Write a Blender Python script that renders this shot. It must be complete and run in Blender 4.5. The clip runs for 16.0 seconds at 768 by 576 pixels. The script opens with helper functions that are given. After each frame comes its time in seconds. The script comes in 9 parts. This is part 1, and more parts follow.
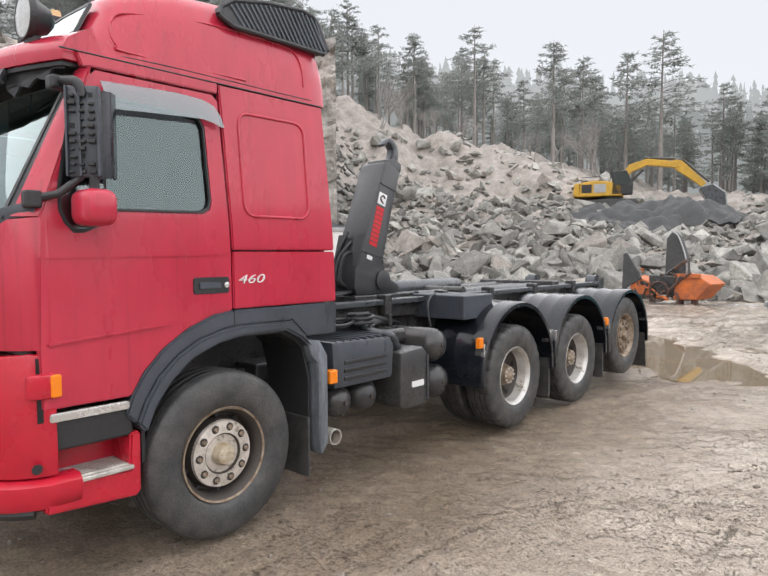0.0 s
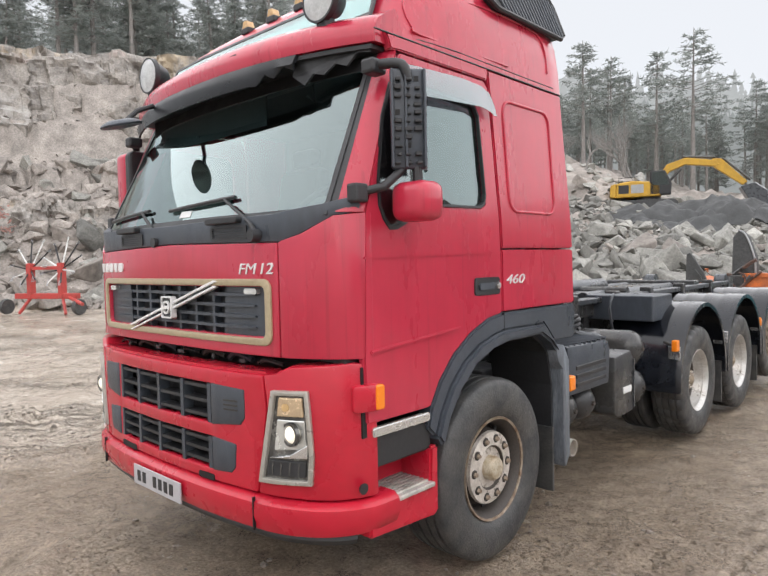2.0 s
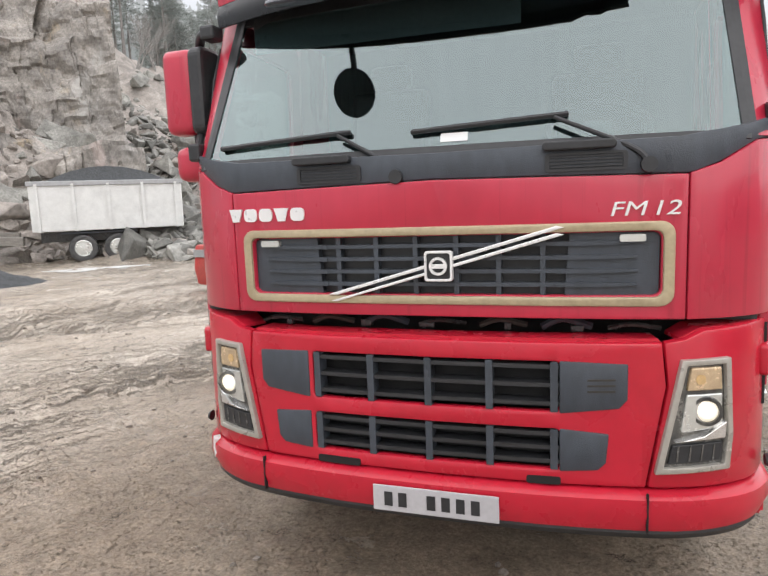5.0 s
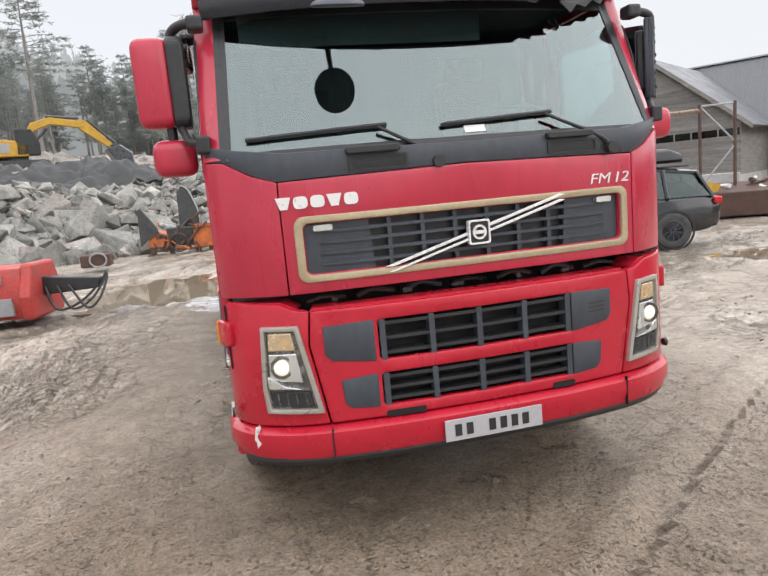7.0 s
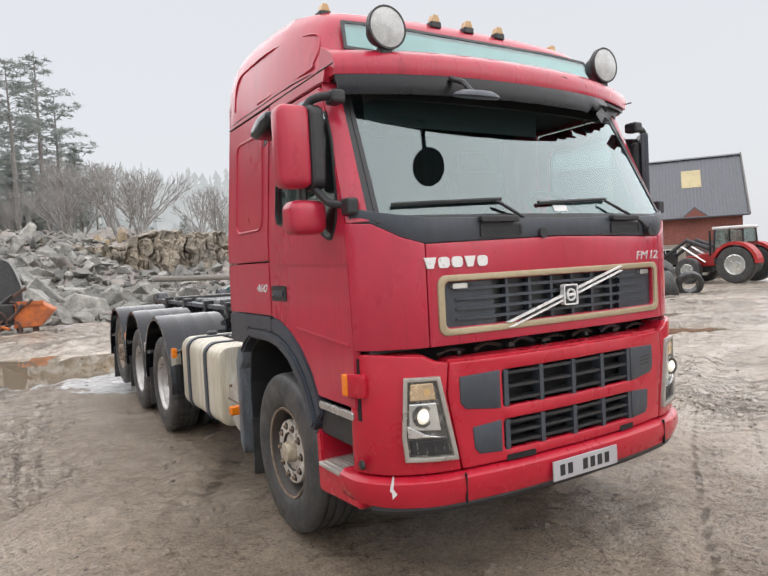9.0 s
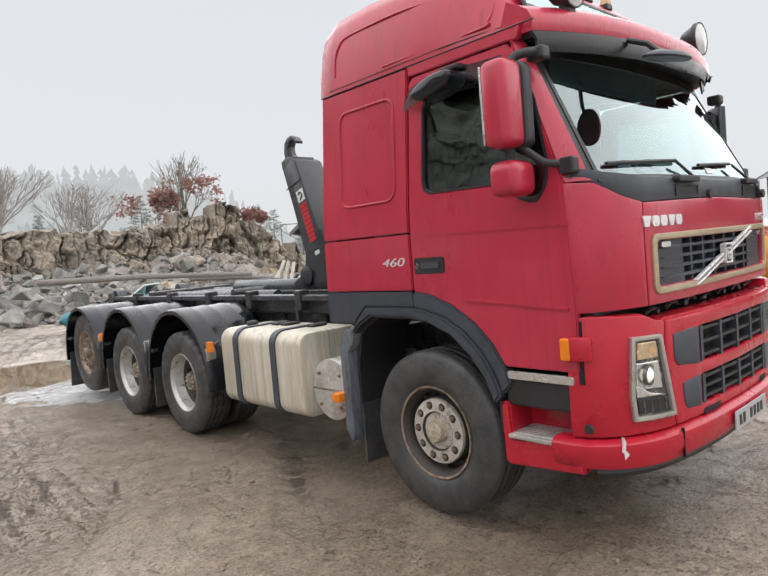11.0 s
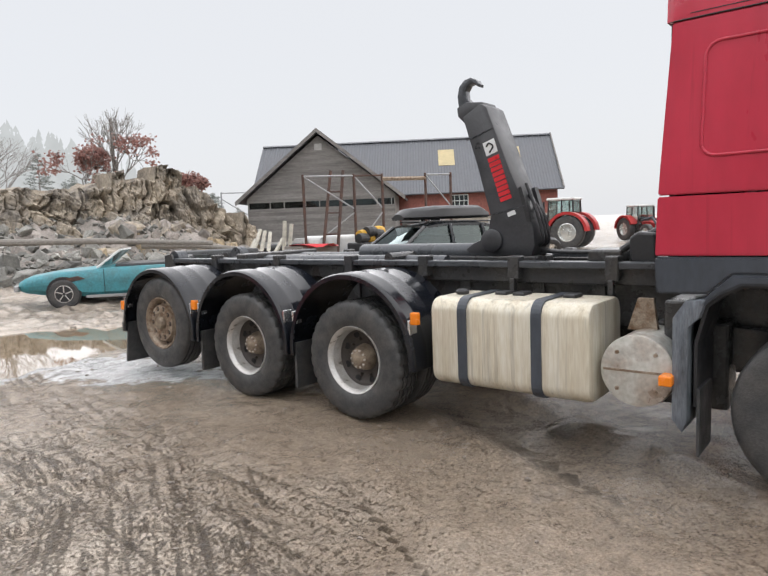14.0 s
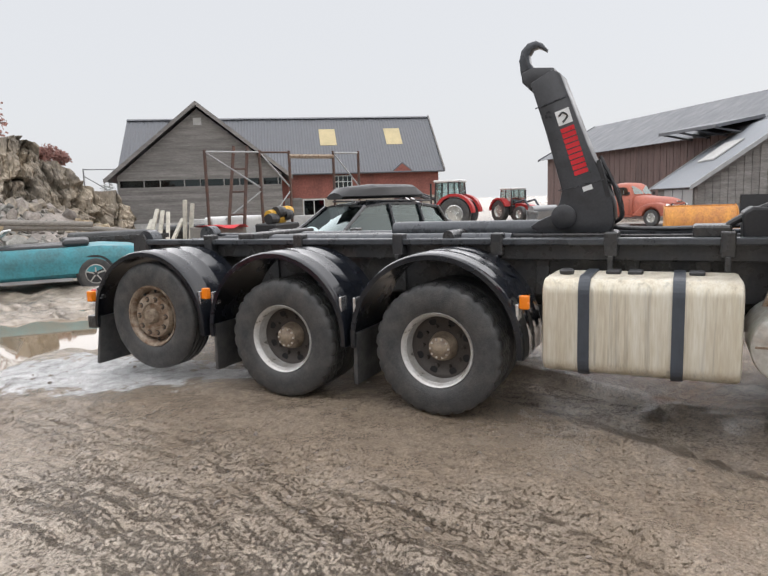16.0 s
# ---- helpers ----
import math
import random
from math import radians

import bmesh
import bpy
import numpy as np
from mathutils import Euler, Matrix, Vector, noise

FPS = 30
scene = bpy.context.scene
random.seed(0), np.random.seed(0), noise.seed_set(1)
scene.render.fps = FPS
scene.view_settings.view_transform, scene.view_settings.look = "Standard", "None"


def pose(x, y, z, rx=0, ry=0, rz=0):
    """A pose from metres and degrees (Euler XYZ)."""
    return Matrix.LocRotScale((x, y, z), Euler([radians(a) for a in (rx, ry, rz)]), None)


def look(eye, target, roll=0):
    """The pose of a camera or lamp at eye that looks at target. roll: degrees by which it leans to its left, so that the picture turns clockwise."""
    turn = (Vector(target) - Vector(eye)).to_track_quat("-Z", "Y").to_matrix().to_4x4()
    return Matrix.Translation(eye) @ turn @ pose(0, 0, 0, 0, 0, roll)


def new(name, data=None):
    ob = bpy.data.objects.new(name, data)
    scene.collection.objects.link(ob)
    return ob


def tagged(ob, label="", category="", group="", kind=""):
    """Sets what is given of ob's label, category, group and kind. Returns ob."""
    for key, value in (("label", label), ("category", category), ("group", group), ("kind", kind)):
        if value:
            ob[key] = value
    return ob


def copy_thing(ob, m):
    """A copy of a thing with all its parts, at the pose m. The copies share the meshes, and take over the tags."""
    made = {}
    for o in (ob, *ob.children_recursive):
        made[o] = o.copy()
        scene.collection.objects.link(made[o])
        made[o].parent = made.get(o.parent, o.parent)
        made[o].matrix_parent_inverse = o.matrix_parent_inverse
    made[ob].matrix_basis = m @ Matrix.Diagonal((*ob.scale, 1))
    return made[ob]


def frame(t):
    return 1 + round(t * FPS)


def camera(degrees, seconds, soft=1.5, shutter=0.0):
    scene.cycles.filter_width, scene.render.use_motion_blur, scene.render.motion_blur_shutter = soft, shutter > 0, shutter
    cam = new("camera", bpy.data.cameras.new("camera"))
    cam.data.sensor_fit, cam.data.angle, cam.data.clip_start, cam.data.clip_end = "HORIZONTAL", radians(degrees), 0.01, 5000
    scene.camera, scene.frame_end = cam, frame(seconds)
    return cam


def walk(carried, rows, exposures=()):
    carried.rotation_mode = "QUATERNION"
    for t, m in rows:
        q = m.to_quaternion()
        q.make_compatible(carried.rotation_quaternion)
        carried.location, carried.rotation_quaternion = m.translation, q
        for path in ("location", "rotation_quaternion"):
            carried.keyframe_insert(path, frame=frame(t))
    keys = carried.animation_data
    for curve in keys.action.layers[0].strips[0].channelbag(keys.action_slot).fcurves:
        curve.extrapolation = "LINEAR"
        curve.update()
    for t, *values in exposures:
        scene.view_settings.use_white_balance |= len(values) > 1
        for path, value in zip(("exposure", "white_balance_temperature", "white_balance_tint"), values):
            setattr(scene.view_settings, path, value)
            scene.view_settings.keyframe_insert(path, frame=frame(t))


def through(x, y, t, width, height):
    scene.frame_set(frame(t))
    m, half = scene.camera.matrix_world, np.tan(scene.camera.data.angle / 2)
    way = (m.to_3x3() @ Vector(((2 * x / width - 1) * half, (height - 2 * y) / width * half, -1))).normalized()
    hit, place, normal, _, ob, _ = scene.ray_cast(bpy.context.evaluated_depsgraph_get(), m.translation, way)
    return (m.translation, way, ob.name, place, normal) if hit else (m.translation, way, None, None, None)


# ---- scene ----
cam = camera(62.6, 16.0)
METRES, EYE, TILT, LEAN, TURN = 14.37, 1.76, 0.0, 0.0, 42.8
ROWS = [
    (0.0, 0.0, 0.0, 0.0, -0.02, -2.97, 0.35),
    (0.5, -0.0213, 0.0012, -0.0011, 2.39, -3.71, 0.84),
    (1.0, -0.0463, 0.0122, -0.0031, 4.37, -4.63, 1.43),
    (1.5, -0.0768, 0.0136, -0.003, 3.8, -3.83, 1.41),
    (2.0, -0.1062, 0.0183, -0.0016, 1.38, -2.43, 1.28),
    (2.5, -0.1356, 0.0324, -0.0014, -1.16, -2.12, 1.55),
    (3.0, -0.1692, 0.0419, -0.0027, -4.83, -3.36, 1.76),
    (3.5, -0.1968, 0.0577, -0.0039, -7.45, -4.78, 1.79),
    (4.0, -0.2234, 0.0746, -0.0023, -10.88, -6.49, 1.61),
    (6.5, -0.3635, 0.1431, 0.002, -48.55, -8.09, 4.79),
    (7.0, -0.3909, 0.1598, 0.0005, -55.77, -9.02, 5.13),
    (7.5, -0.4089, 0.1782, 0.0022, -62.4, -6.8, 4.35),
    (8.0, -0.4229, 0.2019, 0.0027, -65.97, -3.57, 3.13),
    (8.5, -0.442, 0.2257, 0.001, -69.24, -2.62, 2.67),
    (11.0, -0.4711, 0.3743, -0.004, -84.77, -3.44, 4.85),
    (11.5, -0.4652, 0.4041, -0.0043, -85.49, -3.93, 4.63),
    (12.0, -0.4523, 0.4363, -0.0042, -86.56, -4.38, 4.28),
    (12.5, -0.4461, 0.4693, -0.0045, -88.43, -4.72, 3.75),
    (13.0, -0.4346, 0.5005, -0.0055, -89.8, -4.97, 3.13),
    (13.5, -0.4245, 0.5343, -0.0071, -91.14, -5.55, 2.45),
    (14.0, -0.4166, 0.566, -0.0045, -93.56, -5.86, 2.2),
    (14.5, -0.4004, 0.5954, -0.0046, -96.16, -6.15, 2.2),
    (15.0, -0.3885, 0.6287, -0.0065, -99.46, -6.73, 2.1),
    (15.5, -0.3731, 0.6568, -0.0065, -102.77, -7.32, 2.02),
    (16.0, -0.3527, 0.6841, -0.0049, -106.63, -7.9, 1.83),
]
EXPOSURES = [(0.0, 0.34), (3.5, 0.34), (6.5, 0.40), (8.5, 0.20), (11.0, 0.18), (12.5, 0.28), (14.0, 0.26), (16.0, 0.18)]
walk(cam, [(t, pose(0, 0, EYE, TILT, LEAN, TURN) @ pose(METRES * x, METRES * y, METRES * z, 90 + pitch, roll, yaw)) for t, x, y, z, yaw, pitch, roll in ROWS],
     exposures=EXPOSURES)

# ---- world and light: foggy overcast day ----
world = bpy.data.worlds.new("overcast")
scene.world = world
world.use_nodes = True
wn = world.node_tree
wn.nodes.clear()
w_out = wn.nodes.new("ShaderNodeOutputWorld")
w_bg = wn.nodes.new("ShaderNodeBackground")
w_sky = wn.nodes.new("ShaderNodeTexSky")
w_sky.sky_type, w_sky.sun_disc = "NISHITA", False
w_sky.sun_elevation, w_sky.sun_rotation = radians(35), radians(150)
w_sky.air_density, w_sky.dust_density = 1.0, 4.0
w_dim = wn.nodes.new("ShaderNodeMix")
w_dim.data_type = "RGBA"
w_dim.inputs[0].default_value = 0.985
w_dim.inputs[7].default_value = (0.665, 0.674, 0.696, 1)
wn.links.new(w_sky.outputs[0], w_dim.inputs[6])
wn.links.new(w_dim.outputs[2], w_bg.inputs[0])
w_bg.inputs[1].default_value = 1.0
wn.links.new(w_bg.outputs[0], w_out.inputs[0])
sun_data = bpy.data.lights.new("sun", "SUN")
sun_data.energy, sun_data.angle, sun_data.color = 2.95, radians(148), (1.0, 0.972, 0.98)
sun = new("sun", sun_data)
sun.matrix_world = look((6, 4, 40), (0, 0, 0))


# ---- materials ----
def material(name, color, rough=0.6, metal=0.0, vary=0.25, scale=6.0, bump=0.0, bump_scale=60.0, second=None, spots=0.5, coat=0.0, rough_vary=0.15,
             stretch=(1, 1, 1), random_tint=0.0, spec=0.5):
    """A Principled surface with two scales of stain and grain, optional relief and random tint per object."""
    m = bpy.data.materials.new(name)
    m.use_nodes = True
    nt = m.node_tree
    b = nt.nodes["Principled BSDF"]
    tc = nt.nodes.new("ShaderNodeTexCoord")
    mp = nt.nodes.new("ShaderNodeMapping")
    mp.inputs["Scale"].default_value = stretch
    nt.links.new(tc.outputs["Object"], mp.inputs[0])
    n1 = nt.nodes.new("ShaderNodeTexNoise")
    n1.inputs["Scale"].default_value, n1.inputs["Detail"].default_value, n1.inputs["Roughness"].default_value = scale, 6, 0.62
    n2 = nt.nodes.new("ShaderNodeTexNoise")
    n2.inputs["Scale"].default_value, n2.inputs["Detail"].default_value = scale * 9, 4
    nt.links.new(mp.outputs[0], n1.inputs["Vector"])
    nt.links.new(mp.outputs[0], n2.inputs["Vector"])
    ramp = nt.nodes.new("ShaderNodeValToRGB")
    ramp.color_ramp.elements[0].position, ramp.color_ramp.elements[1].position = max(0.0, spots - 0.16), min(1.0, spots + 0.16)
    dark = tuple(c * (1 - vary) for c in color)
    ramp.color_ramp.elements[0].color = (*(second or dark), 1)
    ramp.color_ramp.elements[1].color = (*color, 1)
    nt.links.new(n1.outputs["Fac"], ramp.inputs[0])
    mix = nt.nodes.new("ShaderNodeMix")
    mix.data_type, mix.blend_type = "RGBA", "OVERLAY"
    mix.inputs[0].default_value = min(1.0, vary * 1.3)
    nt.links.new(ramp.outputs[0], mix.inputs[6])
    nt.links.new(n2.outputs["Fac"], mix.inputs[7])
    last = mix.outputs[2]
    if random_tint:
        info = nt.nodes.new("ShaderNodeObjectInfo")
        geo = nt.nodes.new("ShaderNodeNewGeometry")
        add = nt.nodes.new("ShaderNodeMath")
        add.operation = "ADD"
        nt.links.new(info.outputs["Random"], add.inputs[0])
        nt.links.new(geo.outputs["Random Per Island"], add.inputs[1])
        mr = nt.nodes.new("ShaderNodeMapRange")
        mr.inputs[2].default_value = 2.0
        mr.inputs[3].default_value, mr.inputs[4].default_value = 1 - random_tint, 1 + random_tint
        nt.links.new(add.outputs[0], mr.inputs[0])
        hsv = nt.nodes.new("ShaderNodeHueSaturation")
        nt.links.new(mr.outputs[0], hsv.inputs["Value"])
        nt.links.new(last, hsv.inputs["Color"])
        last = hsv.outputs[0]
    nt.links.new(last, b.inputs["Base Color"])
    rr = nt.nodes.new("ShaderNodeMapRange")
    rr.inputs[1].default_value, rr.inputs[2].default_value = 0.3, 0.7
    rr.inputs[3].default_value, rr.inputs[4].default_value = max(0.02, rough - rough_vary), min(1.0, rough + rough_vary)
    nt.links.new(n1.outputs["Fac"], rr.inputs[0])
    nt.links.new(rr.outputs[0], b.inputs["Roughness"])
    b.inputs["Metallic"].default_value = metal
    b.inputs["Coat Weight"].default_value = coat
    b.inputs["Coat Roughness"].default_value = 0.08
    b.inputs["Specular IOR Level"].default_value = spec
    if bump:
        n3 = nt.nodes.new("ShaderNodeTexNoise")
        n3.inputs["Scale"].default_value, n3.inputs["Detail"].default_value = bump_scale, 5
        nt.links.new(tc.outputs["Object"], n3.inputs["Vector"])
        bp = nt.nodes.new("ShaderNodeBump")
        bp.inputs["Strength"].default_value, bp.inputs["Distance"].default_value = min(1.0, bump), 0.02
        nt.links.new(n3.outputs["Fac"], bp.inputs["Height"])
        nt.links.new(bp.outputs[0], b.inputs["Normal"])
    return m


def glass(name, tint=(0.75, 0.85, 0.83), rough=0.02, gloss=0.05):
    """A pane: part clear, part mirror, as tinted vehicle glass looks."""
    m = bpy.data.materials.new(name)
    m.use_nodes = True
    nt = m.node_tree
    nt.nodes.clear()
    out = nt.nodes.new("ShaderNodeOutputMaterial")
    tr = nt.nodes.new("ShaderNodeBsdfTransparent")
    tr.inputs[0].default_value = (*tint, 1)
    gl = nt.nodes.new("ShaderNodeBsdfGlossy")
    gl.inputs["Roughness"].default_value = rough
    gl.inputs["Color"].default_value = (0.80, 0.93, 0.93, 1)
    fr = nt.nodes.new("ShaderNodeLayerWeight")
    fr.inputs[0].default_value = 0.5
    pw = nt.nodes.new("ShaderNodeMath")
    pw.operation = "POWER"
    pw.inputs[1].default_value = 3.0
    nt.links.new(fr.outputs["Facing"], pw.inputs[0])
    mr = nt.nodes.new("ShaderNodeMapRange")
    mr.inputs[3].default_value, mr.inputs[4].default_value = gloss, 1.0
    nt.links.new(pw.outputs[0], mr.inputs[0])
    mx = nt.nodes.new("ShaderNodeMixShader")
    nt.links.new(mr.outputs[0], mx.inputs[0])
    nt.links.new(tr.outputs[0], mx.inputs[1])
    nt.links.new(gl.outputs[0], mx.inputs[2])
    nt.links.new(mx.outputs[0], out.inputs[0])
    return m


def mud_material():
    """Wet gravelly mud: pale smooth wet silt between dark churned clods; the churned strips are kept with the mesh."""
    m = bpy.data.materials.new("wet_mud")
    m.use_nodes = True
    nt = m.node_tree
    b = nt.nodes["Principled BSDF"]
    tc = nt.nodes.new("ShaderNodeTexCoord")

    def noise_at(scale, detail=6.0, rough=0.6):
        n = nt.nodes.new("ShaderNodeTexNoise")
        n.inputs["Scale"].default_value, n.inputs["Detail"].default_value, n.inputs["Roughness"].default_value = scale, detail, rough
        nt.links.new(tc.outputs["Object"], n.inputs["Vector"])
        return n.outputs["Fac"]

    def ramp_of(value, p0, c0, p1, c1):
        r = nt.nodes.new("ShaderNodeValToRGB")
        r.color_ramp.elements[0].position, r.color_ramp.elements[1].position = p0, p1
        r.color_ramp.elements[0].color, r.color_ramp.elements[1].color = (*c0, 1), (*c1, 1)
        nt.links.new(value, r.inputs[0])
        return r.outputs[0]

    def mix(kind, fac, u, v):
        n = nt.nodes.new("ShaderNodeMix")
        n.data_type, n.blend_type = "RGBA", kind
        if isinstance(fac, float):
            n.inputs[0].default_value = fac
        else:
            nt.links.new(fac, n.inputs[0])
        nt.links.new(u, n.inputs[6])
        nt.links.new(v, n.inputs[7])
        return n.outputs[2]

    def calc(op, u, v):
        n = nt.nodes.new("ShaderNodeMath")
        n.operation = op
        for k, w in enumerate((u, v)):
            if isinstance(w, float):
                n.inputs[k].default_value = w
            else:
                nt.links.new(w, n.inputs[k])
        return n.outputs[0]

    def field(name):
        n = nt.nodes.new("ShaderNodeAttribute")
        n.attribute_name = name
        return n.outputs["Fac"]

    def streaks_round(cx, cy, name):
        """Churned strips that sweep round a centre, broken into fine lines."""
        off = nt.nodes.new("ShaderNodeVectorMath")
        off.operation = "SUBTRACT"
        off.inputs[1].default_value = (cx, cy, 0)
        nt.links.new(tc.outputs["Object"], off.inputs[0])
        sep = nt.nodes.new("ShaderNodeSeparateXYZ")
        nt.links.new(off.outputs[0], sep.inputs[0])
        length = calc("SQRT", calc("ADD", calc("MULTIPLY", sep.outputs[0], sep.outputs[0]), calc("MULTIPLY", sep.outputs[1], sep.outputs[1])), 0.0)
        turn = calc("ARCTAN2", sep.outputs[1], sep.outputs[0])
        com = nt.nodes.new("ShaderNodeCombineXYZ")
        nt.links.new(calc("MULTIPLY", length, 15.0), com.inputs[0])
        nt.links.new(calc("MULTIPLY", turn, 26.0), com.inputs[1])
        n = nt.nodes.new("ShaderNodeTexNoise")
        n.inputs["Scale"].default_value, n.inputs["Detail"].default_value, n.inputs["Roughness"].default_value = 1.0, 8, 0.6
        nt.links.new(com.outputs[0], n.inputs["Vector"])
        churn = field(name)
        lines = calc("MULTIPLY", calc("MULTIPLY", calc("SUBTRACT", n.outputs["Fac"], 0.5), 1.9), calc("ADD", calc("MULTIPLY", churn, 0.9), 0.45))
        return calc("ADD", calc("MULTIPLY", churn, 0.36), lines)

    strips = calc("MAXIMUM", calc("MAXIMUM", streaks_round(-40, 22, "churned_a"), streaks_round(14, -22, "churned_b")), streaks_round(30, 4, "churned_c"))
    lug = calc("MULTIPLY", calc("GREATER_THAN", calc("SINE", calc("MULTIPLY", field("tread_way"), 74.0), 0.0), 0.2), field("tread"))
    crumb = noise_at(40.0, 10, 0.80)
    edge = calc("ADD", calc("ADD", strips, calc("MULTIPLY", lug, 0.17)), calc("MULTIPLY", calc("SUBTRACT", crumb, 0.5), 3.9))
    mask = ramp_of(edge, 0.33, (0, 0, 0), 1.38, (1, 1, 1))
    silt = ramp_of(noise_at(0.45, 6, 0.6), 0.36, (0.42, 0.358, 0.292), 0.66, (0.61, 0.545, 0.47))
    clod = ramp_of(noise_at(52.0, 9, 0.76), 0.36, (0.135, 0.113, 0.092), 0.66, (0.44, 0.375, 0.312))
    ground_col = mix("MIX", mask, silt, clod)
    grit = mix("MULTIPLY", 1.0, ramp_of(noise_at(48, 8, 0.8), 0.34, (0.52, 0.51, 0.50), 0.64, (1.2, 1.19, 1.18)), ramp_of(noise_at(9, 8, 0.75), 0.36, (0.78, 0.77, 0.76), 0.62, (1.15, 1.15, 1.14)))
    ground_col = mix("MULTIPLY", 1.0, ground_col, grit)
    specks = ramp_of(noise_at(38, 6, 0.65), 0.63, (1, 1, 1), 0.69, (0.46, 0.44, 0.42))
    ground_col = mix("MULTIPLY", 1.0, ground_col, specks)
    # Soaked mud round the truck plus the truck's shade, darkened into the colour.
    damp_shade = ramp_of(calc("ADD", field("damp_shade"), calc("MULTIPLY", calc("SUBTRACT", noise_at(1.1, 8, 0.68), 0.5), 0.9)), 0.30, (1, 1, 1), 0.85, (0.58, 0.53, 0.475))
    ground_col = mix("MULTIPLY", 1.0, ground_col, damp_shade)
    icy = calc("ADD", field("slush"), calc("MULTIPLY", calc("SUBTRACT", noise_at(3.2, 9, 0.7), 0.5), 1.9))
    icy_mask = ramp_of(icy, 0.42, (0, 0, 0), 0.60, (1, 1, 1))
    icy_col = ramp_of(noise_at(6.0, 7, 0.7), 0.35, (0.36, 0.35, 0.34), 0.62, (0.70, 0.70, 0.70))
    nt.links.new(mix("MIX", icy_mask, ground_col, icy_col), b.inputs["Base Color"])
    wet = ramp_of(noise_at(0.7, 7, 0.65), 0.42, (0.08, 0.08, 0.08), 0.64, (0.30, 0.30, 0.30))
    dry = nt.nodes.new("ShaderNodeMix")
    dry.data_type = "RGBA"
    nt.links.new(mask, dry.inputs[0])
    nt.links.new(wet, dry.inputs[6])
    dry.inputs[7].default_value = (0.36, 0.36, 0.36, 1)
    nt.links.new(dry.outputs[2], b.inputs["Roughness"])
    bp = nt.nodes.new("ShaderNodeBump")
    bp.inputs["Distance"].default_value = 0.10
    bp.inputs["Strength"].default_value = 1.0
    fine = calc("ADD", calc("MULTIPLY", noise_at(46, 6, 0.68), 0.16), calc("MULTIPLY", noise_at(5.0, 7, 0.62), 0.18))
    relief = calc("ADD", fine, calc("MULTIPLY", mask, calc("MULTIPLY", crumb, 0.8)))
    nt.links.new(calc("SUBTRACT", relief, calc("MULTIPLY", lug, 0.22)), bp.inputs["Height"])
    nt.links.new(bp.outputs[0], b.inputs["Normal"])
    return m


MUD = mud_material()


def streaked(m, dark=0.70, reach=0.7):
    """Rain streaks and grime that run down a painted surface."""
    nt = m.node_tree
    b = nt.nodes["Principled BSDF"]
    src = b.inputs["Base Color"].links[0].from_socket
    tc, mp, no, rp, mx = (nt.nodes.new(k) for k in ("ShaderNodeTexCoord", "ShaderNodeMapping", "ShaderNodeTexNoise", "ShaderNodeValToRGB", "ShaderNodeMix"))
    mp.inputs["Scale"].default_value = (24, 24, 0.55)
    no.inputs["Scale"].default_value, no.inputs["Detail"].default_value, no.inputs["Roughness"].default_value = 1.0, 4, 0.6
    nt.links.new(tc.outputs["Object"], mp.inputs[0])
    nt.links.new(mp.outputs[0], no.inputs["Vector"])
    rp.color_ramp.elements[0].position, rp.color_ramp.elements[1].position = reach - 0.14, reach
    rp.color_ramp.elements[0].color, rp.color_ramp.elements[1].color = (1, 1, 1, 1), (dark, dark, dark, 1)
    nt.links.new(no.outputs["Fac"], rp.inputs[0])
    mx.data_type, mx.blend_type = "RGBA", "MULTIPLY"
    mx.inputs[0].default_value = 1.0
    nt.links.new(src, mx.inputs[6])
    nt.links.new(rp.outputs[0], mx.inputs[7])
    nt.links.new(mx.outputs[2], b.inputs["Base Color"])
    return m


RED = streaked(material("red_paint", (0.485, 0.026, 0.057), 0.31, vary=0.12, scale=1.3, coat=0.34, rough_vary=0.1, stretch=(1, 1, 0.35), spec=0.4), 0.78, 0.72)
RED_LOW = material("red_bumper_paint", (0.49, 0.014, 0.034), 0.28, vary=0.10, scale=1.5, coat=0.22, rough_vary=0.1, spec=0.4)
GREY_PLASTIC = material("dark_grey_plastic", (0.054, 0.064, 0.080), 0.38, vary=0.25, scale=3, bump=0.15, bump_scale=200, stretch=(1, 1, 0.4))
BLACK_PLASTIC = material("black_plastic", (0.028, 0.029, 0.032), 0.45, vary=0.3, scale=5)
BLACK_GLOSS = material("black_fender_paint", (0.010, 0.012, 0.017), 0.20, vary=0.3, scale=4, spec=0.38, coat=0.22)
RUBBER = material("tyre_rubber", (0.036, 0.038, 0.041), 0.46, vary=0.35, scale=7, bump=0.25, bump_scale=90, second=(0.078, 0.076, 0.073))
STEEL_RIM = material("worn_steel_rim", (0.56, 0.555, 0.54), 0.36, metal=0.55, vary=0.3, scale=9, second=(0.36, 0.33, 0.29), spots=0.42)
RIM_DARK = material("dark_brown_rim", (0.065, 0.056, 0.05), 0.6, metal=0.2, vary=0.4, scale=12, second=(0.05, 0.042, 0.037))
RIM_RUST = material("rusty_rim", (0.40, 0.34, 0.27), 0.5, metal=0.4, vary=0.5, scale=14, second=(0.16, 0.095, 0.055))
CHASSIS = material("chassis_black", (0.032, 0.034, 0.038), 0.28, vary=0.4, scale=5, bump=0.1, second=(0.055, 0.053, 0.05))
FRAME_STEEL = material("greasy_rail_steel", (0.075, 0.082, 0.092), 0.32, metal=0.25, vary=0.3, scale=6)
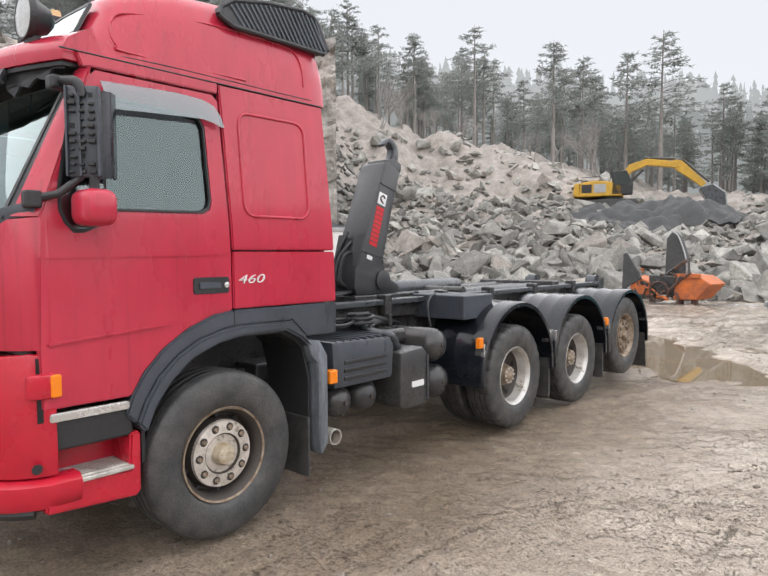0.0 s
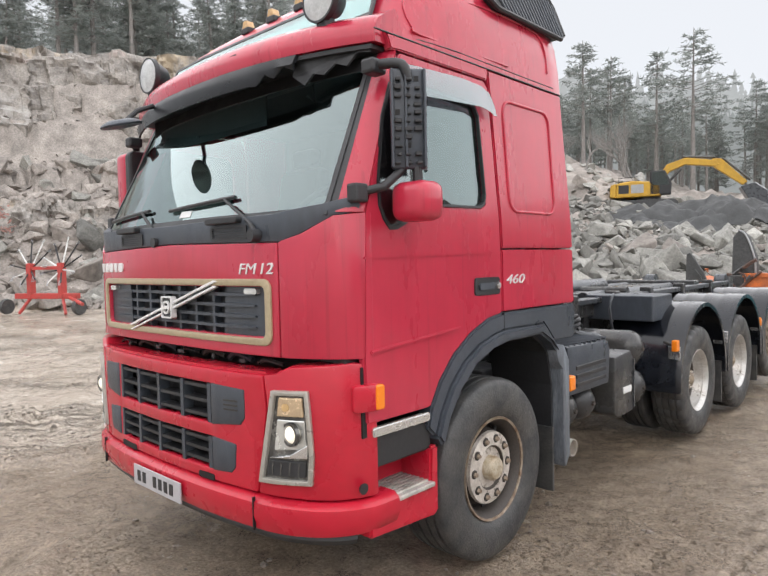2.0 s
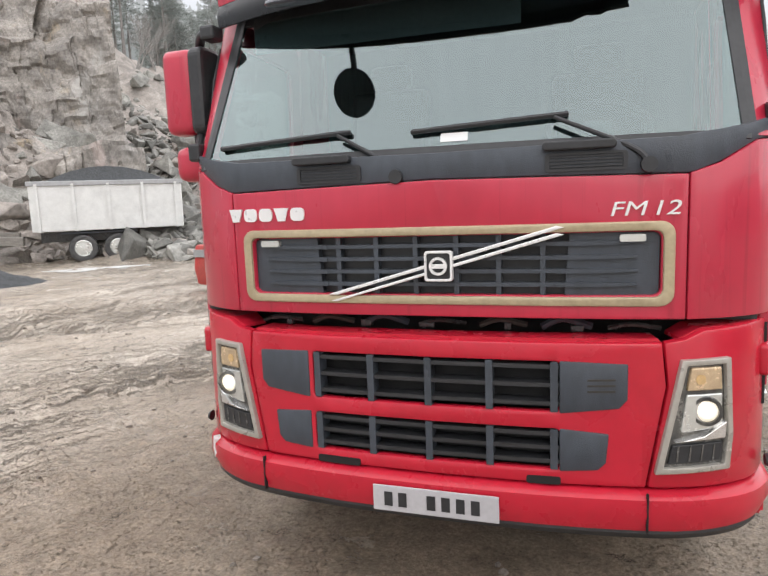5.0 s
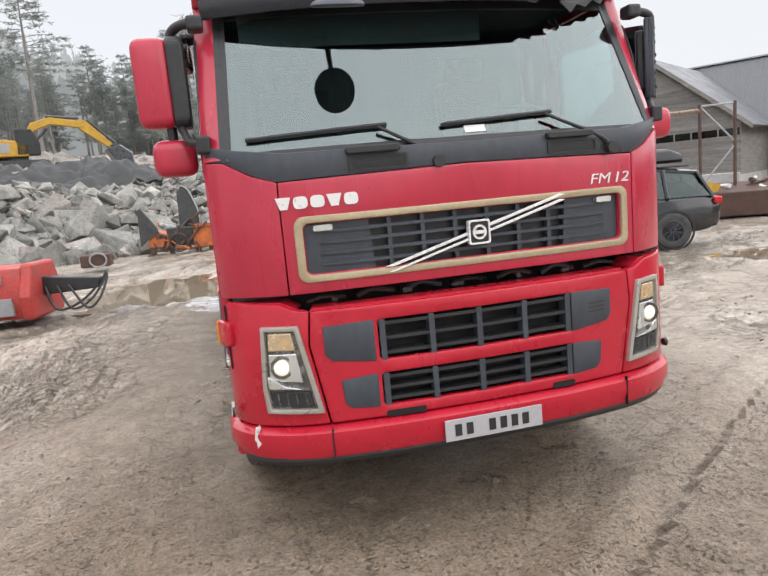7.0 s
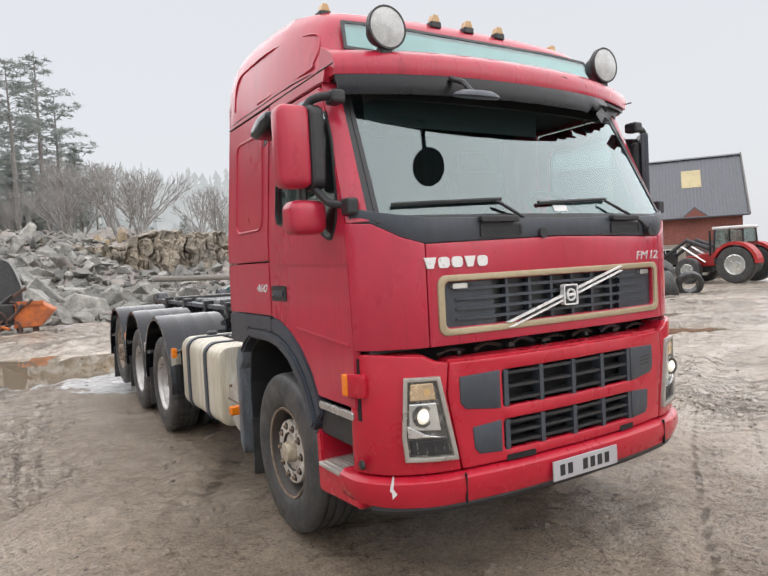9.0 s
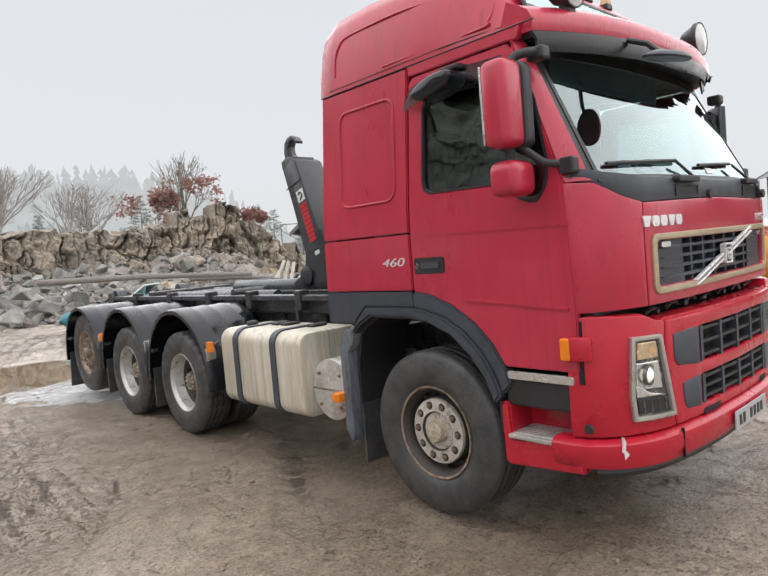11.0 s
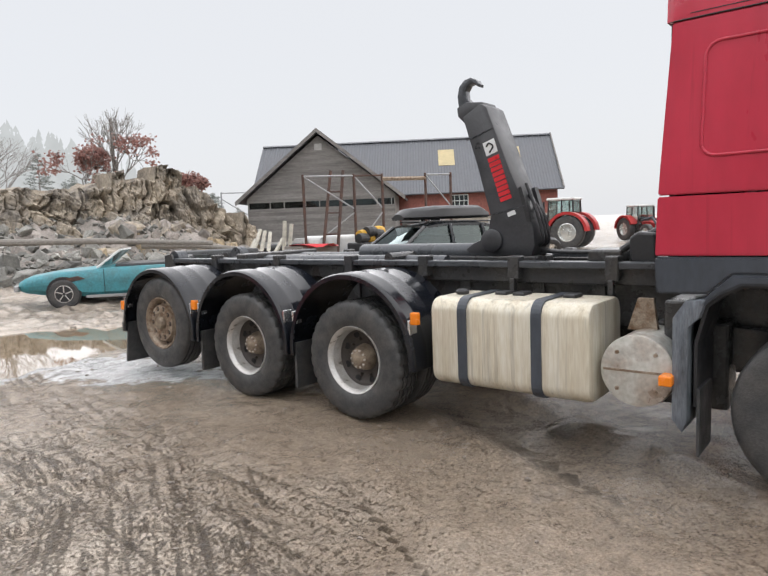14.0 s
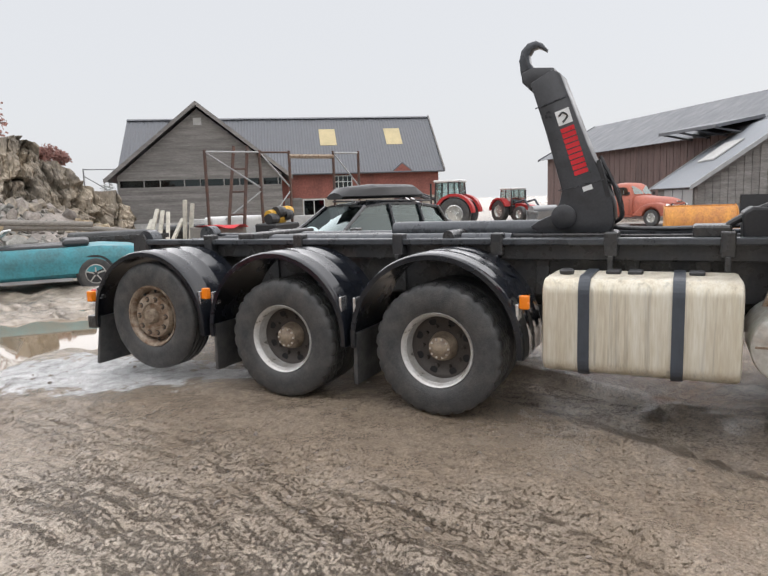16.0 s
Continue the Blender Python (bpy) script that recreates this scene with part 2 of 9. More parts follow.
HOOK_PAINT = material("hook_arm_paint", (0.045, 0.047, 0.052), 0.4, vary=0.3, scale=5)
TANK_ALU = streaked(material("weathered_aluminium", (0.68, 0.645, 0.545), 0.42, metal=0.2, vary=0.3, scale=2.2, second=(0.52, 0.455, 0.33), stretch=(4, 4, 0.35), spots=0.44), 0.72, 0.66)
EXHAUST = material("stained_exhaust_steel", (0.56, 0.56, 0.52), 0.38, metal=0.35, vary=0.35, scale=3.2, second=(0.26, 0.15, 0.09), spots=0.38)
SCUFFED = material("scuffed_grey_guard", (0.17, 0.19, 0.215), 0.4, vary=0.5, scale=5, second=(0.075, 0.085, 0.10), stretch=(3, 3, 0.5))
CHROME = material("chrome_trim", (0.75, 0.75, 0.75), 0.22, metal=0.9, vary=0.1)
GOLD_TRIM = material("champagne_grille_frame", (0.46, 0.38, 0.25), 0.4, metal=0.3, vary=0.15)
SILVER = material("silver_badge", (0.80, 0.80, 0.80), 0.3, metal=0.3, vary=0.05)
PALE_AMBER = material("pale_amber_lens", (0.62, 0.42, 0.20), 0.2, vary=0.25, scale=40)
LAMP_AMBER = material("amber_tinted_reflector", (0.72, 0.55, 0.36), 0.2, metal=0.4, vary=0.3, scale=30)
LAMP_FRAME = material("satin_lamp_surround", (0.44, 0.42, 0.38), 0.35, metal=0.4, vary=0.15)
NUT_DARK = material("recess_shade_brown", (0.045, 0.038, 0.032), 0.7, vary=0.3)
HUB_CREAM = material("greasy_hub_cap", (0.55, 0.50, 0.40), 0.4, metal=0.2, vary=0.4, scale=18, second=(0.30, 0.22, 0.13))
HUB_RUST = material("grimy_drive_hub", (0.34, 0.28, 0.21), 0.5, metal=0.35, vary=0.45, scale=16, second=(0.15, 0.11, 0.08))
HUB_SILVER = material("worn_hub_ring", (0.70, 0.66, 0.61), 0.36, metal=0.3, vary=0.3, scale=14, second=(0.40, 0.36, 0.32))
AMBER = material("amber_lens", (0.86, 0.23, 0.012), 0.2, vary=0.1)
RED_LENS = material("red_lens", (0.6, 0.02, 0.02), 0.2, vary=0.1)
LAMP_WHITE = material("lamp_reflector", (0.72, 0.74, 0.72), 0.18, metal=0.7, vary=0.15)
LENS_GLASS = material("spot_lamp_glass", (0.55, 0.57, 0.57), 0.15, vary=0.25, scale=14, coat=0.5)
DARK_GLASS_BACK = material("cab_interior", (0.05, 0.053, 0.058), 0.8, vary=0.3)
CURTAIN = material("grey_cab_curtain", (0.17, 0.185, 0.19), 0.9, vary=0.3, scale=3, stretch=(6, 6, 0.4))
LAMP_BOWL = material("dark_lamp_bowl", (0.22, 0.22, 0.21), 0.22, metal=0.6, vary=0.35, scale=18, second=(0.08, 0.08, 0.08))
VISOR = material("smoked_black_visor", (0.010, 0.011, 0.014), 0.34, vary=0.3, scale=4, spec=0.35)
# Near-black for gaps, slots and holes: their shade is put into the colour.
DEEP_BLACK = material("gap_shade_black", (0.008, 0.008, 0.009), 0.7, vary=0.3, scale=6)
INTERIOR_PALE = material("cab_trim_pale", (0.34, 0.35, 0.35), 0.8, vary=0.2)
STEP_ALU = material("worn_step_aluminium", (0.62, 0.60, 0.56), 0.4, metal=0.5, vary=0.4, scale=12)
STICKER_RED = material("red_sticker", (0.60, 0.02, 0.03), 0.4, vary=0.1)
STICKER_WHITE = material("white_sticker", (0.75, 0.76, 0.76), 0.4, vary=0.1)
PLATE_MIX = material("number_plate", (0.46, 0.45, 0.47), 0.4, vary=0.1)
WINDSCREEN = glass("windscreen_glass", (0.66, 0.84, 0.84), 0.0, 0.18)
SIDE_GLASS = glass("side_glass", (0.40, 0.47, 0.47), 0.0, 0.10)
SMOKED = glass("smoked_deflector", (0.52, 0.48, 0.51), 0.12, 0.17)
ROCK = material("quarry_rock", (0.31, 0.305, 0.28), 0.7, vary=0.5, scale=2.6, bump=0.8, bump_scale=16, second=(0.15, 0.148, 0.135), random_tint=0.55)
ROCK_LEDGE = material("weathered_ledge_rock", (0.43, 0.37, 0.29), 0.75, vary=0.6, scale=0.7, bump=1.0, bump_scale=6, second=(0.19, 0.17, 0.145))
# Rock tones lightened: haze over the quarry face is painted into them.
ROCK_FACE = material("wet_hazed_quarry_face", (0.40, 0.37, 0.335), 0.6, vary=0.55, scale=0.9, bump=1.0, bump_scale=7, second=(0.19, 0.175, 0.16), random_tint=0.45)
def patched(m, patches, stretch=(0.28, 0.28, 0.16)):
    """Big patches of other stone colours over a rock material."""
    nt = m.node_tree
    b = nt.nodes["Principled BSDF"]
    last = b.inputs["Base Color"].links[0].from_socket
    tc = nt.nodes.new("ShaderNodeTexCoord")
    for k, (color, low, high) in enumerate(patches):
        mp, no, rp, mx = (nt.nodes.new(n) for n in ("ShaderNodeMapping", "ShaderNodeTexNoise", "ShaderNodeValToRGB", "ShaderNodeMix"))
        mp.inputs["Location"].default_value = (7.3 * k, 3.1 * k, 1.7 * k)
        mp.inputs["Scale"].default_value = stretch
        no.inputs["Scale"].default_value, no.inputs["Detail"].default_value, no.inputs["Roughness"].default_value = 1.0, 8, 0.68
        nt.links.new(tc.outputs["Object"], mp.inputs[0])
        nt.links.new(mp.outputs[0], no.inputs["Vector"])
        rp.color_ramp.elements[0].position, rp.color_ramp.elements[1].position = low, high
        rp.color_ramp.elements[0].color, rp.color_ramp.elements[1].color = (0, 0, 0, 1), (0.85, 0.85, 0.85, 1)
        nt.links.new(no.outputs["Fac"], rp.inputs[0])
        mx.data_type = "RGBA"
        nt.links.new(rp.outputs[0], mx.inputs[0])
        nt.links.new(last, mx.inputs[6])
        mx.inputs[7].default_value = (*color, 1)
        last = mx.outputs[2]
    nt.links.new(last, b.inputs["Base Color"])
    return m


patched(ROCK_FACE, (((0.46, 0.38, 0.27), 0.58, 0.66), ((0.44, 0.37, 0.34), 0.57, 0.64), ((0.20, 0.19, 0.18), 0.58, 0.66), ((0.40, 0.39, 0.37), 0.57, 0.66)))
ROCK_YELLOW = material("ochre_rock_face", (0.43, 0.345, 0.22), 0.7, vary=0.5, scale=1.2, bump=0.8, bump_scale=9, second=(0.25, 0.20, 0.14), random_tint=0.3)
ROCK_WARM = material("warm_granite", (0.36, 0.325, 0.295), 0.8, vary=0.45, scale=1.3, bump=0.9, bump_scale=9, second=(0.19, 0.172, 0.155), random_tint=0.4)
# Bark is paled so its base colour carries the mist.
BARK = material("misted_bark", (0.32, 0.30, 0.285), 0.9, vary=0.4, scale=8, bump=0.5)
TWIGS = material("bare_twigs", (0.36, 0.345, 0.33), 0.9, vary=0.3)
def leaf_material(name, color, through, tint):
    """Thin foliage: part of the light passes through."""
    m = material(name, color, 0.8, vary=0.3, scale=2, random_tint=tint)
    nt = m.node_tree
    b, out = nt.nodes["Principled BSDF"], nt.nodes["Material Output"]
    tl, mx = nt.nodes.new("ShaderNodeBsdfTranslucent"), nt.nodes.new("ShaderNodeMixShader")
    tl.inputs[0].default_value = (*color, 1)
    mx.inputs[0].default_value = through
    nt.links.new(b.outputs[0], mx.inputs[1])
    nt.links.new(tl.outputs[0], mx.inputs[2])
    nt.links.new(mx.outputs[0], out.inputs[0])
    return m


# Needles are paled and made translucent: mist painted into the foliage colour.
NEEDLES = leaf_material("misted_pine_needles", (0.34, 0.37, 0.35), 0.5, 0.3)
RED_LEAF = leaf_material("russet_leaves", (0.40, 0.23, 0.20), 0.5, 0.4)
WATER = material("muddy_water", (0.24, 0.185, 0.125), 0.03, vary=0.1, scale=1.0, rough_vary=0.01, spec=0.9)
CLOD = material("dark_mud_clods", (0.27, 0.228, 0.19), 0.5, vary=0.4, scale=30, bump=0.3, bump_scale=200, second=(0.13, 0.108, 0.09), random_tint=0.5)
SNOW = material("slush_snow", (0.60, 0.60, 0.59), 0.5, vary=0.25, scale=3, bump=0.4)


# ---- mesh helpers ----
def part(name, bm, mat, parent=None, label="", smooth=None, matrix=None):
    """Link a bmesh as one mesh object under a thing or a part."""
    bmesh.ops.recalc_face_normals(bm, faces=bm.faces)
    me = bpy.data.meshes.new(name)
    bm.to_mesh(me)
    bm.free()
    me.materials.append(mat)
    if smooth is not None:
        me.shade_smooth()
        me.set_sharp_from_angle(angle=radians(smooth))
    ob = new(name, me)
    if parent is not None:
        ob.parent = parent
    if matrix is not None:
        ob.matrix_local = matrix
    if label:
        ob["label"] = label
    return ob


def thing(name, label, category, matrix=None, group="", kind=""):
    ob = new(name)
    ob.empty_display_size = 0.2
    if matrix is not None:
        ob.matrix_world = matrix
    return tagged(ob, label, category, group, kind)


def box(x0, x1, y0, y1, z0, z1, bevel=0.0, bm=None, segs=2):
    bm = bm or bmesh.new()
    r = bmesh.ops.create_cube(bm, size=1.0, matrix=Matrix.Translation(((x0 + x1) / 2, (y0 + y1) / 2, (z0 + z1) / 2)) @ Matrix.Diagonal((abs(x1 - x0), abs(y1 - y0), abs(z1 - z0), 1)))
    if bevel:
        edges = list({e for v in r["verts"] for e in v.link_edges})
        bmesh.ops.bevel(bm, geom=edges, offset=bevel, segments=segs, affect="EDGES", profile=0.5)
    return bm


def prism(outline, axis, a, b, bevel=0.0, bm=None, holes=()):
    """Extrude a 2D outline (with holes) along an axis from a to b. For axis x the outline is (y, z); y: (x, z); z: (x, y)."""
    bm = bm or bmesh.new()

    def put(u, v, w):
        return {"x": (w, u, v), "y": (u, w, v), "z": (u, v, w)}[axis]

    edges = []
    for loop in (outline, *holes):
        vs = [bm.verts.new(put(u, v, a)) for u, v in loop]
        edges += [bm.edges.new((vs[i], vs[(i + 1) % len(vs)])) for i in range(len(vs))]
    if holes:
        faces = [g for g in bmesh.ops.triangle_fill(bm, edges=edges, use_beauty=True)["geom"] if isinstance(g, bmesh.types.BMFace)]
    else:
        faces = [bm.faces.new(vs)]
    ext = bmesh.ops.extrude_face_region(bm, geom=faces)["geom"]
    moved = [g for g in ext if isinstance(g, bmesh.types.BMVert)]
    d = Vector(put(0, 0, b)) - Vector(put(0, 0, a))
    bmesh.ops.translate(bm, verts=moved, vec=d)
    if bevel:
        bmesh.ops.recalc_face_normals(bm, faces=bm.faces)
        sharp = [e for e in bm.edges if len(e.link_faces) == 2 and e.calc_face_angle(0) > radians(50)]
        bmesh.ops.bevel(bm, geom=sharp, offset=bevel, segments=2, affect="EDGES", profile=0.5)
    return bm


def lathe(profile, segs=48, bm=None, axis="x", center=(0, 0, 0), closed=False):
    """Revolve a profile of (radius, offset along the axis)."""
    bm = bm or bmesh.new()
    rings = []
    for r, o in profile:
        ring = []
        for k in range(segs):
            c, s = math.cos(2 * math.pi * k / segs) * r, math.sin(2 * math.pi * k / segs) * r
            p = {"x": (o, c, s), "y": (c, o, s), "z": (c, s, o)}[axis]
            ring.append(bm.verts.new((p[0] + center[0], p[1] + center[1], p[2] + center[2])))
        rings.append(ring)
    for i in range(len(rings) - 1 + (1 if closed else 0)):
        a, b = rings[i], rings[(i + 1) % len(rings)]
        for k in range(segs):
            bm.faces.new((a[k], a[(k + 1) % segs], b[(k + 1) % segs], b[k]))
    if not closed:
        for ring in (rings[0], rings[-1]):
            if (ring[0].co - ring[segs // 2].co).length > 1e-4:
                bm.faces.new(ring)
    return bm


def tube(points, radius, segs=8, bm=None, taper=None):
    """A round bar or hose along points."""
    bm = bm or bmesh.new()
    pts = [Vector(p) for p in points]
    rings = []
    up = Vector((0.13, 0.21, 1)).normalized()
    for i, p in enumerate(pts):
        d = (pts[min(i + 1, len(pts) - 1)] - pts[max(i - 1, 0)]).normalized()
        s = d.cross(up)
        s = s.normalized() if s.length > 0.05 else d.cross(Vector((1, 0, 0))).normalized()
        t = s.cross(d)
        r = radius if taper is None else radius + (taper - radius) * i / (len(pts) - 1)
        rings.append([bm.verts.new(p + (s * math.cos(2 * math.pi * k / segs) + t * math.sin(2 * math.pi * k / segs)) * r) for k in range(segs)])
    for a, b in zip(rings, rings[1:]):
        for k in range(segs):
            bm.faces.new((a[k], a[(k + 1) % segs], b[(k + 1) % segs], b[k]))
    bm.faces.new(rings[0])
    bm.faces.new(rings[-1])
    return bm


def curve_points(points, n=24):
    """Catmull-Rom points through the given ones."""
    p = [Vector(q) for q in points]
    p = [2 * p[0] - p[1], *p, 2 * p[-1] - p[-2]]
    out = []
    for i in range(1, len(p) - 2):
        for k in range(n):
            t = k / n
            out.append(0.5 * (2 * p[i] + (p[i + 1] - p[i - 1]) * t + (2 * p[i - 1] - 5 * p[i] + 4 * p[i + 1] - p[i + 2]) * t * t
                              + (3 * p[i] - p[i - 1] - 3 * p[i + 1] + p[i + 2]) * t ** 3))
    return [*out, p[-2]]


def loft(rings, closed=True, caps=True, bm=None, skip=()):
    """Skin rings of equal length. skip: (row, column) faces left open."""
    bm = bm or bmesh.new()
    vs = [[bm.verts.new(p) for p in ring] for ring in rings]
    n = len(rings[0])
    for i in range(len(vs) - 1):
        for k in range(n if closed else n - 1):
            if (i, k) not in skip:
                bm.faces.new((vs[i][k], vs[i][(k + 1) % n], vs[i + 1][(k + 1) % n], vs[i + 1][k]))
    if caps and closed:
        bm.faces.new(vs[0])
        bm.faces.new(vs[-1])
    return bm


def thicken(bm, t):
    """Give an open sheet thickness."""
    bmesh.ops.recalc_face_normals(bm, faces=bm.faces)
    bmesh.ops.solidify(bm, geom=bm.faces[:], thickness=t)
    return bm


def rounded(x0, x1, y0, y1, r, n=5):
    """A rounded rectangle as a 2D outline."""
    out = []
    for cx, cy, a0 in ((x1 - r, y1 - r, 0), (x0 + r, y1 - r, 90), (x0 + r, y0 + r, 180), (x1 - r, y0 + r, 270)):
        out += [(cx + r * math.cos(radians(a0 + 90 * k / n)), cy + r * math.sin(radians(a0 + 90 * k / n))) for k in range(n + 1)]
    return out


def letters(text, size, depth, mat, parent, matrix, name="lettering", shear=0.0, label=""):
    """Raised lettering in the built-in font, turned into a mesh."""
    cu = bpy.data.curves.new(name, "FONT")
    cu.body, cu.size, cu.extrude, cu.shear = text, size, depth, shear
    tmp = bpy.data.objects.new(name, cu)
    scene.collection.objects.link(tmp)
    me = bpy.data.meshes.new_from_object(tmp.evaluated_get(bpy.context.evaluated_depsgraph_get()))
    bpy.data.objects.remove(tmp)
    me.name = name
    me.materials.clear()
    me.materials.append(mat)
    ob = new(name, me)
    ob.parent = parent
    ob.matrix_local = matrix
    if label:
        ob["label"] = label
    return ob


rng = random.Random(7)


# ---- ground: one sheet from the yard over the quarry slopes to the horizon ----
def value_noise(x, y, seed=0):
    """Smooth lattice noise in 0..1 on arrays."""
    xi, yi = np.floor(x).astype(np.int64), np.floor(y).astype(np.int64)
    fx, fy = x - xi, y - yi
    fx, fy = fx * fx * (3 - 2 * fx), fy * fy * (3 - 2 * fy)

    def h(a, b):
        n = (a * 374761393 + b * 668265263 + seed * 974711) & 0x7FFFFFFF
        n = ((n ^ (n >> 13)) * 1274126177) & 0x7FFFFFFF
        return ((n ^ (n >> 16)) & 0xFFFF) / 65535.0

    return (h(xi, yi) * (1 - fx) + h(xi + 1, yi) * fx) * (1 - fy) + (h(xi, yi + 1) * (1 - fx) + h(xi + 1, yi + 1) * fx) * fy


def fbm(x, y, octaves=4, seed=0):
    total, amp, s = 0.0, 0.5, 0.0
    for o in range(octaves):
        total = total + amp * value_noise(x * 2 ** o + 17.3 * o, y * 2 ** o - 9.1 * o, seed + o)
        s += amp
        amp *= 0.5
    return total / s


# heights over the yard along bearings (degrees left of north): (distance, height) pairs
SLOPES = {
    100: ((60, 0), (90, 6)),
    82: ((33, 0), (37, 5), (43, 9), (80, 14)),
    66: ((31, 0), (33, 2.5), (37.5, 7), (41, 8), (43, 14), (80, 18)),
    54: ((31, 0), (36, 5), (43, 7.5), (49, 15), (80, 21)),
    46: ((26, 0), (45, 6), (66, 17), (90, 24)),
    40: ((27, 0), (45, 5.3), (54, 7.5), (61, 13), (90, 17)),
    29: ((28, 0), (45, 3.9), (51, 4.9), (59, 10.3), (90, 14)),
    20: ((28, 0), (42, 2.5), (50, 4.3), (58, 5.4), (64, 6.5), (90, 10)),
    8: ((27, 0), (40, 2.6), (60, 5.8), (90, 7)),
    -4: ((26, 0), (31, 1.6), (40, 1.8), (44, 3.9), (90, 6)),
    -11: ((26, 0), (30, 0.9), (32, 2.3), (60, 3)),
    -17: ((26, 0), (29, 0.6), (31, 1.3), (60, 1.5)),
    -23: ((26, 0), (28, 0.5), (60, 0.6)),
    -27: ((26, 0), (60, 0)),
}


def ground_height(x, y):
    """The lie of the land without fine relief."""
    x, y = np.asarray(x, float), np.asarray(y, float)
    bearing = np.degrees(np.arctan2(-x, y))
    d = np.hypot(x, y)
    keys = sorted(SLOPES)
    rows = [np.interp(d, [p[0] for p in SLOPES[k]], [p[1] for p in SLOPES[k]]) for k in keys]
    z = np.zeros_like(d)
    for i in range(len(keys) - 1):
        f = np.clip((bearing - keys[i]) / (keys[i + 1] - keys[i]), 0, 1)
        inside = (bearing >= keys[i]) & (bearing <= keys[i + 1])
        z = np.where(inside, rows[i] * (1 - f) + rows[i + 1] * f, z)
    rise = np.clip(z / 2.0, 0, 1)
    z = z + rise * ((fbm(x * 0.25, y * 0.25, 4, 3) - 0.5) * 3.0 + (fbm(x * 1.1, y * 1.1, 3, 8) - 0.5) * 1.2)
    step = np.clip((z - 5) / 3, 0, 1) * ((bearing > 50) & (bearing < 90))
    z = z * (1 - 0.6 * step) + 0.6 * step * (np.round(z / 2.6) * 2.6)
    # Rise shaped so pickup and shed sit right in the camera's view.
    fitted_rise = 0.36 * np.exp(-((x - 20) / 7) ** 2 - ((y - 4.5) / 6) ** 2)
    return np.where(rise > 0, np.maximum(z, 0.02), 0.0) + fitted_rise


PUDDLES = [(-6.6, 12.4, 3.0, 1.6, 0.1), (-4.6, 11.4, 2.6, 1.0, -0.5), (4.6, 7.3, 1.6, 0.75, -0.5), (7.5, 9.5, 1.3, 0.5, -0.5), (-8.1, 14.6, 1.3, 0.5, 0.2)]


RUTS = ((-40, 22, 39.0, 0.50), (-40, 22, 37.0, 0.50), (-40, 22, 33.6, 0.45), (-22, -14, 21.5, 0.45), (-22, -14, 19.4, 0.45), (14, -22, 23.0, 0.55), (14, -22, 25.2, 0.55), (14, -22, 28.4, 0.45), (-30, 40, 36.5, 0.55),
        (-30, 40, 34.4, 0.55), (20, 26, 24.2, 0.5), (20, 26, 26.2, 0.5), (30, 4, 39.5, 0.45), (30, 4, 37.6, 0.45), (-16, 16, 9.2, 0.4), (-16, 16, 11.0, 0.4))


WAYS = ((-40, 22), (14, -22), (30, 4))


def churned(x, y, k):
    """Where wheels have churned the mud along one of the ways driven, 0..1."""
    cx, cy = WAYS[k]
    r, a = np.hypot(x - cx, y - cy), np.arctan2(y - cy, x - cx)
    streak = fbm(r * 1.1, a * 8.0 + 3 * k, 4, 71 + k)
    where = fbm(x * 0.12 + 9 * k, y * 0.12, 2, 81 + k)
    calm = np.clip(np.hypot((x + 4.6) / 3.0, (y - 5) / 8.0) * 1.6 - 0.9, 0.3, 1)
    return np.clip((streak - 0.40) * 4, 0, 1) * np.clip((where - 0.30) * 4, 0, 1) * calm


def treads(x, y):
    """Tyre tracks: how clear they are, and the way along them."""
    best, way = np.zeros_like(x), np.zeros_like(x)
    for cx, cy, rad, wide in RUTS:
        rr = np.hypot(x - cx, y - cy) - rad
        ang = np.arctan2(y - cy, x - cx) * rad
        on = np.clip(fbm(x * 0.35 + rad, y * 0.35, 2, 51) * 3.6 - 1.35, 0, 1) * np.clip((1 - np.abs(rr) / (wide * 0.6)) * 3.0, 0, 1)
        way = np.where(on > best, ang + np.abs(rr) * 0.55, way)
        best = np.maximum(best, on)
    return best, way


def slush_at(x, y):
    """Where wet slush still lies, 0..1: beside the big puddle, and a few spots."""
    total = np.zeros_like(x)
    for cx, cy, ra, rb, turn in ((-6.05, 9.5, 2.0, 0.85, -1.25), (-7.0, 10.6, 1.5, 0.6, 0.3), (-5.5, 7.9, 0.9, 0.35, -1.0), (-4.6, 27.5, 1.8, 0.8, 0.3), (-5.6, 24.4, 1.2, 0.45, 0.1), (-2.2, -1.2, 0.35, 0.2, 0.4)):
        c, s = math.cos(turn), math.sin(turn)
        q = np.hypot(((x - cx) * c + (y - cy) * s) / ra, (-(x - cx) * s + (y - cy) * c) / rb)
        total = np.maximum(total, np.clip(1.25 - q, 0, 1))
    return total


def damp_shade_at(x, y):
    """Dark soaked mud, pressed smooth, round the truck; shade under it painted in, 0..1."""
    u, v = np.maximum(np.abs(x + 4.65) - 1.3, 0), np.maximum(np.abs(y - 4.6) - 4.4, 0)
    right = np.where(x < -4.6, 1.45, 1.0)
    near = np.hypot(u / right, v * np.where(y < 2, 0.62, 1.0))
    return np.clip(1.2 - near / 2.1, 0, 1)


